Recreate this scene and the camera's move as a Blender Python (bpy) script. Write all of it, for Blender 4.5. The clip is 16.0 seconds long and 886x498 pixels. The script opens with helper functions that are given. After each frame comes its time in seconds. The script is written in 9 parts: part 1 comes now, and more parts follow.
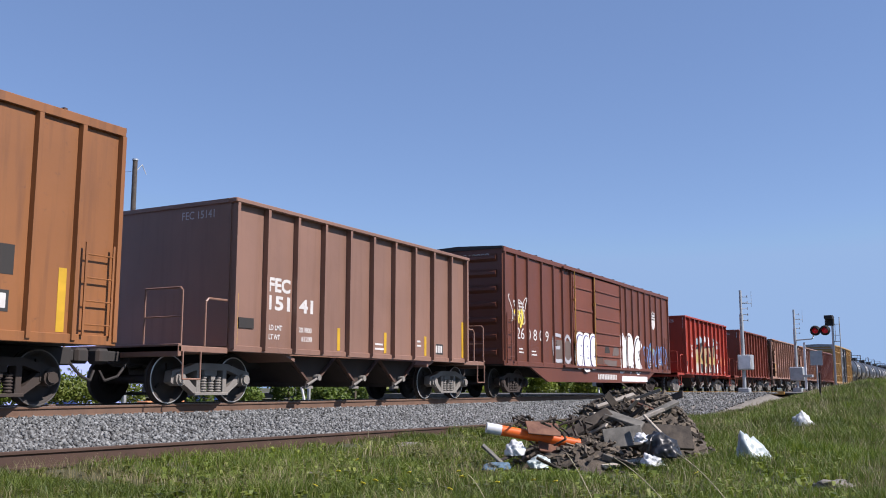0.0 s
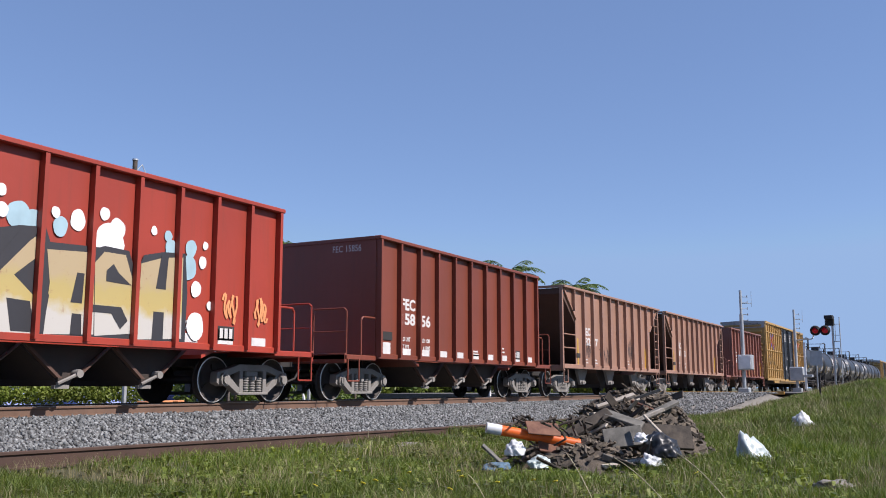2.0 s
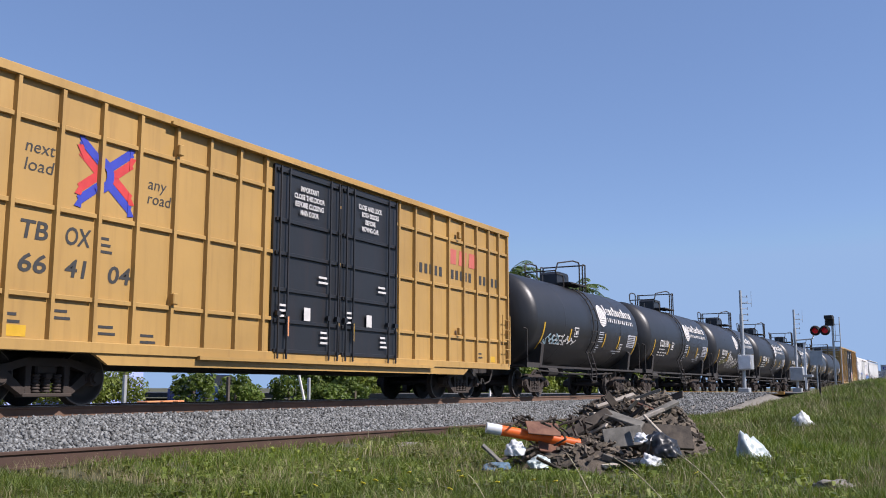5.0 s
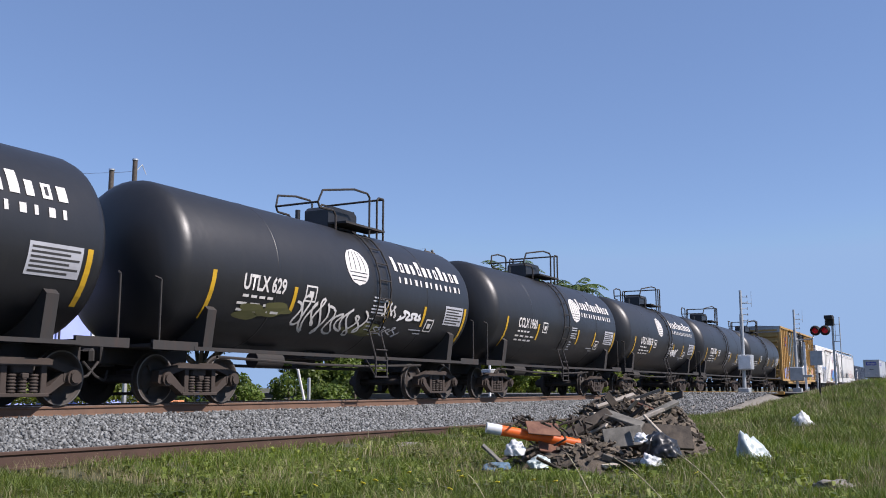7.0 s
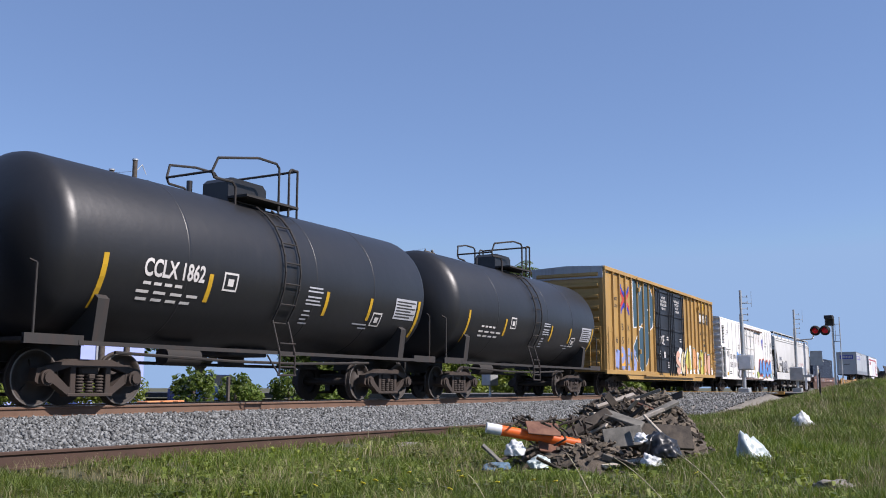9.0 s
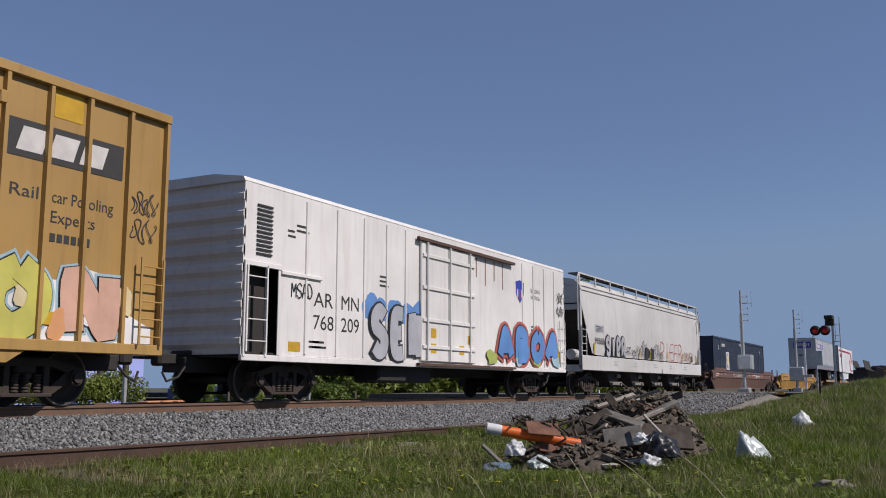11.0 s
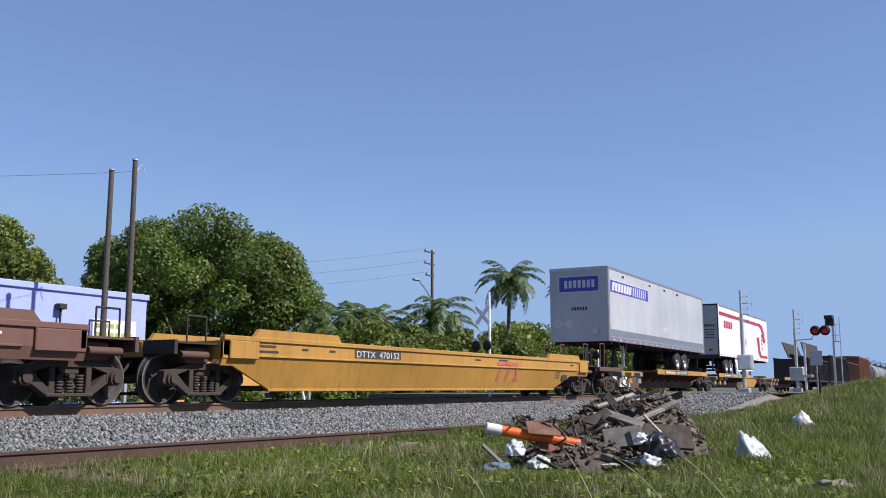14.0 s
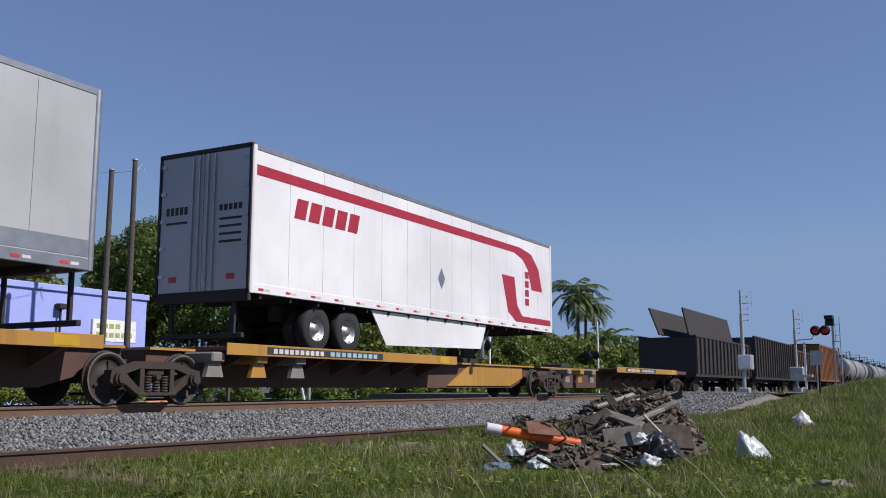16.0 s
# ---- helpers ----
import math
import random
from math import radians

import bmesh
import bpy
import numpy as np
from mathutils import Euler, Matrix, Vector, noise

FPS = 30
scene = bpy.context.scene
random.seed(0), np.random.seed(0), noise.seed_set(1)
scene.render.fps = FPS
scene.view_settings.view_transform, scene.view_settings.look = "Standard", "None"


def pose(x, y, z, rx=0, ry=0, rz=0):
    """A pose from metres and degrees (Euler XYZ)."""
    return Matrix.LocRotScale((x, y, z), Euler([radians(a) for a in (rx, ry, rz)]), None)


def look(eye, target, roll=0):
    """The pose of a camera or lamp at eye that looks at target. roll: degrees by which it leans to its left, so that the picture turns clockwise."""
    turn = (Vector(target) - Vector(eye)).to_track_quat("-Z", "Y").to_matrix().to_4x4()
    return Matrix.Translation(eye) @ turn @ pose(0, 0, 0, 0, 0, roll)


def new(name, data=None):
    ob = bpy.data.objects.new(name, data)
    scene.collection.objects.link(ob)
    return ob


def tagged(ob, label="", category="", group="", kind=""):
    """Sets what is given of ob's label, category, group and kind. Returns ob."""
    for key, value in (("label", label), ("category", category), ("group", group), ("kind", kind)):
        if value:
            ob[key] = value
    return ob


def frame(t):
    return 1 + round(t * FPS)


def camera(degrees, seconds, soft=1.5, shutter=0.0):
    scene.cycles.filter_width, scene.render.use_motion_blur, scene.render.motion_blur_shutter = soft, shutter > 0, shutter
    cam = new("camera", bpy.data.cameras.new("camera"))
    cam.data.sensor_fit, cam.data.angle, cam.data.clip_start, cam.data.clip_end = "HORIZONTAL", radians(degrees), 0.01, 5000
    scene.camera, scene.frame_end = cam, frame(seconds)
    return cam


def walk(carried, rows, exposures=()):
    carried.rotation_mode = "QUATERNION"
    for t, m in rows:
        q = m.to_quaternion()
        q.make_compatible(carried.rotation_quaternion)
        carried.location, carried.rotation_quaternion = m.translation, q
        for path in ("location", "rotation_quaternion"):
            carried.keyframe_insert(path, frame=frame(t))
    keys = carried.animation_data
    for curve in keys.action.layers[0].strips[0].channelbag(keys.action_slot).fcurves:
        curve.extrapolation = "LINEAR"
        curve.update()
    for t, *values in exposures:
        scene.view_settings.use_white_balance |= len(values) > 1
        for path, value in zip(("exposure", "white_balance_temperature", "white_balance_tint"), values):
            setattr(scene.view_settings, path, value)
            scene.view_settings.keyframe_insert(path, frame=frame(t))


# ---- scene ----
# The camera stands still on the grass beside the line. Rail top is z = 0, the line runs along x.
cam = camera(50.72, 16.0, soft=1.0, shutter=0.0)
EYE = pose(0, 0, 0.291, 98.46, 0, -61.29)
walk(cam, [(0, EYE), (16, EYE)], exposures=[(t, e + 0.52, k, 18) for t, e, k in ((0, 0, 6250), (8.2, 0, 6250), (10.2, -0.1, 6450), (10.5, -0.24, 6550), (11, -0.72, 6500), (12, -0.8, 6350), (12.5, -0.5, 6450), (13, -0.14, 6300), (13.5, -0.02, 6250), (14.5, -0.02, 6250), (15, -0.14, 6300), (15.5, -0.36, 6300), (16, -0.5, 6250))])
YC = 13.734          # centre of the main line


def run(t):
    """Metres that the train has gone at t seconds."""
    surge = 0.74 * math.exp(-((t - 7.4) / 0.36) ** 2)      # the slack runs in for a moment
    return 21.068 * t - 0.00325 * t * t + 0.000385 * t ** 3 + surge


# ---- daylight ----
SUN_EL, SUN_AZ = 45.0, -82.0     # degrees; azimuth from +x towards +y
world = bpy.data.worlds.new("world")
scene.world = world
world.use_nodes = True
wn = world.node_tree.nodes
sky = wn.new("ShaderNodeTexSky")
sky.sky_type = "NISHITA"
sky.sun_disc = False
sky.sun_elevation = radians(SUN_EL)
sky.sun_rotation = radians(90 - SUN_AZ)
sky.air_density, sky.dust_density, sky.ozone_density = 0.9, 0.0, 3.5
wn["Background"].inputs["Strength"].default_value = 0.092
# hazy blue sky: the glow round the sun is held down to the even brightness of the rest
haze = wn.new("ShaderNodeMix")
haze.data_type, haze.blend_type = "RGBA", "DARKEN"
haze.inputs["Factor"].default_value = 1.0
[q for q in haze.inputs if q.name == "B" and q.type == "RGBA"][0].default_value = (2.6, 3.95, 5.6, 1)
world.node_tree.links.new(sky.outputs["Color"], [q for q in haze.inputs if q.name == "A" and q.type == "RGBA"][0])
veil = wn.new("ShaderNodeMix")          # thin even haze over the whole sky
veil.data_type = "RGBA"
veil.inputs["Factor"].default_value = 0.33
[q for q in veil.inputs if q.name == "B" and q.type == "RGBA"][0].default_value = (1.88, 2.9, 5.1, 1)
world.node_tree.links.new([q for q in haze.outputs if q.type == "RGBA"][0], [q for q in veil.inputs if q.name == "A" and q.type == "RGBA"][0])
world.node_tree.links.new([q for q in veil.outputs if q.type == "RGBA"][0], wn["Background"].inputs["Color"])
sun = new("sun", bpy.data.lights.new("sun", "SUN"))
sun.data.energy, sun.data.angle, sun.data.color = 5.0, radians(0.5), (1.0, 0.94, 0.85)
sd = Vector((math.cos(radians(SUN_EL)) * math.cos(radians(SUN_AZ)), math.cos(radians(SUN_EL)) * math.sin(radians(SUN_AZ)), math.sin(radians(SUN_EL))))
sun.matrix_world = look(sd * 50, (0, 0, 0))


# ---- materials ----
def mat_base(name):
    m = bpy.data.materials.new(name)
    m.use_nodes = True
    nt = m.node_tree
    return m, nt, nt.nodes["Principled BSDF"]


def noise_node(nt, scale, detail=4, stretch=(1, 1, 1), coord="Object", rough=0.55):
    tc = nt.nodes.new("ShaderNodeTexCoord")
    mp = nt.nodes.new("ShaderNodeMapping")
    mp.inputs["Scale"].default_value = stretch
    nz = nt.nodes.new("ShaderNodeTexNoise")
    nz.inputs["Scale"].default_value, nz.inputs["Detail"].default_value, nz.inputs["Roughness"].default_value = scale, detail, rough
    nt.links.new(tc.outputs[coord], mp.inputs["Vector"])
    nt.links.new(mp.outputs["Vector"], nz.inputs["Vector"])
    return nz.outputs["Fac"]


def ramp(nt, fac, lo, hi, a=(0, 0, 0, 1), b=(1, 1, 1, 1)):
    r = nt.nodes.new("ShaderNodeValToRGB")
    r.color_ramp.elements[0].position, r.color_ramp.elements[1].position = lo, hi
    r.color_ramp.elements[0].color, r.color_ramp.elements[1].color = a, b
    nt.links.new(fac, r.inputs["Fac"])
    return r.outputs["Color"]


def mixed(nt, fac, a, b):
    x = nt.nodes.new("ShaderNodeMix")
    x.data_type = "RGBA"
    for sock, v in (("Factor", fac), ("A", a), ("B", b)):
        p = [q for q in x.inputs if q.name == sock and (q.type == ("VALUE" if sock == "Factor" else "RGBA"))][0]
        if isinstance(v, (tuple, list)):
            p.default_value = (*v, 1) if len(v) == 3 else v
        elif isinstance(v, (int, float)):
            p.default_value = v
        else:
            nt.links.new(v, p)
    return [q for q in x.outputs if q.type == "RGBA"][0]


def shade(c, k):
    return tuple(min(1, v * k) for v in c)


def bumped(nt, bsdf, fac, strength, dist=0.01):
    b = nt.nodes.new("ShaderNodeBump")
    b.inputs["Strength"].default_value, b.inputs["Distance"].default_value = strength, dist
    nt.links.new(fac, b.inputs["Height"])
    nt.links.new(b.outputs["Normal"], bsdf.inputs["Normal"])


def paint(name, col, rough=0.5, wear=0.5, rust=(0.10, 0.045, 0.025), streak=0.5, metal=0.0, bump=0.25, big=0.35):
    """Old paint on steel: faded patches, running streaks, rust specks."""
    m, nt, b = mat_base(name)
    patches = ramp(nt, noise_node(nt, big, 6), 0.35, 0.7)
    c = mixed(nt, patches, shade(col, 0.86), shade(col, 1.12))
    runs = ramp(nt, noise_node(nt, 2.2, 5, (3.0, 3.0, 0.22)), 0.5, 0.78)
    k = nt.nodes.new("ShaderNodeMath"); k.operation = "MULTIPLY"; k.inputs[1].default_value = streak
    nt.links.new(runs, k.inputs[0])
    c = mixed(nt, k.outputs[0], c, tuple(0.5 * a + 0.5 * r for a, r in zip(shade(col, 0.6), rust)))
    specks = ramp(nt, noise_node(nt, 5.0, 8, rough=0.7), 0.72 - 0.12 * wear, 0.80 - 0.06 * wear)
    k2 = nt.nodes.new("ShaderNodeMath"); k2.operation = "MULTIPLY"; k2.inputs[1].default_value = wear
    nt.links.new(specks, k2.inputs[0])
    c = mixed(nt, k2.outputs[0], c, rust)
    nt.links.new(c, b.inputs["Base Color"])
    b.inputs["Roughness"].default_value, b.inputs["Metallic"].default_value = rough, metal
    nz = noise_node(nt, 3.0, 3)
    bumped(nt, b, nz, bump, 0.02)
    return m


def grainy(name, a, b2, scale, rough=0.9, bump=0.5, dist=0.02, rnd=0.0):
    m, nt, b = mat_base(name)
    f = noise_node(nt, scale, 8, rough=0.65)
    c = mixed(nt, ramp(nt, f, 0.35, 0.65), a, b2)
    if rnd:
        oi = nt.nodes.new("ShaderNodeObjectInfo")
        gi = nt.nodes.new("ShaderNodeNewGeometry")
        mx = nt.nodes.new("ShaderNodeMath"); mx.operation = "ADD"
        nt.links.new(oi.outputs["Random"], mx.inputs[0]); nt.links.new(gi.outputs["Random Per Island"], mx.inputs[1])
        fr = nt.nodes.new("ShaderNodeMath"); fr.operation = "FRACT"
        nt.links.new(mx.outputs[0], fr.inputs[0])
        hs = nt.nodes.new("ShaderNodeHueSaturation")
        mr = nt.nodes.new("ShaderNodeMapRange")
        mr.inputs["To Min"].default_value, mr.inputs["To Max"].default_value = 1 - rnd, 1 + rnd
        nt.links.new(fr.outputs[0], mr.inputs["Value"]); nt.links.new(mr.outputs["Result"], hs.inputs["Value"])
        nt.links.new(c, hs.inputs["Color"]); c = hs.outputs["Color"]
    nt.links.new(c, b.inputs["Base Color"])
    b.inputs["Roughness"].default_value = rough
    if bump:
        bumped(nt, b, f, bump, dist)
    return m


def leafy(name, a, b2, trans=0.25, rnd=0.35):
    """Leaves and blades: colour varies from piece to piece, light passes through a little."""
    m, nt, b = mat_base(name)
    gi = nt.nodes.new("ShaderNodeNewGeometry")
    big = noise_node(nt, 0.35, 3)
    c = mixed(nt, gi.outputs["Random Per Island"], a, b2)
    hs = nt.nodes.new("ShaderNodeHueSaturation")
    mr = nt.nodes.new("ShaderNodeMapRange")
    mr.inputs["From Min"].default_value, mr.inputs["From Max"].default_value = 0.3, 0.7
    mr.inputs["To Min"].default_value, mr.inputs["To Max"].default_value = 1 - rnd, 1 + rnd
    nt.links.new(big, mr.inputs["Value"]); nt.links.new(mr.outputs["Result"], hs.inputs["Value"])
    nt.links.new(c, hs.inputs["Color"])
    nt.links.new(hs.outputs["Color"], b.inputs["Base Color"])
    b.inputs["Roughness"].default_value = 0.55
    tr = nt.nodes.new("ShaderNodeBsdfTranslucent")
    nt.links.new(hs.outputs["Color"], tr.inputs["Color"])
    ms = nt.nodes.new("ShaderNodeMixShader"); ms.inputs[0].default_value = trans
    out = nt.nodes["Material Output"]
    nt.links.new(b.outputs[0], ms.inputs[1]); nt.links.new(tr.outputs[0], ms.inputs[2]); nt.links.new(ms.outputs[0], out.inputs["Surface"])
    return m


def flat(name, col, rough=0.6, metal=0.0, glow=0.0):
    m, nt, b = mat_base(name)
    c = mixed(nt, ramp(nt, noise_node(nt, 4.0, 6), 0.35, 0.7), shade(col, 0.85), shade(col, 1.08))
    nt.links.new(c, b.inputs["Base Color"])
    b.inputs["Roughness"].default_value, b.inputs["Metallic"].default_value = rough, metal
    if glow:
        b.inputs["Emission Color"].default_value, b.inputs["Emission Strength"].default_value = (*col, 1), glow
    return m


M = {}
M["hop_brown"] = paint("faded brown hopper paint", (0.217, 0.122, 0.087), streak=0.35, wear=0.3)
M["hop_red"] = paint("bright red hopper paint", (0.30, 0.036, 0.018), streak=0.4, wear=0.25)
M["hop_redbrown"] = paint("oxide red hopper paint", (0.17, 0.04, 0.02), streak=0.35, wear=0.3)
M["hop_tan"] = paint("tan brown hopper paint", (0.296, 0.165, 0.113), streak=0.35, wear=0.3)
M["hop_maroon"] = paint("maroon hopper paint", (0.208, 0.0838, 0.0603), streak=0.35, wear=0.25)
M["rusty"] = paint("rusty steel", (0.087, 0.0469, 0.0335), rough=0.85, wear=0.7, streak=0.6)
M["box_orange"] = paint("weathered orange paint", (0.228, 0.0905, 0.0281), streak=0.75, wear=0.85)
M["box_brown"] = paint("weathered boxcar red paint", (0.118, 0.036, 0.019), streak=0.75, wear=0.8)
M["box_grime"] = paint("dull grey overspray", (0.13, 0.10, 0.085), streak=0.6, wear=0.6)
M["box_door"] = paint("weathered boxcar door paint", (0.15, 0.043, 0.019), streak=0.5, wear=0.8)
M["yellow"] = paint("yellow car paint", (0.365, 0.222, 0.066), streak=0.35, wear=0.25)
M["yellow_w"] = paint("grimy yellow car paint", (0.375, 0.201, 0.0368), streak=0.5, wear=0.45)
M["black_door"] = paint("black door paint", (0.0139, 0.0153, 0.0181), streak=0.2, wear=0.15, rough=0.45)
M["white"] = paint("grubby white paint", (0.679, 0.67, 0.644), streak=0.28, wear=0.15, rust=(0.25, 0.13, 0.06))
M["grey_hop"] = paint("pale grey hopper paint", (0.528, 0.525, 0.505), streak=0.3, wear=0.12, rust=(0.2, 0.12, 0.08))
M["tank"] = paint("black tank paint", (0.0153, 0.016, 0.0181), rough=0.42, streak=0.3, wear=0.12, rust=(0.05, 0.045, 0.04))
M["tank_grey"] = paint("grey tank paint", (0.201, 0.208, 0.208), rough=0.5, streak=0.5, wear=0.3)
M["well_brown"] = paint("brown well car paint", (0.126, 0.0653, 0.0478), streak=0.35, wear=0.3)
M["container"] = paint("navy container paint", (0.0195, 0.0292, 0.0522), rough=0.45, streak=0.15, wear=0.1)
M["trailer"] = paint("silver white trailer skin", (0.402, 0.415, 0.422), rough=0.35, streak=0.12, wear=0.03, bump=0.08)
M["trailer_white"] = paint("white trailer skin", (0.713, 0.713, 0.713), rough=0.35, streak=0.08, wear=0.03, bump=0.08)
M["alu"] = flat("bare aluminium", (0.407, 0.414, 0.421), 0.4, 0.8)
M["dark"] = paint("grimy dark steel", (0.0235, 0.0214, 0.0201), rough=0.8, wear=0.5, streak=0.4)
M["dark_car"] = paint("black weathered car paint", (0.0268, 0.0235, 0.0221), rough=0.7, wear=0.5, streak=0.5)
M["bogie"] = paint("dusty grey cast steel", (0.20, 0.187, 0.168), rough=0.8, wear=0.5, streak=0.2, big=2.0)
M["bogie_dark"] = paint("dark oily cast steel", (0.0383, 0.0278, 0.0218), rough=0.8, wear=0.5, streak=0.2, big=2.0)
M["wheel"] = paint("brown wheel steel", (0.0313, 0.0251, 0.0209), rough=0.75, wear=0.4, big=2.0)
M["tread"] = flat("bright worn wheel rim", (0.62, 0.61, 0.58), 0.35, 0.6)
M["tread_dull"] = flat("dull greasy wheel rim", (0.16, 0.145, 0.13), 0.5, 0.4)
M["tyre"] = flat("black rubber", (0.02, 0.02, 0.02), 0.85)
M["grey_roof"] = paint("galvanised roof sheet", (0.322, 0.335, 0.348), rough=0.5, wear=0.1)
M["chalk"] = flat("white stencil paint", (0.548, 0.533, 0.512), 0.7)
M["dark_ink"] = flat("black stencil paint", (0.03, 0.03, 0.03), 0.7)
M["reflector"] = flat("yellow reflector strip", (0.522, 0.313, 0.0209), 0.4)
M["red_ink"] = flat("red paint", (0.5, 0.04, 0.04), 0.5)
M["blue_ink"] = flat("blue paint", (0.035, 0.05, 0.36), 0.5)
M["rail_old"] = paint("dark rusted rail steel", (0.062, 0.034, 0.023), rough=0.85, wear=0.7, big=2.0, rust=(0.03, 0.018, 0.012))
M["rail"] = paint("brown rail steel", (0.13, 0.075, 0.048), rough=0.75, wear=0.4, big=2.0, rust=(0.07, 0.035, 0.02))
M["rail_top"] = flat("polished rail head", (0.35, 0.33, 0.31), 0.3, 0.8)
M["tie"] = grainy("weathered tie wood", (0.0696, 0.0522, 0.0383), (0.139, 0.111, 0.0835), 6, rnd=0.25)
M["stone"] = grainy("pale grey ballast stone", (0.075, 0.078, 0.078), (0.205, 0.212, 0.208), 9, rnd=0.65)
M["bed"] = grainy("ballast bed", (0.0444, 0.0444, 0.0444), (0.148, 0.148, 0.141), 22, bump=1.0)


# ---- mesh tools ----
class Geo:
    """Gathers boxes, tubes and sheets into one mesh."""

    def __init__(self):
        self.v, self.f, self.s, self.m = [], [], [], []
        self.slot = 0

    def add(self, verts, faces, smooth=False):
        n = len(self.v)
        self.v += [tuple(p) for p in verts]
        self.f += [tuple(n + i for i in q) for q in faces]
        self.s += [smooth] * len(faces)
        self.m += [self.slot] * len(faces)
        return self

    def box(self, x0, x1, y0, y1, z0, z1, ch=0.0, m=None):
        """A box; ch cuts its edges."""
        if ch <= 0:
            vs = [(x, y, z) for x in (x0, x1) for y in (y0, y1) for z in (z0, z1)]
            fs = [(0, 1, 3, 2), (4, 6, 7, 5), (0, 4, 5, 1), (2, 3, 7, 6), (0, 2, 6, 4), (1, 5, 7, 3)]
        else:
            vs, idx = [], {}
            for i, x in enumerate((x0, x1)):
                for j, y in enumerate((y0, y1)):
                    for k, z in enumerate((z0, z1)):
                        for a in range(3):
                            q = [x, y, z]
                            for b in range(3):
                                if b != a:
                                    q[b] += ch * (1 - 2 * (i, j, k)[b])
                            idx[i, j, k, a] = len(vs)
                            vs.append(q)
            fs = []
            for a in range(3):
                b, c = (a + 1) % 3, (a + 2) % 3
                for e in (0, 1):
                    quad = []
                    for p, q in ((0, 0), (1, 0), (1, 1), (0, 1)):
                        t = [0, 0, 0]
                        t[a], t[b], t[c] = e, p, q
                        quad.append(idx[(*t, a)])
                    fs.append(tuple(quad if e else quad[::-1]))
                for p in (0, 1):
                    for q in (0, 1):
                        t0, t1 = [0, 0, 0], [0, 0, 0]
                        t0[b], t0[c], t1[b], t1[c], t1[a] = p, q, p, q, 1
                        e4 = [idx[(*t0, b)], idx[(*t1, b)], idx[(*t1, c)], idx[(*t0, c)]]
                        fs.append(tuple(e4 if p == q else e4[::-1]))
            for i in (0, 1):
                for j in (0, 1):
                    for k in (0, 1):
                        t = [idx[i, j, k, a] for a in range(3)]
                        fs.append(tuple(t if (i + j + k) % 2 else t[::-1]))
        if m is not None:
            vs = [m @ Vector(p) for p in vs]
        return self.add(vs, fs)

    def prism(self, pts, axis, a, b, m=None):
        """A closed outline (two coordinates a point), pushed along axis from a to b."""
        def put(p, t):
            return (t, *p) if axis == "x" else (p[0], t, p[1]) if axis == "y" else (*p, t)
        n = len(pts)
        vs = [put(p, a) for p in pts] + [put(p, b) for p in pts]
        fs = [tuple(range(n))[::-1], tuple(range(n, 2 * n))] + [(i, (i + 1) % n, n + (i + 1) % n, n + i) for i in range(n)]
        if m is not None:
            vs = [m @ Vector(p) for p in vs]
        return self.add(vs, fs)

    def cyl(self, p0, p1, r, n=10, r2=None, cap=True):
        p0, p1 = Vector(p0), Vector(p1)
        w = (p1 - p0).normalized()
        u = w.orthogonal().normalized()
        q = w.cross(u)
        r2 = r if r2 is None else r2
        ring = [(math.cos(2 * math.pi * i / n), math.sin(2 * math.pi * i / n)) for i in range(n)]
        vs = [p0 + r * (c * u + s * q) for c, s in ring] + [p1 + r2 * (c * u + s * q) for c, s in ring]
        self.add(vs, [(i, (i + 1) % n, n + (i + 1) % n, n + i) for i in range(n)], n > 6)
        if cap:
            self.add(vs[:n], [tuple(range(n))[::-1]])
            self.add(vs[n:], [tuple(range(n))])
        return self

    def tube(self, pts, r, n=6):
        for a, b in zip(pts, pts[1:]):
            self.cyl(a, b, r, n)
        return self

    def lathe(self, prof, axis, centre=(0, 0, 0), n=28, smooth=True):
        """A profile of (distance along axis, radius) turned round the axis."""
        vs, fs = [], []
        for t, r in prof:
            for i in range(n):
                c, s = math.cos(2 * math.pi * i / n) * r, math.sin(2 * math.pi * i / n) * r
                p = (t, c, s) if axis == "x" else (c, t, s) if axis == "y" else (c, s, t)
                vs.append(tuple(a + b for a, b in zip(p, centre)))
        for k in range(len(prof) - 1):
            fs += [(k * n + i, k * n + (i + 1) % n, (k + 1) * n + (i + 1) % n, (k + 1) * n + i) for i in range(n)]
        self.add(vs, fs, smooth)
        return self

    def mesh(self, name, mats):
        me = bpy.data.meshes.new(name)
        me.from_pydata(self.v, [], self.f)
        for mt in mats if isinstance(mats, (list, tuple)) else [mats]:
            me.materials.append(mt)
        me.polygons.foreach_set("use_smooth", self.s)
        me.polygons.foreach_set("material_index", self.m)
        me.update()
        bm = bmesh.new()
        bm.from_mesh(me)
        bmesh.ops.recalc_face_normals(bm, faces=bm.faces)
        bm.to_mesh(me)
        bm.free()
        return me


def part(name, geo, mats, parent, label="", at=None):
    """One mesh object under a thing or a part; geo is a Geo or a mesh."""
    me = geo if isinstance(geo, bpy.types.Mesh) else geo.mesh(name, mats)
    ob = new(name, me)
    ob.parent = parent
    if at is not None:
        ob.matrix_basis = at
    if label:
        ob["label"] = label
    return ob


def thing(name, label, category, at=None, group="", kind=""):
    ob = new(name)
    ob.empty_display_size = 0.3
    if at is not None:
        ob.matrix_basis = at
    return tagged(ob, label, category, group, kind)


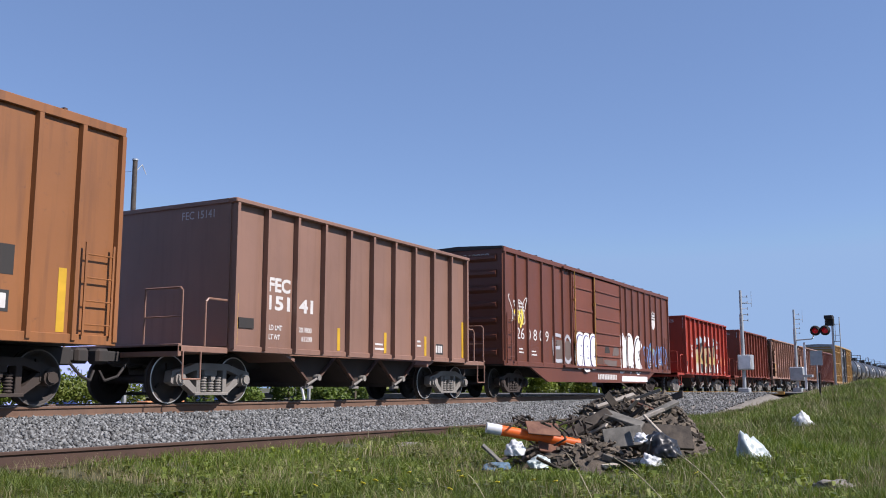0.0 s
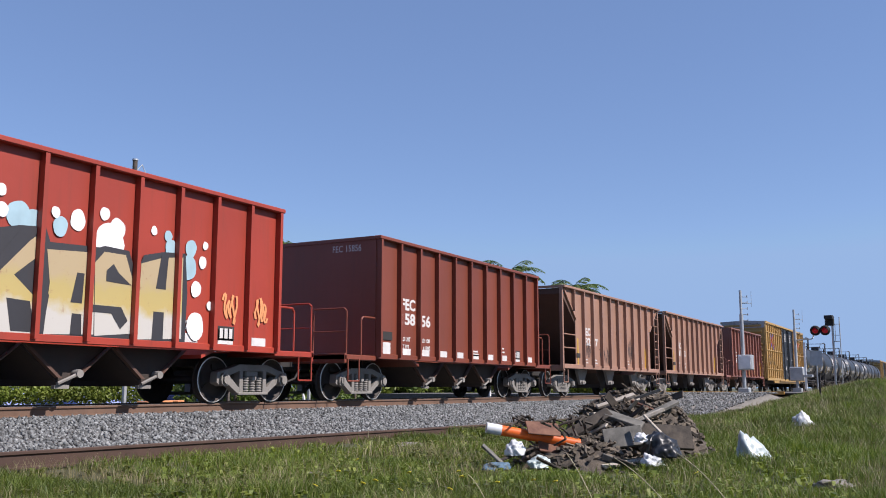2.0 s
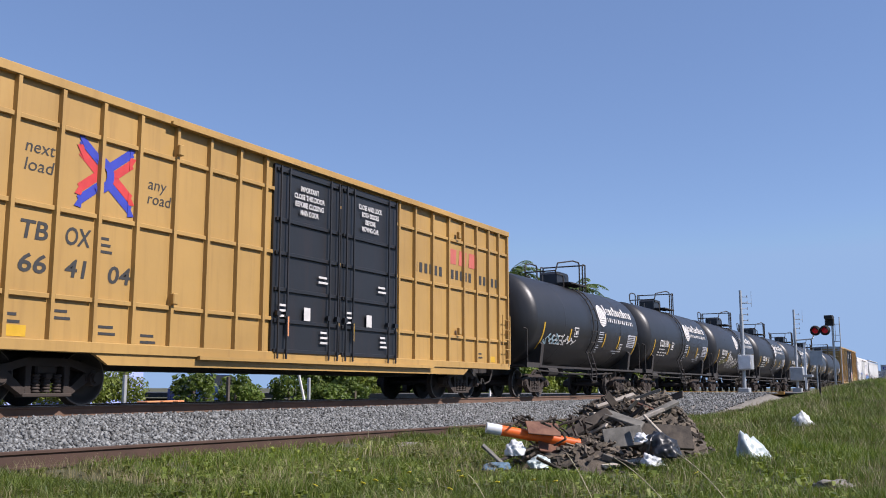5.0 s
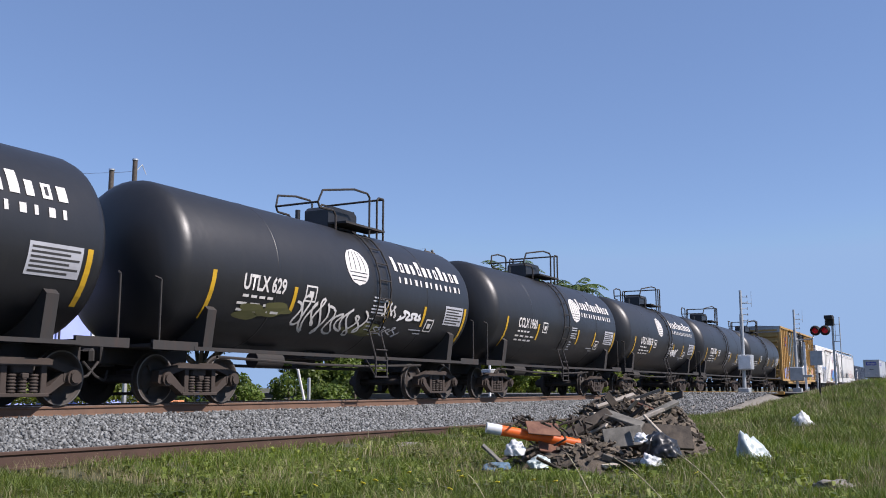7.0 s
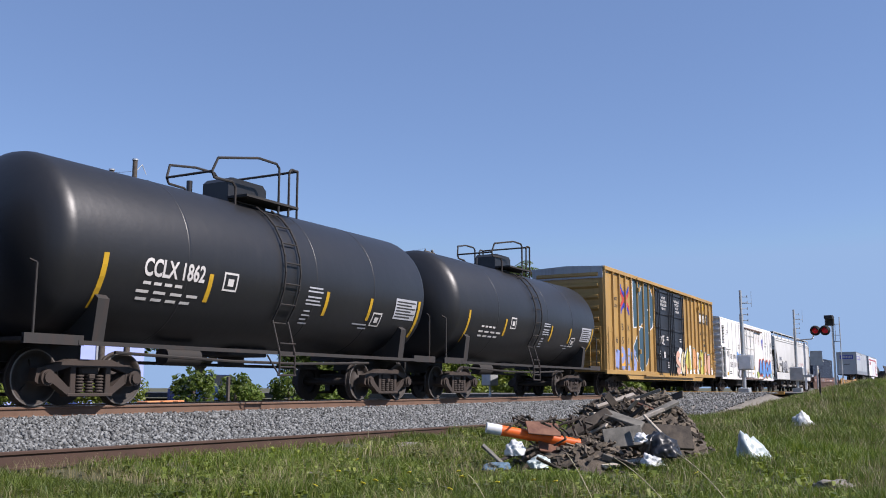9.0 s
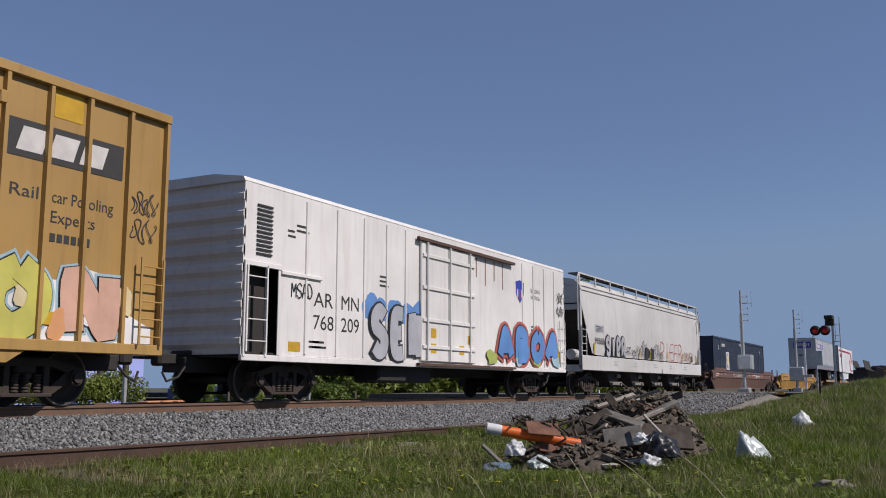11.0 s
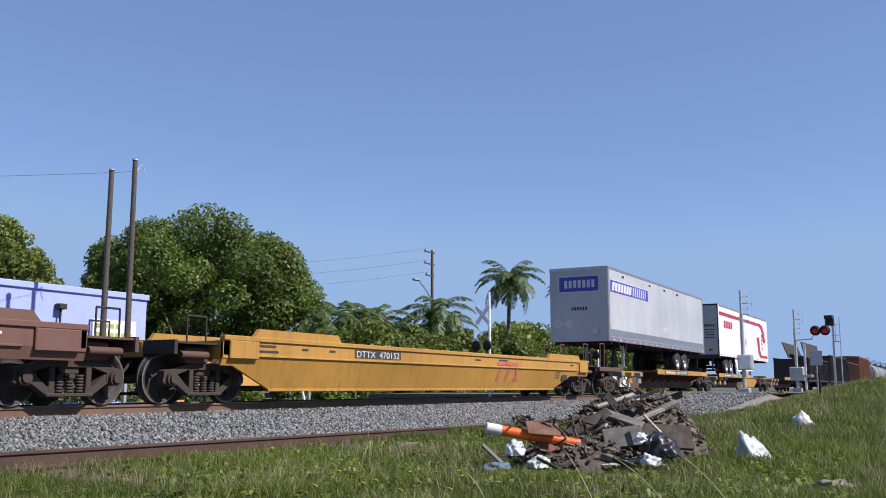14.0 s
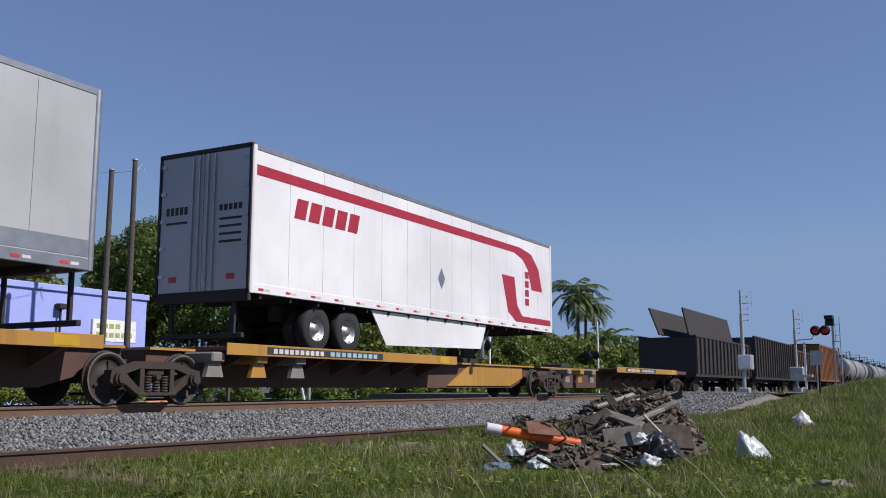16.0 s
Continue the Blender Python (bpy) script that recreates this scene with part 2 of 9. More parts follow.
def solid(name, geo, mats, label, category, at=None, group="", kind=""):
    ob = new(name, geo if isinstance(geo, bpy.types.Mesh) else geo.mesh(name, mats))
    if at is not None:
        ob.matrix_basis = at
    return tagged(ob, label, category, group, kind)


def letters(name, text, h, x, z, y, mat, parent, width=None, bold=0.0, slant=0.0, end=False):
    """Lettering on a side that faces -y (or, with end, an end that faces -x), its lower left corner at x, z."""
    cu = bpy.data.curves.new(name, "FONT")
    cu.body, cu.size, cu.offset, cu.shear = text, h / 0.70, bold, slant
    cu.resolution_u = 3
    ob = bpy.data.objects.new(name, cu)
    me = bpy.data.meshes.new_from_object(ob)
    bpy.data.objects.remove(ob)
    me.materials.clear()
    me.materials.append(mat)
    if width and len(me.vertices):
        xs = [p.co.x for p in me.vertices]
        k, x0 = width / max(1e-6, max(xs) - min(xs)), min(xs)
        for p in me.vertices:
            p.co.x = (p.co.x - x0) * k
    m = pose(y, x, z, 90, 0, -90) if end else pose(x, y, z, 90, 0, 0)
    return part(name, me, None, parent, at=m)


def decal(name, pts, y, mat, parent, label=""):
    """A painted patch on a side facing -y: outline in x and z, 3 mm thick."""
    return part(name, Geo().prism(pts, "y", y - 0.003, y), mat, parent, label)


def rect(x0, x1, z0, z1):
    return [(x0, z0), (x1, z0), (x1, z1), (x0, z1)]


# ---- ground and line ----
def ground_z(x, y):
    """Height of the ground: grass field, ditch edge, embankment of the line, rise along the path."""
    base = -0.72 + 0.06 * noise.noise((x * 0.15, y * 0.15, 0)) + 0.03 * noise.noise((x * 0.6, y * 0.6, 3))
    rise = 1.2 * min(1, max(0, (x - 18) / 34)) ** 1.4 * (1 if y < 7.0 else max(0, 1 - (y - 7.0) / 2.6)) * min(1, max(0.0, (9.0 - y) / 6.0 + 0.25))
    z = base + rise
    if y > 8.0:
        k = min(1, (y - 8.0) / 1.2)
        z = z * (1 - k) + (-0.62) * k
    if y > 9.2:
        z = -0.62
    if y > 17.0:
        z = -0.62 + min(1, (y - 17.0) / 3) * 0.1
    return z


def grid(xs, ys, fn):
    g = Geo()
    nx = len(xs)
    vs = [(x, y, fn(x, y)) for y in ys for x in xs]
    fs = [(j * nx + i, j * nx + i + 1, (j + 1) * nx + i + 1, (j + 1) * nx + i) for j in range(len(ys) - 1) for i in range(nx - 1)]
    return g.add(vs, fs, True)


def steps(*spans):
    out = []
    for a, b, s in spans:
        n = max(1, round((b - a) / s))
        out += [a + (b - a) * i / n for i in range(n)]
    return out + [spans[-1][1]]


M["soil"] = grainy("dry grassy soil", (0.0386, 0.0451, 0.0161), (0.0905, 0.0837, 0.0451), 3.0, bump=0.6)
solid("ground", grid(steps((-2500, -60, 600), (-60, 2, 15), (2, 60, 0.6), (60, 200, 10), (200, 3500, 500)),
                     steps((-2500, -40, 500), (-40, -4, 6), (-4, 12, 0.5), (12, 60, 4), (60, 3500, 500)), ground_z),
      M["soil"], "grassy field beside a railway line, dry earth showing through", "ground", kind="structure")

# ballast shoulder of the main line
BED = [(9.35, -0.64), (9.4, -0.60), (12.05, -0.20), (12.35, -0.17), (15.1, -0.17), (15.4, -0.2), (17.6, -0.65)]
g = Geo()
xs = steps((-60, 900, 40))
g.add([(x, y, z) for x in xs for y, z in BED], [(i * 7 + k, (i + 1) * 7 + k, (i + 1) * 7 + k + 1, i * 7 + k + 1) for i in range(len(xs) - 1) for k in range(6)])
solid("ballast_bed", g, M["bed"], "grey crushed stone railway bed", "ballast", kind="structure")


def stones(n, x0, x1, seed, s0, s1, span=None):
    """Crushed stones strewn on the shoulder, each a bent little lump."""
    rs = np.random.RandomState(seed)
    dirs = np.array([(1, 0, 0), (-1, 0, 0), (0, 1, 0), (0, -1, 0), (0, 0, 1), (0, 0, -1)], float)
    tri = np.array([(0, 2, 4), (2, 1, 4), (1, 3, 4), (3, 0, 4), (2, 0, 5), (1, 2, 5), (3, 1, 5), (0, 3, 5)])
    x = x0 + (x1 - x0) * rs.rand(n) ** 1.35
    y = 9.3 + 3.15 * rs.rand(n)
    z = np.interp(y, [q[0] for q in BED], [q[1] for q in BED])
    if span:
        x, y = x0 + (x1 - x0) * rs.rand(n), span[0] + (span[1] - span[0]) * rs.rand(n)
        z = np.array([span[2](a, b) for a, b in zip(x, y)])
    size = s0 + (s1 - s0) * rs.rand(n)
    r = 0.6 + 0.8 * rs.rand(n, 6)
    a = rs.normal(size=(n, 3, 3))
    q, _ = np.linalg.qr(a)
    v = (dirs[None] * r[..., None] * size[:, None, None]) @ q
    v += np.stack([x, y, z + size * 0.35], 1)[:, None]
    f = (tri[None] + 6 * np.arange(n)[:, None, None]).reshape(-1, 3)
    me = bpy.data.meshes.new("ballast_stones")
    v = v.reshape(-1, 3)
    me.vertices.add(len(v)); me.vertices.foreach_set("co", v.ravel())
    me.loops.add(f.size); me.loops.foreach_set("vertex_index", f.ravel())
    me.polygons.add(len(f)); me.polygons.foreach_set("loop_start", np.arange(0, f.size, 3)); me.polygons.foreach_set("loop_total", np.full(len(f), 3))
    me.update(calc_edges=True)
    me.materials.append(M["stone"])
    return me


tagged(new("ballast_stones", stones(62000, 4, 75, 3, 0.015, 0.04)), "pale grey crushed ballast stones on the track shoulder", "stones", kind="stuff")


def rail_profile(w=0.075, h=0.17):
    b = 0.07
    return [(-b, -h), (b, -h), (b, -h + 0.018), (0.012, -h + 0.035), (0.012, -0.045), (w / 2, -0.035), (w / 2, -0.008), (w / 2 - 0.01, 0), (-w / 2 + 0.01, 0), (-w / 2, -0.008), (-w / 2, -0.035), (-0.012, -0.045), (-0.012, -h + 0.035), (-b, -h + 0.018)]


def make_rail(parent, y, z, mat, top):
    pr = [(p + y, q + z) for p, q in rail_profile()]
    part("rail", Geo().prism(pr, "x", -60, 900), mat, parent)
    part("rail_head", Geo().box(-60, 900, y - 0.028, y + 0.028, z + 0.0005, z + 0.004), top, parent, "polished running surface")


line = thing("railway_track", "main line track with brown steel rails on wooden ties", "railway track", kind="structure")
for sy in (-0.7525, 0.7525):
    make_rail(line, YC + sy, -0.004, M["rail"], M["rail_top"])
tie_me = Geo().box(-0.11, 0.11, -1.3, 1.3, -0.18, 0.0, 0.012).mesh("tie", M["tie"])
plate_me = Geo().box(-0.09, 0.09, -0.17, 0.17, 0.0, 0.016, 0.004).box(-0.05, -0.02, -0.13, -0.09, 0.016, 0.05).box(0.02, 0.05, 0.09, 0.13, 0.016, 0.05).mesh("tie_plate", M["rail"])
for i in range(150):
    x = 2 + 0.53 * i
    part("tie", tie_me, None, line, at=pose(x, YC + random.uniform(-0.04, 0.04), -0.19 + random.uniform(-0.008, 0.008), 0, 0, random.uniform(-0.8, 0.8)))
    if i < 110:
        part("tie_plate", plate_me, None, line, at=pose(x, YC - 0.7525, -0.189))

siding = thing("siding_track", "rusty disused siding rail half buried in grass", "railway track", kind="structure")
g = Geo()
for a, b in ((-60, 4), (4, 12), (12, 20), (20, 42)):
    g.prism([(p + 9.2, q - 0.445) for p, q in rail_profile(0.07, 0.2)], "x", a, b)
g.v = [(x, y, z + max(-0.06, 0.07 - 0.0085 * max(0, x - 4))) for x, y, z in g.v]
part("rail", g, M["rail_old"], siding)


# ---- rolling stock: running gear ----
R_WH = 0.457
WHEELBASE = 1.78


def wheelset_mesh(rim):
    g = Geo()
    for sg in (-1, 1):
        y = sg * 0.7525
        o = sg
        # flange, tread, dished plate and hub, from the inside out
        prof = [(y - o * 0.05, 0.30), (y - o * 0.05, R_WH + 0.025), (y - o * 0.02, R_WH + 0.025), (y - o * 0.012, R_WH), (y + o * 0.075, R_WH - 0.006)]
        g.lathe(prof, "y", n=36, smooth=False)
        g.slot = 1
        g.lathe([(y + o * 0.075, R_WH - 0.006), (y + o * 0.078, R_WH - 0.03)], "y", n=36, smooth=False)
        g.slot = 0
        g.lathe([(y + o * 0.078, R_WH - 0.03), (y + o * 0.07, R_WH - 0.075), (y + o * 0.02, R_WH - 0.09), (y + o * 0.0, 0.27), (y + o * 0.03, 0.16), (y + o * 0.085, 0.14), (y + o * 0.085, 0.0)], "y", n=36)
        for k in range(3):
            a = 2 * math.pi * k / 3
            g.box(-0.02, 0.02, min(y + o * 0.01, y + o * 0.05), max(y + o * 0.01, y + o * 0.05), 0.18, 0.30, m=Matrix.Rotation(a, 4, "Y"))
    g.cyl((0, -1.02, 0), (0, 1.02, 0), 0.085, 12)
    return g.mesh("wheelset", [M["wheel"], M[rim]])


def side_frame_mesh(mat):
    """Cast truck side: arched top bar, sloping tension bar, columns round the spring nest, bearing ends."""
    g = Geo()
    h = WHEELBASE / 2
    outer = [(-h - 0.2, 0.40), (-h - 0.17, 0.60), (-h + 0.12, 0.66), (-0.42, 0.76), (0.42, 0.76), (h - 0.12, 0.66), (h + 0.17, 0.60), (h + 0.2, 0.40), (h + 0.14, 0.36), (h - 0.16, 0.40), (h - 0.16, 0.54), (0.44, 0.63), (-0.44, 0.63), (-h + 0.16, 0.54), (-h + 0.16, 0.40), (-h - 0.14, 0.36)]
    g.prism(outer, "y", -0.09, 0.09)
    for s in (-1, 1):
        bar = [(s * (h - 0.18), 0.53), (s * (h - 0.06), 0.42), (s * 0.44, 0.17), (s * 0.30, 0.17), (s * 0.30, 0.27), (s * 0.46, 0.32)]
        g.prism(bar, "y", -0.08, 0.08)
        g.box(s * 0.36 - 0.055, s * 0.36 + 0.055, -0.085, 0.085, 0.2, 0.66, 0.01)
        g.cyl((s * h, -0.15, R_WH), (s * h, 0.1, R_WH), 0.13, 14)
        g.cyl((s * h, -0.19, R_WH), (s * h, -0.14, R_WH), 0.09, 10)
        for bz in (-0.06, 0.06):
            for bx in (-0.06, 0.06):
                g.cyl((s * h + bx, -0.17, R_WH + bz), (s * h + bx, -0.15, R_WH + bz), 0.018, 6)
    g.box(-0.46, 0.46, -0.1, 0.1, 0.15, 0.21, 0.01)
    return g.mesh("side_frame", mat)


def spring_mesh(mat):
    g = Geo()
    prof = []
    for k in range(6):
        z = 0.215 + 0.05 * k
        prof += [(z, 0.055), (z + 0.012, 0.075), (z + 0.03, 0.075), (z + 0.042, 0.055)]
    g.lathe(prof, "z", n=10)
    return g.mesh("coil_spring", mat)


WHEEL_ME = {"bogie": wheelset_mesh("tread"), "bogie_dark": wheelset_mesh("tread_dull")}
FRAMES_ME = {k: side_frame_mesh(M[k]) for k in ("bogie", "bogie_dark")}
SPRING_ME = {k: spring_mesh(M[k]) for k in ("bogie", "bogie_dark")}
BOLSTER_ME = {k: Geo().box(-0.2, 0.2, -1.05, 1.05, 0.50, 0.66, 0.03).cyl((0, 0, 0.66), (0, 0, 0.82), 0.2, 14).box(-0.06, 0.06, -1.12, 1.12, 0.44, 0.52, 0.01).mesh("bogie", M[k]) for k in ("bogie", "bogie_dark")}
AXLES = ([], [])


def bogie(parent, x, look_key="bogie"):
    b = part("bogie", BOLSTER_ME[look_key], None, parent, at=pose(x, 0, 0))
    for sy in (-1, 1):
        part("side_frame", FRAMES_ME[look_key], None, b, at=pose(0, sy * 1.0, 0, 0, 0, 0 if sy < 0 else 180))
        if sy < 0:
            for sx in (-0.2, 0.0, 0.2):
                part("coil_spring", SPRING_ME[look_key], None, b, at=pose(sx, sy * 1.04, 0))
    for k, sx in enumerate((-WHEELBASE / 2, WHEELBASE / 2)):
        w = part("wheelset", WHEEL_ME[look_key], None, b, "spinning steel wheels with bright rims" if look_key == "bogie" else "", at=pose(sx, 0, R_WH))
        AXLES[k].append(w)
    return b


def coupler_geo(x, s):
    """Draft gear and knuckle at an end; s is +1 or -1."""
    g = Geo()
    g.box(min(x - s * 0.3, x + s * 0.45), max(x - s * 0.3, x + s * 0.45), -0.09, 0.09, 0.76, 0.96, 0.02)
    g.box(min(x + s * 0.38, x + s * 0.68), max(x + s * 0.38, x + s * 0.68), -0.16, 0.13, 0.72, 1.0, 0.05)
    g.box(min(x - s * 0.35, x), max(x - s * 0.35, x), -0.24, 0.24, 0.68, 1.04, 0.02)
    g.tube([(x + s * 0.1, -0.3, 0.75), (x + s * 0.35, -0.33, 0.5), (x + s * 0.6, -0.28, 0.42), (x + s * 0.7, -0.25, 0.6)], 0.025)
    return g


TRAIN = []


def wagon(name, label, x0, x1, category="freight car", group="cars of the freight train"):
    """A car whose body reaches from x0 to x1 when the clip begins. Its origin is its middle on the rail tops."""
    ob = thing(name, label, category, pose((x0 + x1) / 2, YC, 0), group)
    TRAIN.append(ob)
    return ob


def ends(ob, xe, mat="dark"):
    for s in (-1, 1):
        part("coupler", coupler_geo(s * xe, s), M[mat], ob)


def ladder(parent, x, y, z0, z1, w, mat, n=5, axis="x"):
    g = Geo()
    for s in (0, 1):
        p = (x + s * w, y, 0) if axis == "x" else (x, y + s * w, 0)
        g.box(p[0] - 0.02, p[0] + 0.02, p[1] - 0.012, p[1] + 0.012, z0, z1)
    for i in range(n):
        z = z0 + (z1 - z0) * (i + 0.5) / n
        g.cyl((x, y, z), (x + w, y, z) if axis == "x" else (x, y + w, z), 0.013, 6)
    return part("ladder", g, mat, parent)


def hoop(parent, x, y0, y1, z0, z1, mat):
    """Grab rail of bent round bar over an end platform."""
    g = Geo().tube([(x, y0, z0), (x, y0, z1 - 0.06), (x, y0 + 0.06 * (1 if y1 > y0 else -1), z1), (x, y1, z1), (x, y1, z0)], 0.02)
    g.tube([(x, y0, (z0 + z1) / 2), (x, y1, (z0 + z1) / 2)], 0.014)
    return part("grab_rail", g, mat, parent)


def stencils(parent, y, rows, mat):
    """Rows of unreadable small print as bars: (x, z, width, height)."""
    for x, z, w, h in rows:
        n = max(1, round(h / 0.11))
        for i in range(n):
            part("small_print", Geo().box(x, x + w * (0.75 + 0.25 * ((i * 7) % 3) / 2), y - 0.003, y, z - i * 0.11 - 0.045, z - i * 0.11), mat, parent)


def weights(parent, xa, xb, y, load):
    """Load limit and light weight stencils, lettered where they can be read."""
    if not load:
        return stencils(parent, y, [(xa, 1.36, 0.4, 0.22), (xb, 1.36, 0.45, 0.22)], M["chalk"])
    for i, (a, b) in enumerate(zip(("LD LMT", "LT WT"), load)):
        letters("weight_mark", a, 0.1, xa, 1.46 - 0.19 * i, y, M["chalk"], parent, 0.42 - 0.06 * i, bold=0.004)
        letters("weight_mark", b, 0.1, xb + 0.1 * i, 1.46 - 0.19 * i, y, M["chalk"], parent, 0.45 - 0.08 * i, bold=0.004)


# ---- open hoppers with flat ends and platform grab rails ----
def hopper_flat(x0, x1, mat, road, number, label, white=False, marks=True, strip=True, load=None):
    ob = wagon("hopper_car", label, x0, x1)
    L, W, ZB, ZT = x1 - x0, 1.55, 1.08, 3.96
    h = L / 2
    pm = M[mat]
    # open box of plate
    g = Geo()
    for s in (-1, 1):
        g.box(-h, h, s * W - 0.012, s * W + 0.012, ZB, ZT - 0.05)
        g.box(s * h - 0.012, s * h + 0.012, -W + 0.02, W - 0.02, ZB, ZT - 0.05)
    part("body", g, pm, ob)
    g = Geo()
    g.box(-h - 0.05, h + 0.05, -W - 0.15, -W + 0.06, ZT - 0.09, ZT, 0.015).box(-h - 0.05, h + 0.05, W - 0.06, W + 0.15, ZT - 0.09, ZT, 0.015)
    g.box(-h - 0.05, -h + 0.06, -W + 0.06, W - 0.06, ZT - 0.085, ZT - 0.005).box(h - 0.06, h + 0.05, -W + 0.06, W - 0.06, ZT - 0.085, ZT - 0.005)
    part("top_rail", g, pm, ob)
    for s in (-1, 1):
        part("side_sill", Geo().box(-h, h, s * W - 0.05, s * W + 0.05, ZB - 0.10, ZB + 0.02, 0.01), pm, ob)
        for i in range(11):
            x = -h + L * i / 10
            x = min(max(x, -h + 0.05), h - 0.05)
            part("side_rib", Geo().prism([(x - 0.045, s * (W + 0.012)), (x - 0.04, s * (W + 0.135)), (x + 0.04, s * (W + 0.135)), (x + 0.045, s * (W + 0.012))], "z", ZB - 0.06, ZT - 0.09), pm, ob)
    # slope sheets and three outlet bays
    for s in (-1, 1):
        part("slope_sheet", Geo().prism([(s * (h - 0.02), ZB + 0.55), (s * (h - 2.1), ZB - 0.25), (s * (h - 2.1), ZB - 0.18), (s * (h - 0.02), ZB + 0.62)], "y", -W + 0.03, W - 0.03), pm, ob)
    bays = 3
    span = L - 4.4
    for i in range(bays):
        c = -span / 2 + span * (i + 0.5) / bays
        q = span / bays / 2
        g = Geo()
        g.prism([(c - q, ZB - 0.1), (c + q, ZB - 0.1), (c + 0.16, 0.42), (c + 0.10, 0.32), (c - 0.12, 0.32), (c - 0.18, 0.42)], "y", -1.15, 1.15)
        b = part("outlet_bay", g, M["bogie_dark"], ob, "dark grimy hopper outlet")
        g = Geo().box(c - 0.22, c + 0.06, -1.22, -1.14, 0.28, 0.34).cyl((c + 0.2, -1.3, 0.52), (c + 0.2, -1.1, 0.52), 0.07, 8).tube([(c + 0.2, -1.26, 0.52), (c - 0.2, -1.26, 0.36)], 0.03)
        part("outlet_gate", g, M["bogie"], b)
        part("bay_brace", Geo().prism([(c + q - 0.02, ZB - 0.1), (c + q + 0.0, ZB - 0.1), (c + 0.2, 0.45), (c + 0.14, 0.45)], "y", -1.26, -1.16).prism([(c - q + 0.02, ZB - 0.1), (c - q + 0.1, ZB - 0.1), (c - 0.1, 0.45), (c - 0.18, 0.45)], "y", -1.24, -1.16), M["rusty"], b)
    # end platforms, centre sill, rails
    g = Geo().box(-h - 1.25, h + 1.25, -0.28, 0.28, 0.72, 1.0, 0.02)
    part("centre_sill", g, M["dark"], ob)
    for s in (-1, 1):
        a, b = sorted((s * h, s * (h + 1.3)))
        part("end_platform", Geo().box(a, b, -W, W, 0.93, 1.05, 0.015).box(min(s * (h + 1.22), s * (h + 1.3)), max(s * (h + 1.22), s * (h + 1.3)), -W, W, 0.85, 1.08, 0.01), pm, ob)
        for y0, y1 in ((-W + 0.02, -0.6), (W - 0.02, 0.6)):
            hoop(ob, s * (h + 1.22), y0, y1, 1.05, 2.1, pm)
        g = Geo().tube([(s * (h + 0.05), -W + 0.02, 1.95), (s * (h + 0.55), -W + 0.02, 1.95), (s * (h + 0.62), -W + 0.02, 1.88), (s * (h + 0.62), -W + 0.02, 1.05)], 0.022)
        part("hand_hold", g, pm, ob)
        part("step", Geo().tube([(s * (h + 0.75), -W - 0.02, 0.95), (s * (h + 0.75), -W - 0.02, 0.45), (s * (h + 1.2), -W - 0.02, 0.45), (s * (h + 1.2), -W - 0.02, 0.95)], 0.018), pm, ob)
        bogie(ob, s * (h - 0.1))
    ends(ob, h + 1.2)
    # lettering
    y = -W - 0.015
    p = L / 10
    if marks:
        letters("road_letters", road, 0.27, -h + p * 1.16, 2.25, y, M["chalk"], ob, p * 0.72, bold=0.014)
        letters("car_number", number[:-2], 0.27, -h + p * 1.16, 1.88, y, M["chalk"], ob, p * 0.72, bold=0.014)
        letters("car_number", number[-2:], 0.27, -h + p * 2.2, 1.88, y, M["chalk"], ob, p * 0.5, bold=0.014)
    weights(ob, -h + p * 1.2, -h + p * 2.2, y, load)
    stencils(ob, y, [(-h + p * 5.15, 1.35, 0.55, 0.22), (-h + p * 7.2, 1.5, 0.3, 0.22)], M["chalk"])
    bx = -h + p * 8.2
    part("data_panel", Geo().box(bx, bx + 0.45, y - 0.003, y, 1.18, 1.45), M["dark_ink"], ob, "black inspection stencil with white boxes")
    for k in range(3):
        part("small_print", Geo().box(bx + 0.05 + 0.13 * k, bx + 0.14 + 0.13 * k, y - 0.006, y - 0.003, 1.22, 1.41), M["chalk"], ob)
    part("tack_board", Geo().box(-h + p * 0.25, -h + p * 0.7, y - 0.02, y, 1.45, 1.65), M["dark"], ob)
    if white:
        for i in range(10):
            part("white_patch", Geo().box(-h + p * i + 0.2, -h + p * i + 0.62, y - 0.003, y, 1.11, 1.27 + (0.12 if i in (0, 8) else 0)), M["chalk"], ob)
    elif strip:
        for i, zz in ((0, 1.12), (3, 1.12), (5, 1.12), (7, 1.12), (9, 1.12)):
            x = -h + p * i + (0.12 if i == 0 else 0.62 if i < 9 else 0.75)
            part("reflector", Geo().box(x, x + 0.11, y - 0.004, y, zz, zz + (1.0 if i in (0, 9) else 0.5)), M["reflector"], ob)
    letters("end_mark", road + " " + number, 0.16, 0.25 * -1, 3.62, -h - 0.014, M["chalk"], ob, 0.85, end=True)
    return ob


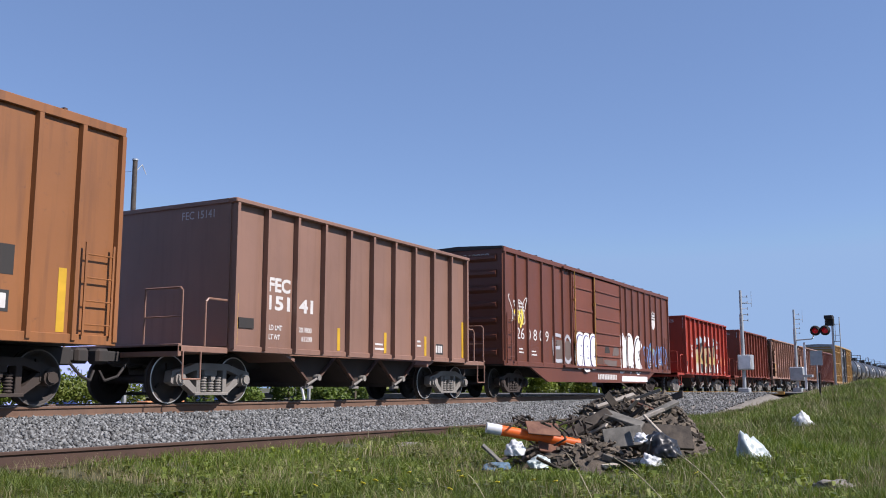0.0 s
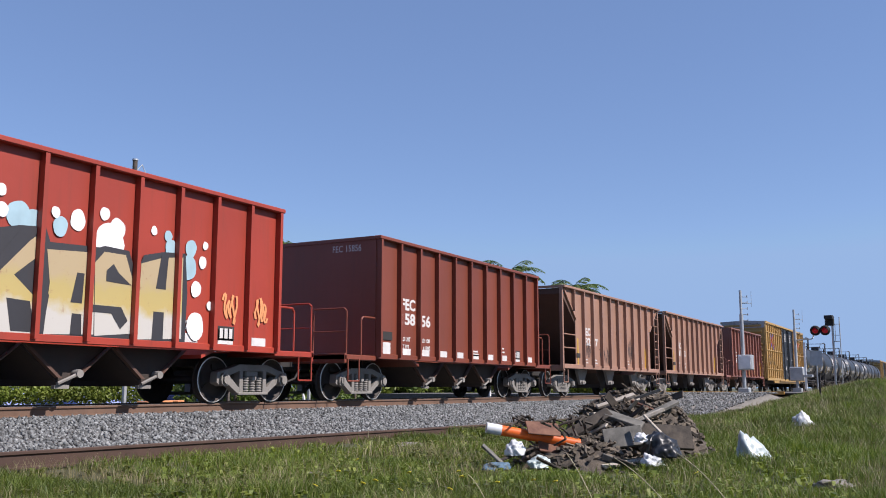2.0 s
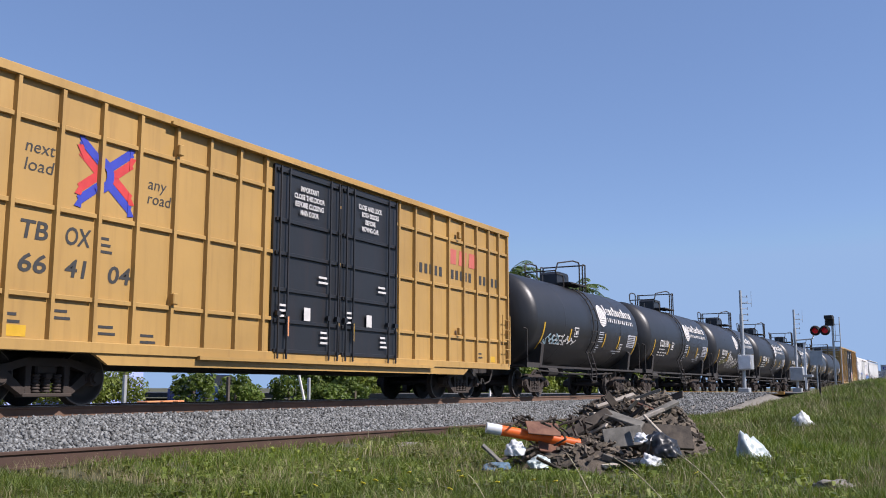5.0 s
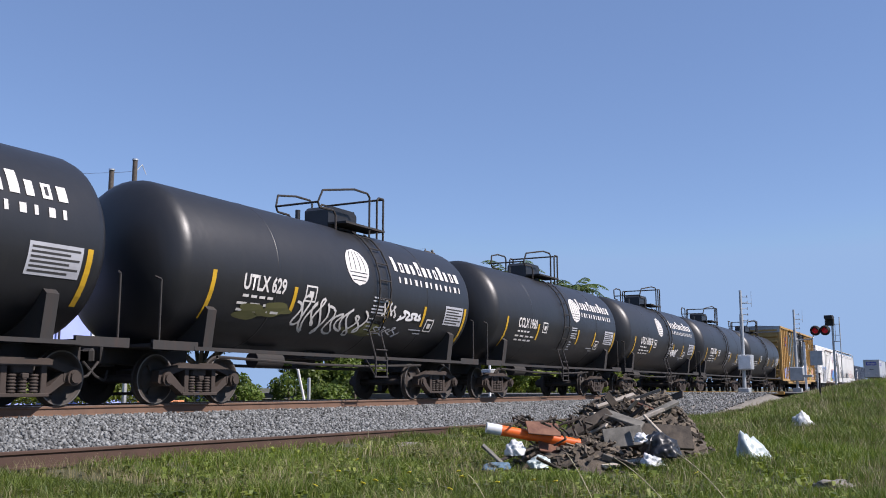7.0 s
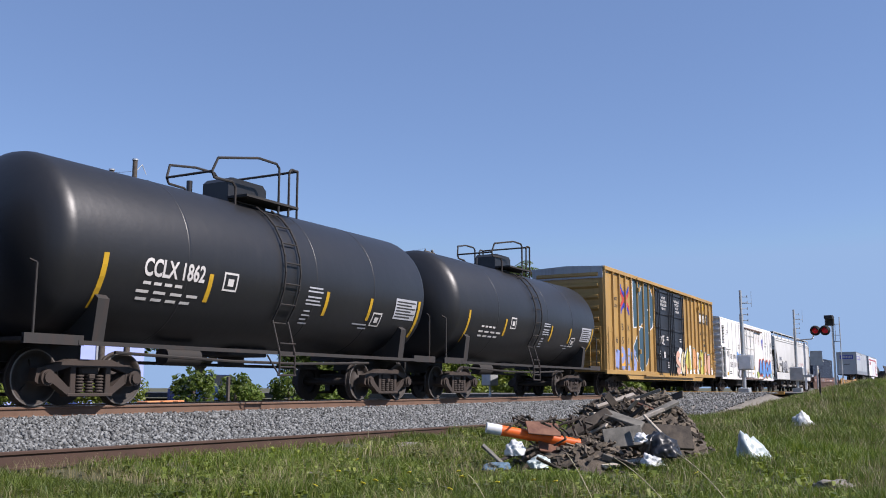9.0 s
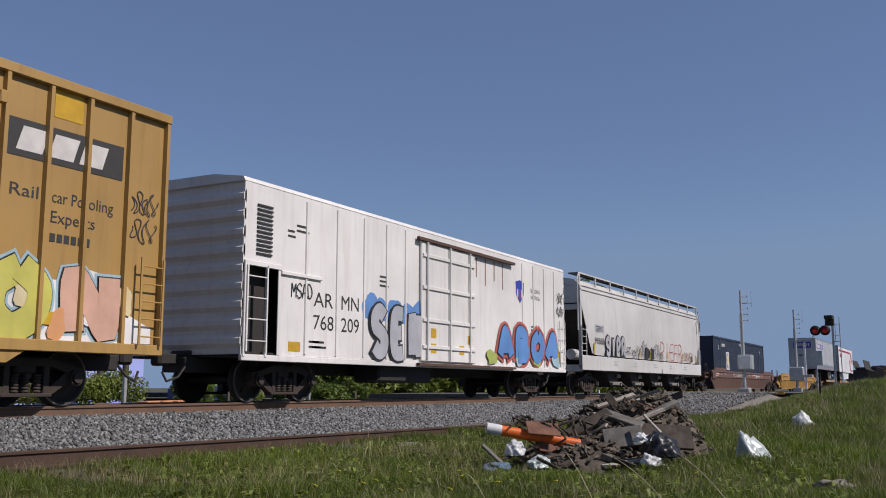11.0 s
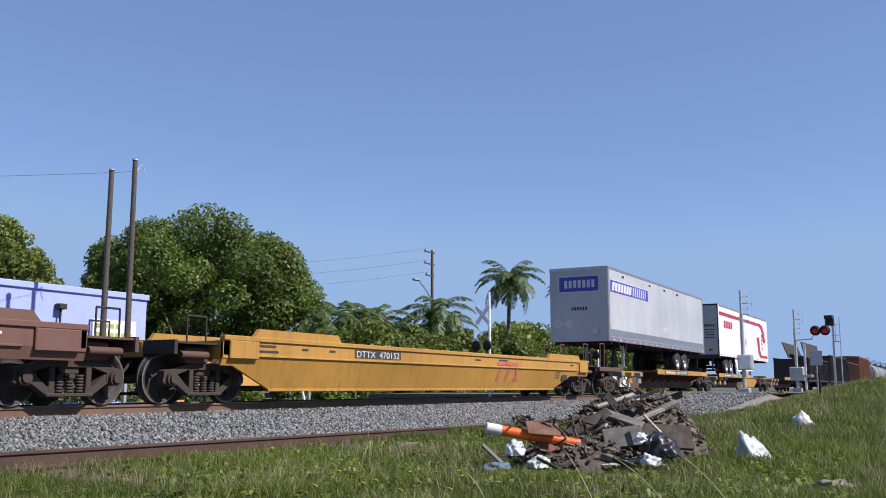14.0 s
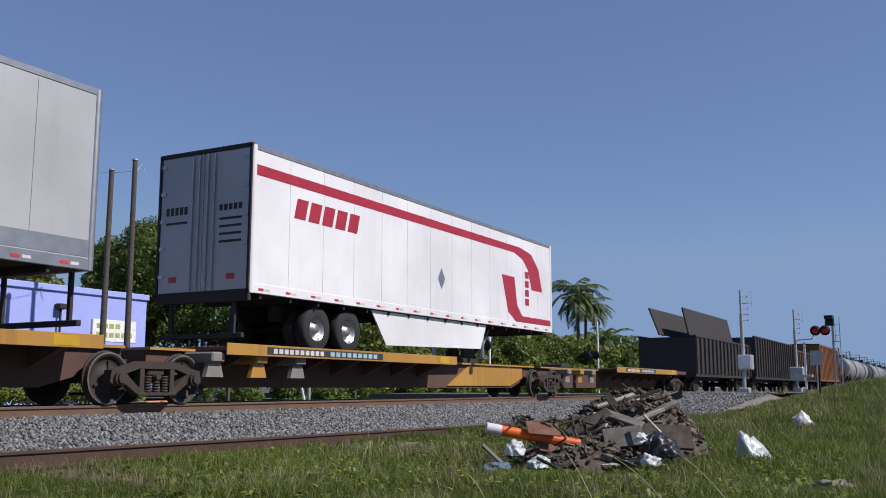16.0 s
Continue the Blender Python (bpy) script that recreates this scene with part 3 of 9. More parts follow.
# ---- open hoppers with cut-away ends ----
def hopper_open(x0, x1, mat, road, number, label, load=None):
    ob = wagon("hopper_car", label, x0, x1)
    L, W, ZB, ZT = x1 - x0, 1.55, 1.10, 3.92
    h = L / 2
    pm = M[mat]
    n = 12
    p = L / n
    for s in (-1, 1):
        c = 1.3                                      # length of the cut-away
        side = [(-h + c, ZB), (h - c, ZB), (h - c, 2.78), (h - 0.12, ZT - 0.05), (-h + 0.12, ZT - 0.05), (-h + c, 2.78)]
        part("side_sheet", Geo().prism(side, "y", s * W - 0.012, s * W + 0.012), pm, ob)
        for i in range(1, n):
            x = -h + p * i
            z0 = ZB - 0.05
            if abs(x) > h - c:
                z0 = 2.78 + (abs(x) - (h - c)) / (c - 0.12) * (ZT - 0.05 - 2.78)
            part("side_rib", Geo().prism([(x - 0.045, s * (W + 0.012)), (x - 0.035, s * (W + 0.135)), (x + 0.035, s * (W + 0.135)), (x + 0.045, s * (W + 0.012))], "z", z0, ZT - 0.09), pm, ob)
        for e in (-1, 1):
            part("corner_post", Geo().box(e * h - 0.05, e * h + 0.05, s * W - 0.05, s * W + 0.07, 0.95, ZT - 0.05, 0.01), pm, ob)
            part("edge_bar", Geo().prism([(e * (h - c), 2.78), (e * (h - 0.1), ZT - 0.1), (e * (h - 0.2), ZT - 0.1), (e * (h - c - 0.1), 2.78)], "y", s * W - 0.05, s * W + 0.03), pm, ob)
            g = Geo()
            for z in (1.72, 2.2) if e < 0 else (1.35, 1.7, 2.05, 2.4, 2.75, 3.1, 3.45):
                g.cyl((e * h, s * W, z), (e * (h - (c if e < 0 else 0.5)), s * W, z), 0.02, 6)
            if e > 0:
                g.box(e * (h - 0.52), e * (h - 0.48), s * W - 0.02, s * W + 0.02, 1.0, 3.6)
            part("grab_iron", g, pm, ob)
        part("side_sill", Geo().box(-h, h, s * W - 0.05, s * W + 0.06, ZB - 0.12, ZB + 0.04, 0.01), pm, ob)
    g = Geo().box(-h - 0.04, h + 0.04, -W - 0.15, -W + 0.06, ZT - 0.09, ZT, 0.015).box(-h - 0.04, h + 0.04, W - 0.06, W + 0.15, ZT - 0.09, ZT, 0.015)
    g.box(-h - 0.04, -h + 0.06, -W + 0.06, W - 0.06, ZT - 0.085, ZT - 0.004).box(h - 0.06, h + 0.04, -W + 0.06, W - 0.06, ZT - 0.085, ZT - 0.004)
    part("top_rail", g, pm, ob)
    for s in (-1, 1):
        part("slope_sheet", Geo().prism([(s * (h - 0.05), ZT - 0.3), (s * (h - 0.05), ZT - 0.1), (s * (h - 3.5), 0.95), (s * (h - 3.6), 0.85)], "y", -W + 0.02, W - 0.02), M["rusty"], ob, "rusty sloping end sheet")
        for yy in (-0.5, 0.42):
            part("end_brace", Geo().prism([(s * (h - 0.3), 1.05), (s * (h - 0.36), 1.05), (s * (h - 0.5), 3.1), (s * (h - 0.44), 3.15)], "y", yy, yy + 0.08), M["rusty"], ob)
    for i in range(3):
        c = (-0.27 + 0.27 * i) * L
        g = Geo().prism([(c - 1.0, ZB - 0.05), (c + 1.0, ZB - 0.05), (c + 0.3, 0.45), (c + 0.3, 0.3), (c - 0.25, 0.3), (c - 0.25, 0.45)], "y", -0.9, 0.9)
        b = part("outlet_bay", g, M["bogie_dark"], ob, "dark grimy hopper outlet")
        g = Geo().prism([(c - 0.45, ZB - 0.08), (c + 0.75, ZB - 0.08), (c + 0.25, 0.42), (c - 0.05, 0.42)], "y", -1.2, -1.1).box(c + 0.0, c + 0.22, -1.28, -1.15, 0.42, 0.55, 0.02).cyl((c + 0.2, -1.3, 0.5), (c + 0.2, -1.15, 0.5), 0.06, 8)
        part("outlet_gate", g, M["bogie"], b)
    part("centre_sill", Geo().box(-h - 0.3, h + 0.3, -0.28, 0.28, 0.72, 1.0, 0.02), M["dark"], ob)
    for s in (-1, 1):
        part("end_sill", Geo().box(min(s * (h - 0.25), s * h), max(s * (h - 0.25), s * h), -W, W, 0.9, 1.1, 0.015), pm, ob)
        bogie(ob, s * (h - 1.15))
        part("step", Geo().tube([(s * (h - 0.05), -W - 0.02, 0.95), (s * (h - 0.05), -W - 0.02, 0.5), (s * (h - 0.45), -W - 0.02, 0.5), (s * (h - 0.45), -W - 0.02, 0.95)], 0.018), pm, ob)
    ends(ob, h - 0.1)
    y = -W - 0.015
    letters("road_letters", road, 0.27, -h + p * 2.16, 2.25, y, M["chalk"], ob, p * 0.7, bold=0.014)
    letters("car_number", number[:-2], 0.27, -h + p * 2.16, 1.88, y, M["chalk"], ob, p * 0.7, bold=0.014)
    letters("car_number", number[-2:], 0.27, -h + p * 3.2, 1.88, y, M["chalk"], ob, p * 0.5, bold=0.014)
    weights(ob, -h + p * 2.2, -h + p * 3.2, y, load)
    stencils(ob, y, [(-h + p * 7.15, 1.4, 0.5, 0.22), (-h + p * 9.2, 1.6, 0.3, 0.3)], M["chalk"])
    for i, hh in ((1.55, 0.95), (3.1, 0.5), (5.2, 0.5), (8.4, 0.5), (9.95, 0.85)):
        x = -h + p * i - 0.1
        part("reflector", Geo().box(x, x + 0.11, y - 0.004, y, 1.14, 1.14 + hh), M["reflector"], ob)
    bx = -h + p * 8.95
    part("data_panel", Geo().box(bx, bx + 0.42, y - 0.003, y, 1.22, 1.5), M["dark_ink"], ob, "black inspection stencil with white boxes")
    for k in range(3):
        part("small_print", Geo().box(bx + 0.05 + 0.12 * k, bx + 0.13 + 0.12 * k, y - 0.006, y - 0.003, 1.26, 1.46), M["chalk"], ob)
    part("tack_board", Geo().box(-h + p * 1.35, -h + p * 1.7, y - 0.02, y, 1.4, 1.55), M["dark"], ob)
    return ob


# ---- paint on car sides ----
for key, col in (("spray_white", (0.70, 0.70, 0.70)), ("spray_cream", (0.62, 0.53, 0.32)), ("spray_blue", (0.10, 0.24, 0.52)), ("spray_sky", (0.30, 0.44, 0.50)), ("spray_teal", (0.03, 0.075, 0.11)),
                 ("spray_green", (0.35, 0.42, 0.10)), ("spray_orange", (0.62, 0.25, 0.10)), ("spray_grey", (0.36, 0.37, 0.40)), ("spray_black", (0.025, 0.025, 0.03)), ("spray_violet", (0.10, 0.09, 0.28)), ("spray_yellow", (0.70, 0.55, 0.08)), ("spray_rose", (0.45, 0.11, 0.085)), ("spray_violet_pale", (0.22, 0.27, 0.50)), ("spray_orange_bright", (0.75, 0.33, 0.03)), ("spray_orange_pale", (0.58, 0.28, 0.12)), ("spray_rose_pale", (0.55, 0.33, 0.24)), ("spray_lime", (0.50, 0.47, 0.10)), ("spray_olive", (0.085, 0.085, 0.03))):
    M[key] = paint(key.replace("_", " ") + " paint", col, rough=0.6, wear=0.06, streak=0.12, bump=0.1, big=1.6)


def blob_pts(cx, cz, rx, rz, rs, n=22, wob=0.18, square=0.6):
    ph = rs.rand(3) * 6.28
    out = []
    for i in range(n):
        a = 2 * math.pi * i / n
        c, s = math.cos(a), math.sin(a)
        k = 1 + wob * math.sin(2 * a + ph[0]) * 0.5 + wob * math.sin(3 * a + ph[1]) * 0.4 + wob * math.sin(5 * a + ph[2]) * 0.3
        out.append((cx + rx * k * math.copysign(abs(c) ** square, c), cz + rz * k * math.copysign(abs(s) ** square, s)))
    return out


def ribbon(g, pts, w, y):
    """A sprayed line: one flat strip through points in x and z."""
    vs = []
    for i, (px, pz) in enumerate(pts):
        (ax, az), (bx, bz) = pts[max(0, i - 1)], pts[min(len(pts) - 1, i + 1)]
        d = math.hypot(bx - ax, bz - az) or 1
        nx, nz = -(bz - az) / d * w / 2, (bx - ax) / d * w / 2
        yy = y - 0.00025 * i
        vs += [(px - nx, yy, pz - nz), (px + nx, yy, pz + nz)]
    g.add(vs, [(2 * i, 2 * i + 2, 2 * i + 3, 2 * i + 1) for i in range(len(pts) - 1)])


def scrawl(parent, x0, x1, z0, z1, y, mat, seed, w=0.03, n=64):
    """A thin looping hand style, one stroke."""
    rs = np.random.RandomState(seed)
    ph, k = rs.rand(3) * 6.28, 2.5 + 2 * rs.rand()
    pts = []
    for i in range(n):
        t = i / (n - 1)
        pts.append((x0 + (x1 - x0) * (t + 0.09 * math.sin(k * 2.2 * 6.28 * t + ph[0])), (z0 + z1) / 2 + (z1 - z0) / 2 * (0.75 * math.sin(k * 6.28 * t + ph[1]) + 0.25 * math.sin(13 * t + ph[2]))))
    g = Geo()
    ribbon(g, pts, w, y - 0.002)
    return part("scrawl", g, mat, parent)


GLYPHS = {
    "S": (((0.95, 0.86), (0.55, 1.0), (0.14, 0.84), (0.16, 0.6), (0.52, 0.5), (0.9, 0.36), (0.86, 0.1), (0.45, 0.0), (0.04, 0.14)),),
    "E": (((0.92, 0.97), (0.3, 0.98), (0.1, 0.75), (0.1, 0.25), (0.3, 0.02), (0.92, 0.03)), ((0.12, 0.5), (0.78, 0.52))),
    "N": (((0.1, 0.0), (0.12, 0.95), (0.5, 0.5), (0.84, 0.04), (0.9, 1.0)),),
    "P": (((0.14, 0.0), (0.12, 0.95), (0.6, 1.0), (0.88, 0.76), (0.6, 0.48), (0.18, 0.44)),),
    "R": (((0.14, 0.0), (0.12, 0.95), (0.6, 1.0), (0.88, 0.76), (0.6, 0.5), (0.2, 0.48)), ((0.45, 0.46), (0.94, 0.0))),
    "I": (((0.5, 0.0), (0.46, 1.0)),),
    "C": (((0.92, 0.8), (0.5, 1.0), (0.1, 0.62), (0.16, 0.2), (0.55, 0.0), (0.94, 0.16)),),
    "O": (((0.5, 1.0), (0.1, 0.7), (0.12, 0.25), (0.5, 0.0), (0.88, 0.25), (0.9, 0.7), (0.5, 1.0)),),
    "A": (((0.02, 0.0), (0.3, 0.7), (0.5, 1.0), (0.72, 0.7), (0.96, 0.0)), ((0.2, 0.34), (0.8, 0.36))),
    "U": (((0.1, 1.0), (0.12, 0.25), (0.5, 0.0), (0.88, 0.25), (0.9, 1.0)),),
    "B": (((0.14, 0.0), (0.12, 1.0), (0.7, 0.95), (0.74, 0.6), (0.3, 0.5), (0.85, 0.4), (0.82, 0.05), (0.16, 0.02)),),
    "W": (((0.02, 1.0), (0.2, 0.1), (0.48, 0.75), (0.74, 0.08), (0.98, 1.0)),),
    "M": (((0.05, 0.0), (0.12, 0.95), (0.5, 0.35), (0.86, 0.95), (0.95, 0.0)),),
    "D": (((0.14, 0.02), (0.12, 0.98), (0.6, 0.95), (0.92, 0.5), (0.6, 0.05), (0.16, 0.02)),),
    "Z": (((0.06, 0.96), (0.92, 0.96), (0.1, 0.06), (0.95, 0.04)),),
}


def smooth_line(pts, n=5):
    """Points along a soft curve through the given ones."""
    out = []
    for i in range(len(pts) - 1):
        p = [Vector(pts[max(0, min(len(pts) - 1, i + d))]) for d in (-1, 0, 1, 2)]
        for k in range(n):
            t = k / n
            out.append(tuple(0.5 * (2 * p[1] + (p[2] - p[0]) * t + (2 * p[0] - 5 * p[1] + 4 * p[2] - p[3]) * t * t + (3 * p[1] - p[0] - 3 * p[2] + p[3]) * t ** 3)))
    return out + [tuple(pts[-1])]


def graffiti(parent, text, x0, x1, z0, z1, y, fills, line_mat, w, seed=0, halo=None, edge=0.07, shrink=1.0):
    """Sprayed letters of fat curved strokes, each with a dark edge, some with a wide halo behind."""
    rs = np.random.RandomState(seed)
    step = (x1 - x0) / len(text)
    obs = []
    for i, ch in enumerate(text):
        lean, dz = 0.14 * rs.randn(), 0.05 * rs.randn()
        cell = step * 0.98 - w * shrink
        for k, st in enumerate(GLYPHS[ch]):
            pts = [(x0 + step * i + w * shrink / 2 + cell * (a + lean * (b - 0.5)), z0 + w / 2 + (z1 - z0 - w) * (b + dz * (1 - b))) for a, b in st]
            pts = smooth_line(pts)
            lift = 0.0007 * ((i % 3) * 2 + k)
            for nm, ww, yy, mt in (("graffiti_halo", w + edge * 3, y + 0.002, halo), ("graffiti_outline", w + edge, y - 0.006 - lift, line_mat), ("graffiti_fill", w, y - 0.022 - lift, fills[i % len(fills)] if fills else None)):
                if mt is None:
                    continue
                g = Geo()
                e0, e1 = pts[0], pts[-1]
                grow = 0.5 * (ww - w) / max(0.01, math.hypot(pts[1][0] - e0[0], pts[1][1] - e0[1]))
                q = [(e0[0] + (e0[0] - pts[1][0]) * grow, e0[1] + (e0[1] - pts[1][1]) * grow)] + pts[1:-1] + [(e1[0] + (e1[0] - pts[-2][0]) * grow, e1[1] + (e1[1] - pts[-2][1]) * grow)]
                ribbon(g, q, ww, yy - (lift if nm == "graffiti_halo" else 0))
                obs.append(part(nm, g, mt, parent))
    return obs


def word_bars(parent, x0, x1, z, h, n, y, mat, slant=0.0, name="emblem_bar", gap=0.28):
    """A brand's wording as a row of plain bars."""
    w = (x1 - x0) / n
    for i in range(n):
        a, b = x0 + w * i, x0 + w * (i + 1 - gap)
        decal(name, [(a, z), (b, z), (b + slant * h, z + h), (a + slant * h, z + h)], y, mat, parent)


def shield(parent, cx, cz, w, h, y):
    def out(k):
        return [(cx + k * w * a, cz + k * h * b) for a, b in ((-0.5, 0.42), (-0.25, 0.40), (0, 0.5), (0.25, 0.40), (0.5, 0.42), (0.46, 0.1), (0.5, -0.2), (0.3, -0.4), (0, -0.5), (-0.3, -0.4), (-0.5, -0.2), (-0.46, 0.1))]
    decal("emblem_border", out(1.0), y, M["chalk"], parent)
    decal("emblem_field", [(p, max(q, cz + 0.02 * h)) for p, q in out(0.9)], y - 0.003, M["dark_ink"], parent)
    word_bars(parent, cx - 0.34 * w, cx + 0.38 * w, cz + 0.22 * h, 0.1 * h, 5, y - 0.006, M["chalk"])
    word_bars(parent, cx - 0.38 * w, cx + 0.42 * w, cz + 0.07 * h, 0.1 * h, 7, y - 0.006, M["chalk"])


# ---- box cars ----
def box_shell(ob, h, W, ZB, ZT, mat, roof_mat, ribs_end=7, end_mat=None):
    pm = M[mat]
    for s in (-1, 1):
        part("side_sheet", Geo().box(-h, h, s * W - 0.03, s * W + 0.0, ZB, ZT, 0.004) if s > 0 else Geo().box(-h, h, -W, -W + 0.03, ZB, ZT, 0.004), pm, ob)
        a, b = sorted((s * (h - 0.03), s * (h - 0.09)))
        part("end_sheet", Geo().box(a, b, -W + 0.031, W - 0.031, ZB, ZT), M[end_mat or mat], ob)
        for i in range(ribs_end):
            z = ZB + (ZT - ZB) * (i + 0.7) / (ribs_end + 0.3)
            e = s * (h - 0.03)
            part("end_corrugation", Geo().prism([(e, z - 0.13), (e + s * 0.09, z - 0.04), (e + s * 0.09, z + 0.04), (e, z + 0.13)], "y", -W + 0.2, W - 0.2), M[end_mat or mat], ob)
    g = Geo().prism([(-W - 0.03, ZT - 0.02), (-W - 0.03, ZT + 0.05), (0, ZT + 0.12), (W + 0.03, ZT + 0.05), (W + 0.03, ZT - 0.02)], "x", -h - 0.03, h + 0.03)
    part("roof", g, M[roof_mat], ob)
    for i in range(1, 14):
        x = -h + 2 * h * i / 14
        part("roof_seam", Geo().prism([(-W - 0.035, ZT + 0.05), (0, ZT + 0.12), (W + 0.035, ZT + 0.05), (W + 0.035, ZT + 0.08), (0, ZT + 0.15), (-W - 0.035, ZT + 0.08)], "x", x - 0.03, x + 0.03), M[roof_mat], ob)
    part("floor", Geo().box(-h + 0.1, h - 0.1, -W + 0.035, W - 0.035, ZB - 0.04, ZB + 0.06), M["dark"], ob)
    part("centre_sill", Geo().box(-h - 0.2, h + 0.2, -0.32, 0.32, ZB - 0.35 if ZB > 0.95 else 0.6, ZB - 0.04, 0.02), M["dark"], ob)
    ends(ob, h + 0.05)


def v_rib(ob, x, W, z0, z1, mat, w=0.09, d=0.07):
    part("side_post", Geo().prism([(x - w / 2, -W), (x - w / 3, -W - d), (x + w / 3, -W - d), (x + w / 2, -W)], "z", z0, z1), mat, ob)


def old_boxcar(x0, x1, mat, label):
    ob = wagon("box_car", label, x0, x1)
    h, W, ZB, ZT = (x1 - x0) / 2, 1.54, 1.03, 4.62
    pm = M[mat]
    box_shell(ob, h, W, ZB, ZT, mat, "dark_car" if mat == "box_brown" else "rusty", end_mat=mat)
    for s in (-1, 1):
        bogie(ob, s * (h - 1.75), "bogie_dark")
        part("side_sill", Geo().box(-h, h, s * W - (0.05 if s < 0 else 0), s * W + (0.05 if s > 0 else 0), ZB - 0.06, ZB + 0.1, 0.01) if s > 0 else Geo().box(-h, h, -W - 0.06, -W - 0.004, ZB - 0.06, ZB + 0.1, 0.01), pm, ob)
        part("top_plate", Geo().box(-h, h, -W - 0.07, -W - 0.004, ZT - 0.12, ZT + 0.04, 0.012) if s < 0 else Geo().box(-h, h, W + 0.004, W + 0.07, ZT - 0.12, ZT + 0.04, 0.012), pm, ob)
    return ob, h, W, ZB, ZT


# weathered orange box car at the head of the view
ob, h, W, ZB, ZT = old_boxcar(-6.2, 10.95, "box_orange", "weathered orange box car with tall side posts and a ladder")
for i in range(12):
    x = h - 0.05 - 0.82 * i
    v_rib(ob, x, W, ZB, ZT - 0.12, M["box_orange"], 0.12, 0.09)
ladder(ob, h - 0.72, -W - 0.1, 1.1, 2.6, 0.55, M["box_orange"], 4)
part("reflector", Geo().box(h - 1.15, h - 1.0, -W - 0.004, -W, 1.15, 2.15), M["reflector"], ob)
part("data_panel", Geo().box(h - 2.45, h - 1.95, -W - 0.004, -W, 1.95, 2.4), M["dark"], ob)
part("data_panel", Geo().box(h - 2.5, h - 2.0, -W - 0.004, -W, 1.4, 1.72), M["dark_ink"], ob)
for k in range(3):
    part("small_print", Geo().box(h - 2.45 + 0.15 * k, h - 2.35 + 0.15 * k, -W - 0.008, -W - 0.004, 1.45, 1.67), M["chalk"], ob)
part("sill_gusset", Geo().prism([(h - 3.4, ZB - 0.05), (h - 2.2, ZB - 0.05), (h - 2.5, 0.7), (h - 6, 0.7), (h - 6, ZB - 0.05)], "y", -W - 0.02, -W + 0.03), M["box_orange"], ob)

# brown box car with shield and white graffiti
ob, h, W, ZB, ZT = old_boxcar(26.07, 44.88, "box_brown", "rusty brown box car with white graffiti and a shield emblem")
pm, y = M["box_brown"], -W
for x in [-9.3, -8.45, -7.53, -6.35, -5.3, -4.44, -3.62, 1.95, 2.8, 3.7, 4.6, 5.5, 6.4, 7.3, 8.2, 9.3]:
    v_rib(ob, x, W, ZB, ZT - 0.12, pm, 0.11, 0.07)
d = part("plug_door", Geo().box(-3.45, -1.45, -W - 0.06, -W - 0.004, ZB + 0.1, ZT - 0.15, 0.015), M["box_door"], ob, "red oxide plug door with cross ribs")
for z in (1.55, 2.35, 3.15, 3.95):
    part("door_rib", Geo().box(-3.4, -1.5, -W - 0.1, -W - 0.06, z - 0.035, z + 0.035, 0.01), M["box_door"], d)
d2 = part("sliding_door", Geo().box(-1.3, 1.75, -W - 0.1, -W - 0.004, ZB + 0.1, ZT - 0.15, 0.015), M["box_door"], ob, "red oxide sliding door with worn tracks")
for z in (1.5, 1.95, 2.4, 2.95, 3.5, 4.0):
    part("door_rib", Geo().box(-1.2, 1.65, -W - 0.14, -W - 0.1, z - 0.03, z + 0.03, 0.01), M["box_door"], d2)
for a, b, c, e, mt in ((-0.2, 0.3, 1.62, 1.9, "dark"), (0.75, 1.5, 1.56, 1.92, "box_grime"), (-1.1, -0.45, 1.18, 1.46, "rusty"), (-0.2, 1.2, 1.15, 1.4, "box_grime")):
    decal("worn_patch", blob_pts((a + b) / 2, (c + e) / 2, (b - a) / 2, (e - c) / 2, np.random.RandomState(int(10 * b) + 30), 26, 0.25, 0.5), -W - 0.102, M[mt], d2)
for x in (-1.38, -3.5, 1.8):
    part("lock_bar", Geo().cyl((x, -W - 0.14, ZB), (x, -W - 0.14, ZT - 0.1), 0.022, 6).box(x - 0.05, x + 0.05, -W - 0.16, -W - 0.1, 1.9, 2.0).box(x - 0.05, x + 0.05, -W - 0.16, -W - 0.1, 3.4, 3.5), M["yellow_w"] if x < 1 else M["box_door"], ob)
part("door_track", Geo().box(-4.6, 2.0, -W - 0.16, -W - 0.07, ZT - 0.12, ZT - 0.06), pm, ob)
part("door_track", Geo().box(-4.6, 6.0, -W - 0.16, -W - 0.07, ZB - 0.02, ZB + 0.06), pm, ob)
part("belly_sill", Geo().prism([(-7.4, ZB - 0.06), (-5.9, 0.5), (5.3, 0.5), (6.7, ZB - 0.06)], "y", -W - 0.03, -W + 0.04), pm, ob)
letters("car_number", "26 0 8 0 9", 0.36, -8.38, 1.84, y - 0.006, M["chalk"], ob, 2.65)
shield(ob, 6.85, 3.35, 0.62, 0.85, y - 0.012)
stencils(ob, y - 0.004, [(-8.2, 1.55, 0.4, 0.2), (-7.2, 1.5, 0.5, 0.2), (-5.2, 1.9, 0.25, 0.3), (6.1, 1.6, 0.5, 0.4), (7.6, 1.6, 0.4, 0.3), (-8.2, 3.0, 0.5, 0.4)], M["chalk"])
graffiti(ob, "EEE", -3.4, -1.2, 1.1, 2.2, y - 0.105, [M["spray_white"]], M["spray_violet"], 0.34, 11, M["spray_white"], 0.09)
graffiti(ob, "BRC", 1.55, 4.85, 1.05, 2.4, y - 0.03, [M["spray_white"]], M["spray_black"], 0.44, 12, M["spray_white"], 0.1)
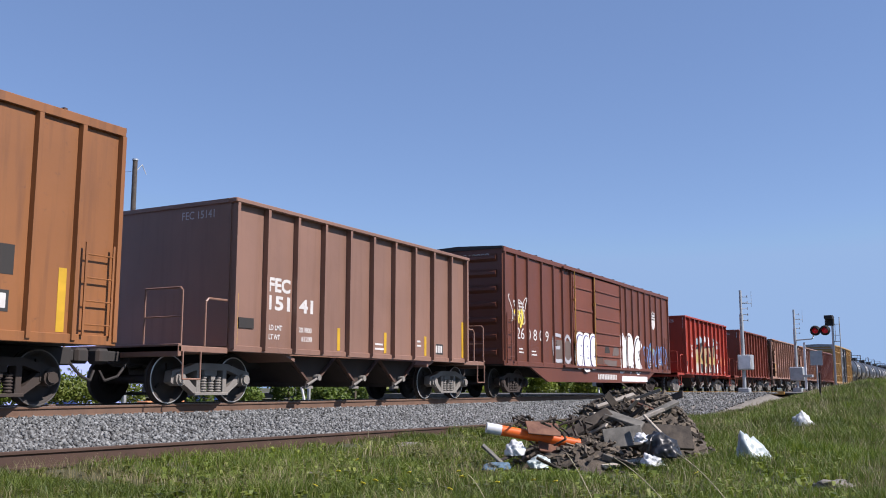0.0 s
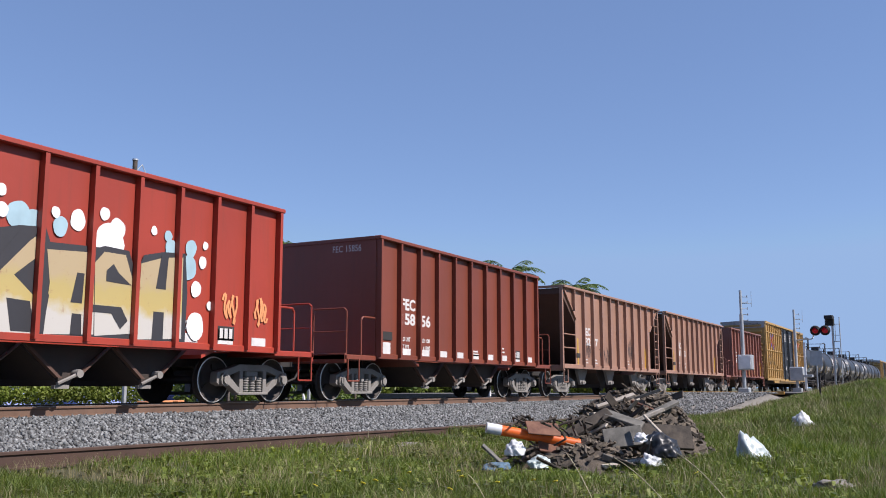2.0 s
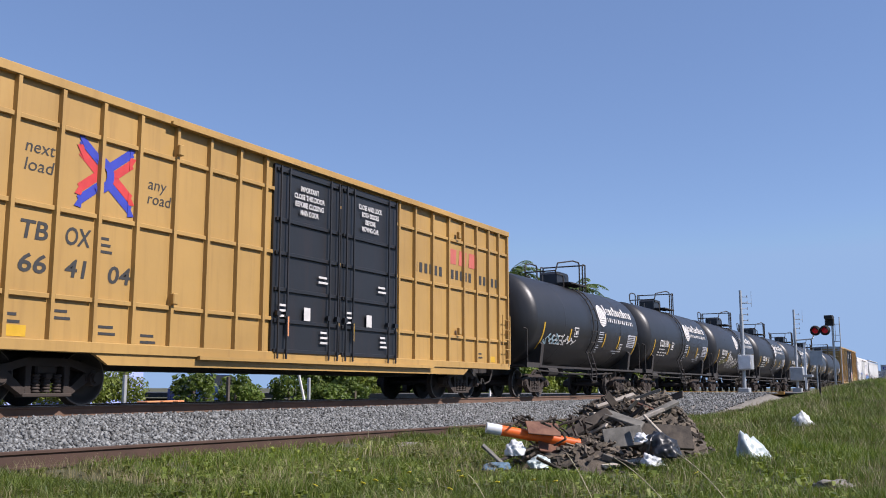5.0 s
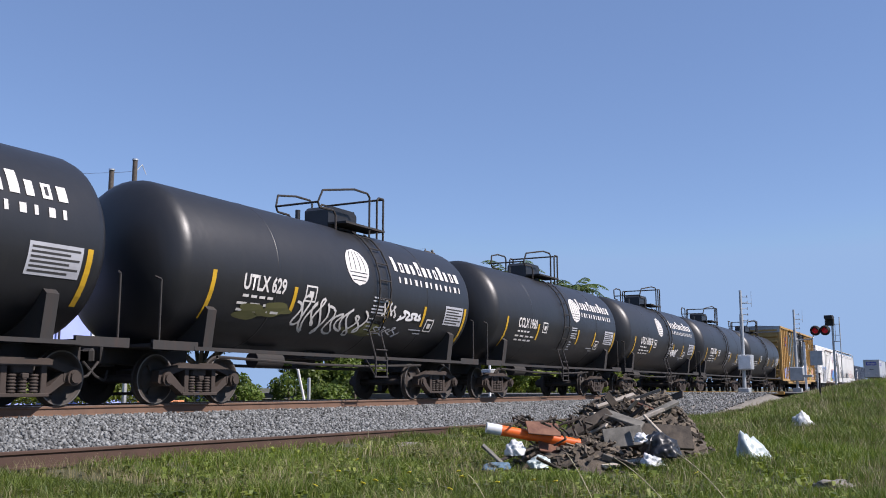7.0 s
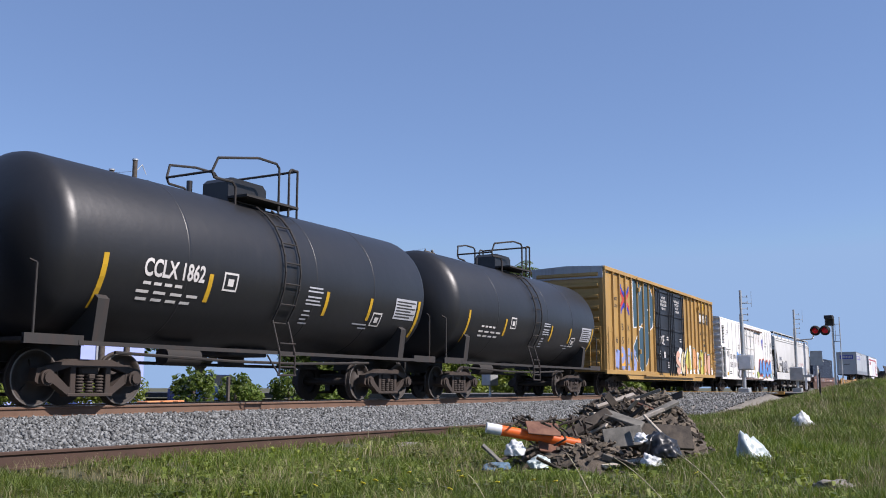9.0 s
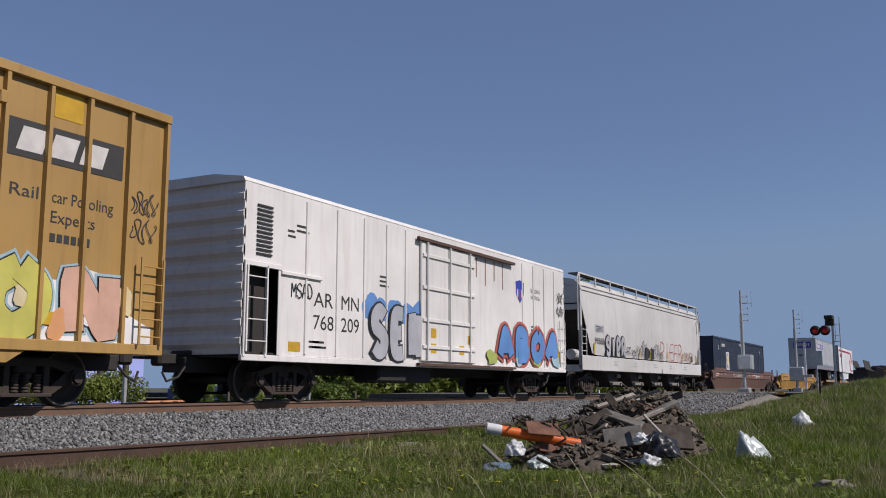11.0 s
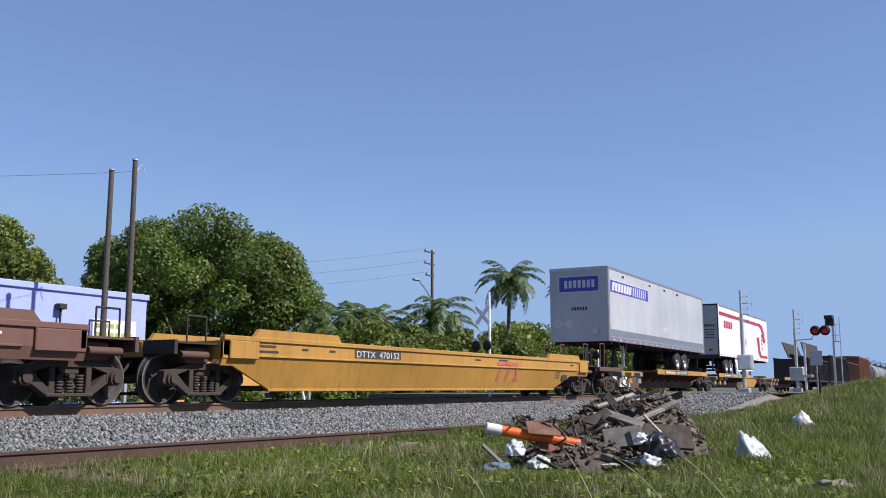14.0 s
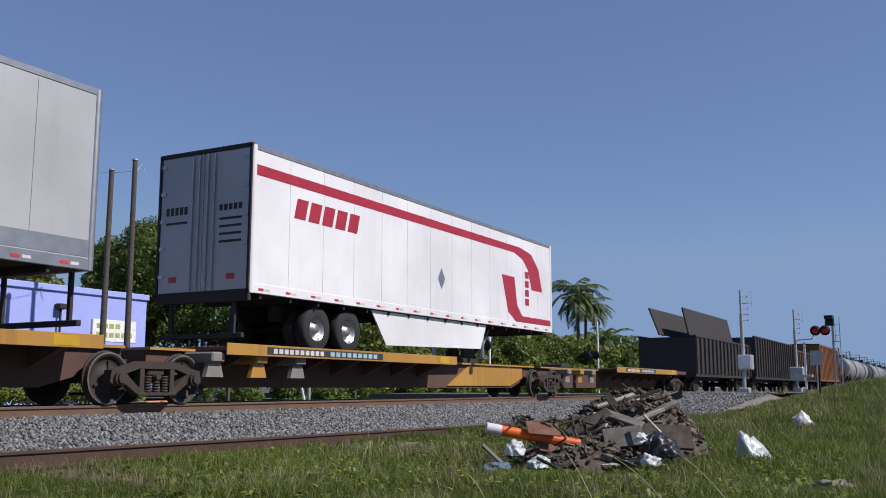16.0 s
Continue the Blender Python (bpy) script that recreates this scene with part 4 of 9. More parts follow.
decal("graffiti_fill", rect(-5.4, -3.5, 1.14, 1.95), y - 0.004, M["box_grime"], ob)
graffiti(ob, "EC", -5.45, -3.55, 1.15, 2.15, y - 0.01, None, M["spray_grey"], 0.05, 13, None, 0.07)
word_bars(ob, -0.9, 1.4, 0.62, 0.2, 12, y - 0.035, M["chalk"])
decal("white_stripe", rect(2.0, 5.6, 0.56, 0.78), y - 0.035, M["spray_white"], ob)
for k, (a, b) in enumerate(((5.3, 6.6), (6.3, 7.6), (7.5, 9.0))):
    scrawl(ob, a, b, 1.1, 2.3, y - 0.006, M["spray_blue"], 40 + k, 0.06)
scrawl(ob, -8.9, -7.6, 2.3, 3.2, y - 0.006, M["chalk"], 50, 0.04)
scrawl(ob, -8.5, -7.9, 2.2, 2.8, y - 0.01, M["spray_yellow"], 51, 0.07)
for a in (6.25, 6.6):
    part("green_label", Geo().box(a, a + 0.28, y - 0.012, y - 0.006, 1.95 - 0.5 * (a - 6.25), 2.2 - 0.5 * (a - 6.25)), M["spray_green"], ob)
ladder(ob, h - 1.05, -W - 0.09, 1.05, 2.6, 0.5, pm, 4)
ladder(ob, -h + 0.15, -W - 0.09, 1.05, 2.6, 0.5, pm, 4)
letters("end_mark", "260809", 0.16, -0.2, 4.3, -h - 0.02, M["chalk"], ob, 0.9, end=True)

hopper_flat(13.72, 23.52, "hop_brown", "FEC", "15141", "faded brown open hopper car with yellow reflector strips", load=("201800", "61200"))
kash = hopper_flat(47.65, 57.26, "hop_red", "FEC", "15026", "bright red open hopper car with cream graffiti letters", white=True)
hopper_flat(61.04, 70.71, "hop_redbrown", "FEC", "15856", "oxide red open hopper car with white patches along its sill", white=True, load=("201100", "61900"))
f1 = hopper_open(73.11, 85.09, "hop_tan", "FEC", "13217", "tan open hopper car with cut-away ends and scrawled graffiti")
f2 = hopper_open(86.27, 98.59, "hop_tan", "FEC", "13162", "tan open hopper car with cut-away ends and yellow reflectors", load=("206000", "57000"))
hopper_flat(100.85, 110.56, "hop_maroon", "FEC", "15620", "maroon open hopper car with yellow reflector strips")
for k, (a, z) in enumerate(((-3.75, 1.35), (-2.1, 1.2), (-1.35, 1.15), (1.5, 1.2))):
    scrawl(f1, a, a + 0.6, z, z + 0.75 + 0.5 * (k == 3), -1.57, M["spray_black"], 60 + k, 0.03, 18)

# sprayed letters on the red hopper, over ribs and sheets
yk = -1.585
M["spray_fade"], nt, bs = mat_base("sprayed letters fading from white to yellow to cream")
tc = nt.nodes.new("ShaderNodeTexCoord")
sp = nt.nodes.new("ShaderNodeSeparateXYZ")
nt.links.new(tc.outputs["Object"], sp.inputs[0])
wob = nt.nodes.new("ShaderNodeMath"); wob.operation = "MULTIPLY_ADD"; wob.inputs[1].default_value = 0.5
nt.links.new(noise_node(nt, 2.5, 5), wob.inputs[0]); nt.links.new(sp.outputs["Z"], wob.inputs[2])
mr = nt.nodes.new("ShaderNodeMapRange"); mr.inputs["From Min"].default_value, mr.inputs["From Max"].default_value = 1.35, 2.95
nt.links.new(wob.outputs[0], mr.inputs["Value"])
cr = nt.nodes.new("ShaderNodeValToRGB")
cr.color_ramp.elements[0].position, cr.color_ramp.elements[0].color = 0.22, (0.44, 0.42, 0.38, 1)
cr.color_ramp.elements[1].position, cr.color_ramp.elements[1].color = 0.62, (0.36, 0.28, 0.16, 1)
for pos, col in ((0.34, (0.40, 0.31, 0.11, 1)), (0.5, (0.38, 0.30, 0.11, 1))):
    cr.color_ramp.elements.new(pos).color = col
nt.links.new(mr.outputs["Result"], cr.inputs["Fac"])
nt.links.new(mixed(nt, ramp(nt, noise_node(nt, 6.0, 8, rough=0.75), 0.60, 0.72), cr.outputs["Color"], (0.25, 0.14, 0.08)), bs.inputs["Base Color"])
bs.inputs["Roughness"].default_value = 0.65
# block letters: outer form in cream, inner shade forms in near black
K_SHADE = ([(-2.05, 2.6), (-1.62, 2.2), (-1.3, 2.62), (-0.9, 2.72), (-1.62, 1.95)], [(-1.45, 1.6), (-1.05, 1.58), (-0.95, 1.12), (-1.35, 1.12)])
A_SHADE = ([(-0.32, 1.62), (-0.1, 1.62), (-0.08, 2.1), (-0.22, 2.1)], [(-0.3, 1.12), (-0.08, 1.12), (-0.1, 1.45), (-0.28, 1.45)], [(-0.92, 1.9), (-0.72, 1.7), (-0.8, 1.12), (-0.95, 1.12)])
S_SHADE = ([(0.36, 2.2), (0.5, 2.32), (0.62, 2.18), (0.9, 2.0), (0.36, 2.02)], [(0.12, 1.62), (0.7, 1.62), (0.85, 1.4), (0.7, 1.25), (0.5, 1.5), (0.12, 1.5)])
H_SHADE = ([(1.45, 2.0), (1.68, 2.0), (1.72, 2.58), (1.55, 2.58)], [(1.4, 1.1), (1.66, 1.1), (1.66, 1.6), (1.42, 1.6)])
FORMS = ([(-2.5, 1.08), (-2.5, 2.3), (-2.1, 2.35), (-1.6, 2.1), (-0.9, 2.66), (-0.92, 2.3), (-1.35, 1.95), (-0.78, 1.5), (-0.92, 1.1)], [(-0.78, 1.1), (-0.72, 1.9), (-0.8, 2.4), (0.1, 2.46), (0.16, 1.14)],
         [(0.18, 1.12), (0.12, 2.3), (0.3, 2.5), (0.75, 2.5), (0.9, 2.15), (0.98, 1.75), (1.02, 1.2)], [(1.06, 1.1), (1.1, 2.4), (1.6, 2.56), (2.08, 2.62), (2.1, 1.16)])
decal("graffiti_outline", [(-2.6, 1.06), (-2.6, 2.3), (-1.9, 2.55), (-1.3, 2.7), (-0.85, 2.74), (-0.75, 2.52), (0.2, 2.56), (0.3, 2.6), (0.82, 2.58), (1.0, 2.2), (1.15, 2.55), (1.6, 2.66), (2.14, 2.7), (2.22, 2.0), (2.2, 1.08)], yk, M["spray_black"], kash)
for form, shades in zip(FORMS, (K_SHADE, A_SHADE, S_SHADE, H_SHADE)):
    decal("graffiti_letter", form, yk - 0.004, M["spray_fade"], kash)
    for q in shades:
        decal("graffiti_shade", q, yk - 0.008, M["spray_black"], kash)
rsd = np.random.RandomState(5)
for n_dot, (x, z, r, mt) in enumerate(((-1.33, 2.85, 0.2, "spray_sky"), (-1.07, 2.72, 0.22, "spray_sky"), (-0.25, 2.94, 0.15, "spray_white"), (0.28, 3.13, 0.1, "spray_white"), (0.56, 2.92, 0.16, "spray_white"), (0.4, 2.66, 0.3, "spray_white"), (1.37, 3.01, 0.07, "spray_white"), (1.71, 2.96, 0.09, "spray_sky"), (1.8, 2.74, 0.15, "spray_sky"), (2.28, 2.81, 0.14, "spray_sky"), (2.65, 2.91, 0.07, "spray_white"), (2.59, 2.59, 0.1, "spray_white"), (2.23, 2.45, 0.2, "spray_sky"), (2.44, 2.08, 0.13, "spray_white"), (-0.58, 2.79, 0.14, "spray_sky"), (-0.68, 3.0, 0.08, "spray_white"), (-1.64, 3.18, 0.08, "spray_white"), (-1.61, 2.89, 0.1, "spray_white"), (-2.1, 2.75, 0.18, "spray_sky"), (2.45, 1.4, 0.22, "spray_white"), (2.8, 1.8, 0.07, "spray_white"))):
    decal("paint_dot", blob_pts(x, z, r, r * 1.15, rsd, 18, 0.08, 1.0), yk + 0.012 - 0.0006 * n_dot, M[mt], kash)
for k, x in enumerate((3.2, 4.1)):
    scrawl(kash, x, x + 0.35, 1.5, 2.1, yk + 0.008, M["spray_orange"], 140 + k, 0.05, 40)


def belt_box(x0, x1, label, belts):
    """Yellow high box car with black double doors."""
    ob = wagon("box_car", label, x0, x1)
    h, W, ZB, ZT = (x1 - x0) / 2, 1.52, 0.92, 5.08
    pm, y = M["yellow"], -1.52
    box_shell(ob, h, W, ZB, ZT, "yellow", "grey_roof", 9)
    part("end_cap", Geo().box(-h - 0.02, -h + 0.02, -W, W, ZT - 0.42, ZT + 0.0), M["grey_roof"], ob, "galvanised panel over the end")
    for s in (-1, 1):
        bogie(ob, s * 7.05, "bogie_dark")
        part("side_sill", Geo().box(-h, h, -W - 0.09, -W - 0.004, ZB - 0.08, ZB + 0.1, 0.012) if s < 0 else Geo().box(-h, h, W + 0.004, W + 0.09, ZB - 0.08, ZB + 0.1, 0.012), pm, ob)
        part("top_plate", Geo().box(-h, h, -W - 0.1, -W - 0.004, ZT - 0.1, ZT + 0.06, 0.012) if s < 0 else Geo().box(-h, h, W + 0.004, W + 0.1, ZT - 0.1, ZT + 0.06, 0.012), pm, ob)
    part("belly_sill", Geo().prism([(-6.6, ZB - 0.08), (-6.3, 0.66), (6.3, 0.66), (6.6, ZB - 0.08)], "y", -W - 0.05, -W + 0.02), pm, ob)
    posts = [-h + 0.06, -8.27, -7.46, -6.64, -5.83, -4.96, -4.1, -3.26, -2.46, 2.75, 3.56, 4.5, 5.4, 6.3, 7.1, 7.9, 8.6, h - 0.06]
    if not belts:
        posts = posts[:9] + [2.83, 3.65, 4.42, 5.21, 6.02, 6.8, 7.56, 8.43, h - 0.06]
    for x in posts:
        v_rib(ob, x, W, ZB, ZT - 0.1, pm, 0.1, 0.085)
    if belts:
        for z in (1.69, 3.06, 4.38):
            for a, b in zip(posts, posts[1:]):
                if not -2.4 < a < 2.7:
                    part("belt_rail", Geo().box(a + 0.05, b - 0.05, -W - 0.06, -W - 0.003, z - 0.04, z + 0.04, 0.008), pm, ob)
    for k, (a, b) in enumerate(((-2.2, 0.15), (0.2, 2.62))):
        d = part("door", Geo().box(a, b, -W - 0.07, -W - 0.003, ZB + 0.02, ZT - 0.16, 0.012), M["black_door"], ob, "black ribbed steel door")
        for z in (ZB + 0.12, 1.65, 2.3, 3.05, 3.75, ZT - 0.28):
            part("door_rib", Geo().box(a + 0.04, b - 0.04, -W - 0.12, -W - 0.07, z - 0.04, z + 0.04, 0.008), M["black_door"], d)
        for j in range(4):
            x = a + (b - a) * (0.05, 0.17, 0.80, 0.94)[j]
            part("lock_bar", Geo().cyl((x, -W - 0.15, ZB - 0.04), (x, -W - 0.15, ZT - 0.2), 0.024, 6).box(x - 0.06, x + 0.06, -W - 0.17, -W - 0.1, 1.75, 1.85), M["black_door"], d)
        for ti, tx in enumerate(("IMPORTANT", "CLOSE THIS DOOR", "BEFORE CLOSING", "MAIN DOOR") if k == 0 else ("CLOSE AND LOCK", "BOTH DOORS", "BEFORE", "MOVING CAR")):
            letters("notice", tx, 0.11, a + 1.13 - 0.036 * len(tx), 4.46 - 0.17 * ti, -W - 0.125, M["chalk"], d, 0.072 * len(tx), bold=0.004)
        stencils(d, -W - 0.125, [(a + 0.15, 2.0, 0.3, 0.3), (a + 1.5, 2.7, 0.4, 0.2), (a + 1.6, 1.5, 0.3, 0.3)], M["chalk"])
        part("label_plate", Geo().box(a + 1.0, a + 1.22, -W - 0.13, -W - 0.122, 1.7, 1.98), M["chalk"], d)
        part("reflector", Geo().box(a + 0.42, a + 0.5, -W - 0.13, -W - 0.122, 1.35, 1.8), M["reflector"] if k else M["spray_orange"], d)
    part("door_track", Geo().box(-4.3, 4.4, -W - 0.16, -W - 0.09, ZB - 0.12, ZB - 0.05), pm, ob)
    part("door_track", Geo().box(-5.2, 5.4, -W - 0.16, -W - 0.1, ZT - 0.1, ZT - 0.04), pm, ob)
    for x in (-4.95, 5.9):
        for z in (1.75, 4.45):
            part("door_latch", Geo().box(x - 0.06, x + 0.06, -W - 0.16, -W - 0.06, z, z + 0.2, 0.015), pm, ob)
    ladder(ob, -h + 0.1, -W - 0.14, 1.0, 2.7, 0.5, pm, 5)
    ladder(ob, h - 0.6, -W - 0.14, 1.0, 2.5, 0.5, pm, 5)
    g = Geo().tube([(-h - 0.12, -W + 0.1, 1.0), (-h - 0.12, -W + 0.1, 2.7), (-h - 0.12, -W + 0.55, 2.7), (-h - 0.12, -W + 0.55, 1.0)], 0.016)
    part("end_ladder", g, pm, ob)
    # crossed arrows emblem: a blue and a red stripe side by side along each arm
    ex, ez = (-6.5, 3.78) if belts else (-6.62, 3.98)
    def arm(pts, w, mat, yy):
        g = Geo()
        ribbon(g, pts, w, yy)
        part("emblem_arrow", g, mat, ob)
    for sx, sz, inner, outer in ((-1, 1, "red_ink", "blue_ink"), (1, 1, "red_ink", "blue_ink"), (-1, -1, "red_ink", "blue_ink"), (1, -1, "red_ink", "blue_ink")):
        tip, side = (ex + sx * 0.53, ez + sz * 0.40), 0.13
        for k, mt in ((0, inner), (1, outer)):
            ox, oz = (-sz * 0, -sz * 0.10) if k == 0 else (0, sz * 0.10)
            arm([(ex + sx * 0.08, ez + sz * 0.06 + oz), (tip[0] + ox, tip[1] + oz)], 0.15, M[mt], y - 0.006 - 0.002 * k)
            hx, hz = tip[0] + ox, tip[1] + oz
            decal("emblem_arrow", [(hx - sx * 0.05, hz - 0.12), (hx + sx * 0.09, hz + sz * 0.10), (hx - sx * 0.05, hz + 0.12)], y - 0.010 - 0.002 * k, M[mt], ob)
    arm(smooth_line([(ex - 0.2, ez + 0.3), (ex + 0.02, ez + 0.16), (ex + 0.08, ez), (ex + 0.02, ez - 0.16), (ex - 0.2, ez - 0.3)]), 0.15, M["blue_ink"], y - 0.016)
    lx = -8.06 if belts else -8.12
    for ln, zz in (("next", 3.87), ("load", 3.58)):
        letters("slogan", ln, 0.2, lx, zz, y - 0.006, M["dark_ink"], ob, 0.54, slant=0.15)
    if belts:
        for ln, zz, w in (("any", 3.74, 0.44), ("road", 3.48, 0.56)):
            letters("slogan", ln, 0.2, -5.58, zz, y - 0.006, M["dark_ink"], ob, w, slant=0.15)
    return ob, h, W, y


ob, h, W, y = belt_box(113.14, 131.75, "yellow high box car with belt rails and black double doors", True)
for tx, x, z, w in (("TB", -8.06, 2.54, 0.5), ("OX", -7.24, 2.54, 0.5), ("66", -8.06, 2.03, 0.5), ("41", -7.22, 2.03, 0.42), ("04", -6.36, 2.01, 0.48)):
    letters("car_number", tx, 0.28, x, z, y - 0.006, M["dark_ink"], ob, w, bold=0.008, slant=0.12)
word_bars(ob, 5.45, 7.3, 3.72, 0.42, 3, y - 0.006, M["spray_rose"], 0.1)
for k in range(3):
    word_bars(ob, 3.6 + 1.75 * k, 5.2 + 1.75 * k, 3.3, 0.26, 6, y - 0.006, M["dark_ink"], gap=0.45)
stencils(ob, y - 0.004, [(-8.4, 1.4, 0.5, 0.2), (-7.5, 1.5, 0.5, 0.2), (-6.6, 2.75, 0.3, 0.3), (-5.6, 1.2, 0.4, 0.2), (7.2, 1.3, 0.4, 0.2), (-6.5, 1.3, 0.4, 0.2)], M["dark_ink"])
part("yellow_label", Geo().box(-8.45, -7.85, y - 0.006, y - 0.002, 1.05, 1.22), M["reflector"], ob)
part("yellow_label", Geo().box(7.9, 8.4, y - 0.006, y - 0.002, 1.05, 1.22), M["reflector"], ob)
letters("end_mark", "TBOX 664104", 0.17, -0.1, 4.82, -h - 0.026, M["dark_ink"], ob, 1.1, end=True)

ob, h, W, y = belt_box(225.2, 243.85, "yellow high box car covered with colourful graffiti", False)
for tx, x, z, w in (("TB", -7.37, 2.68, 0.52), ("OX", -6.6, 2.68, 0.55), ("6", -7.86, 2.12, 0.23), ("65", -7.4, 2.12, 0.53), ("41", -6.58, 2.12, 0.42), ("2", -5.8, 2.12, 0.22)):
    letters("car_number", tx, 0.28, x, z, y - 0.006, M["dark_ink"], ob, w)
# big painted figure: a round-headed upper half and a heart-like lower half
UPPER = [(-5.46, 5.0), (-4.56, 4.98), (-4.44, 4.8), (-4.49, 4.3), (-4.2, 4.76), (-3.62, 4.97), (-2.96, 4.88), (-2.52, 4.41), (-2.42, 3.72), (-2.6, 3.1), (-3.3, 2.8), (-3.79, 2.85), (-4.2, 3.16), (-4.5, 3.0), (-5.46, 2.9)]
LOWER = [(-4.45, 2.95), (-5.55, 2.04), (-5.2, 1.6), (-4.4, 0.98), (-3.58, 1.4), (-3.12, 1.94), (-3.14, 2.45), (-3.46, 2.86)]
for kk, out in enumerate((UPPER, LOWER)):
    cx, cz = sum(p[0] for p in out) / len(out), sum(p[1] for p in out) / len(out)
    decal("graffiti_outline", [(cx + (a - cx) * 1.05, cz + (b - cz) * 1.05) for a, b in out], y - 0.009 - 0.003 * kk, M["spray_white"], ob)
    decal("graffiti_fill", out, y - 0.016 - 0.003 * kk, M["spray_teal"], ob)
g = Geo()
ribbon(g, smooth_line([(-3.35, 3.75), (-3.2, 3.95), (-3.02, 3.8), (-3.15, 3.55), (-2.95, 3.5)]), 0.06, y - 0.021)
part("graffiti_line", g, M["spray_white"], ob)
graffiti(ob, "WRES", -8.3, -5.2, 0.98, 1.95, y - 0.01, [M["spray_violet_pale"]], M["spray_blue"], 0.26, 21, None, 0.05)
part("orange_label", Geo().box(-7.42, -6.82, y - 0.036, y - 0.03, 1.2, 1.72), M["spray_orange_bright"], ob, "orange weight label")
decal("graffiti_halo", [(1.0, 1.0), (0.9, 1.5), (1.2, 2.0), (1.7, 2.3), (2.2, 2.2), (2.6, 1.9), (2.6, 1.0)], y - 0.122, M["spray_white"], ob)
graffiti(ob, "SC", 0.75, 2.6, 1.0, 2.1, y - 0.13, [M["spray_rose_pale"], M["spray_cream"]], M["spray_black"], 0.3, 22, None, 0.04)
decal("graffiti_halo", [(2.85, 0.98), (2.9, 1.95), (3.4, 2.25), (4.2, 2.5), (4.9, 2.3), (5.3, 2.05), (5.8, 2.2), (6.4, 2.0), (7.1, 1.95), (7.6, 2.2), (8.2, 2.1), (8.6, 1.5), (9.1, 1.3), (9.1, 0.98)], y - 0.006, M["spray_white"], ob)
graffiti(ob, "ARON", 2.95, 8.5, 1.0, 2.3, y - 0.012, [M["spray_lime"], M["spray_orange_pale"], M["spray_lime"], M["spray_rose_pale"]], M["spray_black"], 0.44, 23, M["spray_sky"], 0.045)
for k in range(9):
    decal("graffiti_fill", blob_pts(3.2 + 0.66 * k, 1.25 + 0.5 * (k % 3) / 2, 0.16, 0.24, np.random.RandomState(400 + k), 18, 0.3, 0.9), y - 0.032, M[("spray_orange_pale", "spray_white", "spray_cream")[k % 3]], ob)
decal("emblem_field", rect(6.1, 8.32, 3.76, 4.34), y - 0.006, M["dark_ink"], ob)
word_bars(ob, 6.25, 8.0, 3.86, 0.38, 3, y - 0.01, M["chalk"], 0.3, gap=0.2)
decal("fresh_patch", rect(6.9, 7.45, 4.52, 5.0), y - 0.004, M["reflector"], ob)
for ln, xx, zz, w in (("Rail", 6.2, 3.16, 0.5), ("car Po", 6.95, 3.16, 0.6), ("oling", 7.66, 3.16, 0.5), ("Experts", 6.95, 2.84, 0.85)):
    letters("slogan", ln, 0.19, xx, zz, y - 0.006, M["dark_ink"], ob, w)
word_bars(ob, 6.95, 7.75, 2.54, 0.13, 6, y - 0.006, M["dark_ink"])
for k in range(2):
    scrawl(ob, 8.55, 9.1, 3.2 - 0.45 * k, 3.65 - 0.45 * k, y - 0.006, M["spray_black"], 70 + k, 0.02)
graffiti(ob, "POE", -1.85, -1.1, 2.35, 2.72, y - 0.125, None, M["chalk"], 0.01, 77, None, 0.04)
decal("data_panel", rect(5.7, 6.2, 1.35, 1.65), y - 0.03, M["dark_ink"], ob)
part("yellow_label", Geo().box(6.9, 7.5, y - 0.034, y - 0.03, 1.25, 1.45), M["reflector"], ob)


# ---- white refrigerator car ----
ob = wagon("refrigerator_car", "grubby white refrigerator car with blue and silver graffiti", 245.95, 263.11)
h, W, ZB, ZT = 8.58, 1.54, 0.95, 4.40
pm, y = M["white"], -1.54
for s in (-1, 1):
    a, b = (-W, -W + 0.04) if s < 0 else (W - 0.04, W)
    if s < 0:
        part("side_sheet", Geo().box(-h, -8.5, a, b, ZB, ZT).box(-7.42, h, a, b, ZB, ZT).box(-8.5, -7.42, a, b, 2.75, ZT), pm, ob)
        part("engine_bay", Geo().box(-8.5, -7.42, -W + 0.3, -W + 0.34, ZB, 2.75), M["dark_car"], ob, "open dark machinery bay")
    else:
        part("side_sheet", Geo().box(-h, h, a, b, ZB, ZT), pm, ob)
    e = s * (h - 0.05)
    part("end_sheet", Geo().box(min(e, e - s * 0.05), max(e, e - s * 0.05), -W + 0.041, W - 0.041, ZB, ZT), pm, ob)
    for i in range(9):
        z = 1.2 + 0.36 * i
        part("end_corrugation", Geo().prism([(e, z - 0.14), (e + s * 0.08, z - 0.05), (e + s * 0.08, z + 0.05), (e, z + 0.14)], "y", -W, W - 0.05), pm, ob)
    bogie(ob, s * 6.6, "bogie_dark")
part("roof", Geo().prism([(-W - 0.01, ZT - 0.01), (-W + 0.04, ZT + 0.08), (-0.7, ZT + 0.2), (0.7, ZT + 0.2), (W - 0.04, ZT + 0.08), (W + 0.01, ZT - 0.01)], "x", -h - 0.02, h + 0.02), pm, ob)
part("floor", Geo().box(-h + 0.1, h - 0.1, -W + 0.05, W - 0.05, 0.9, 1.0), M["dark"], ob)
part("under_sill", Geo().box(-h, h, -W - 0.03, -W + 0.05, 0.82, 0.945, 0.01), pm, ob)
part("centre_sill", Geo().box(-h - 0.2, h + 0.2, -0.32, 0.32, 0.6, 0.9, 0.02), M["dark"], ob)
part("fuel_tank", Geo().box(-3.2, -0.6, -1.3, -0.5, 0.42, 0.88, 0.06), M["dark"], ob)
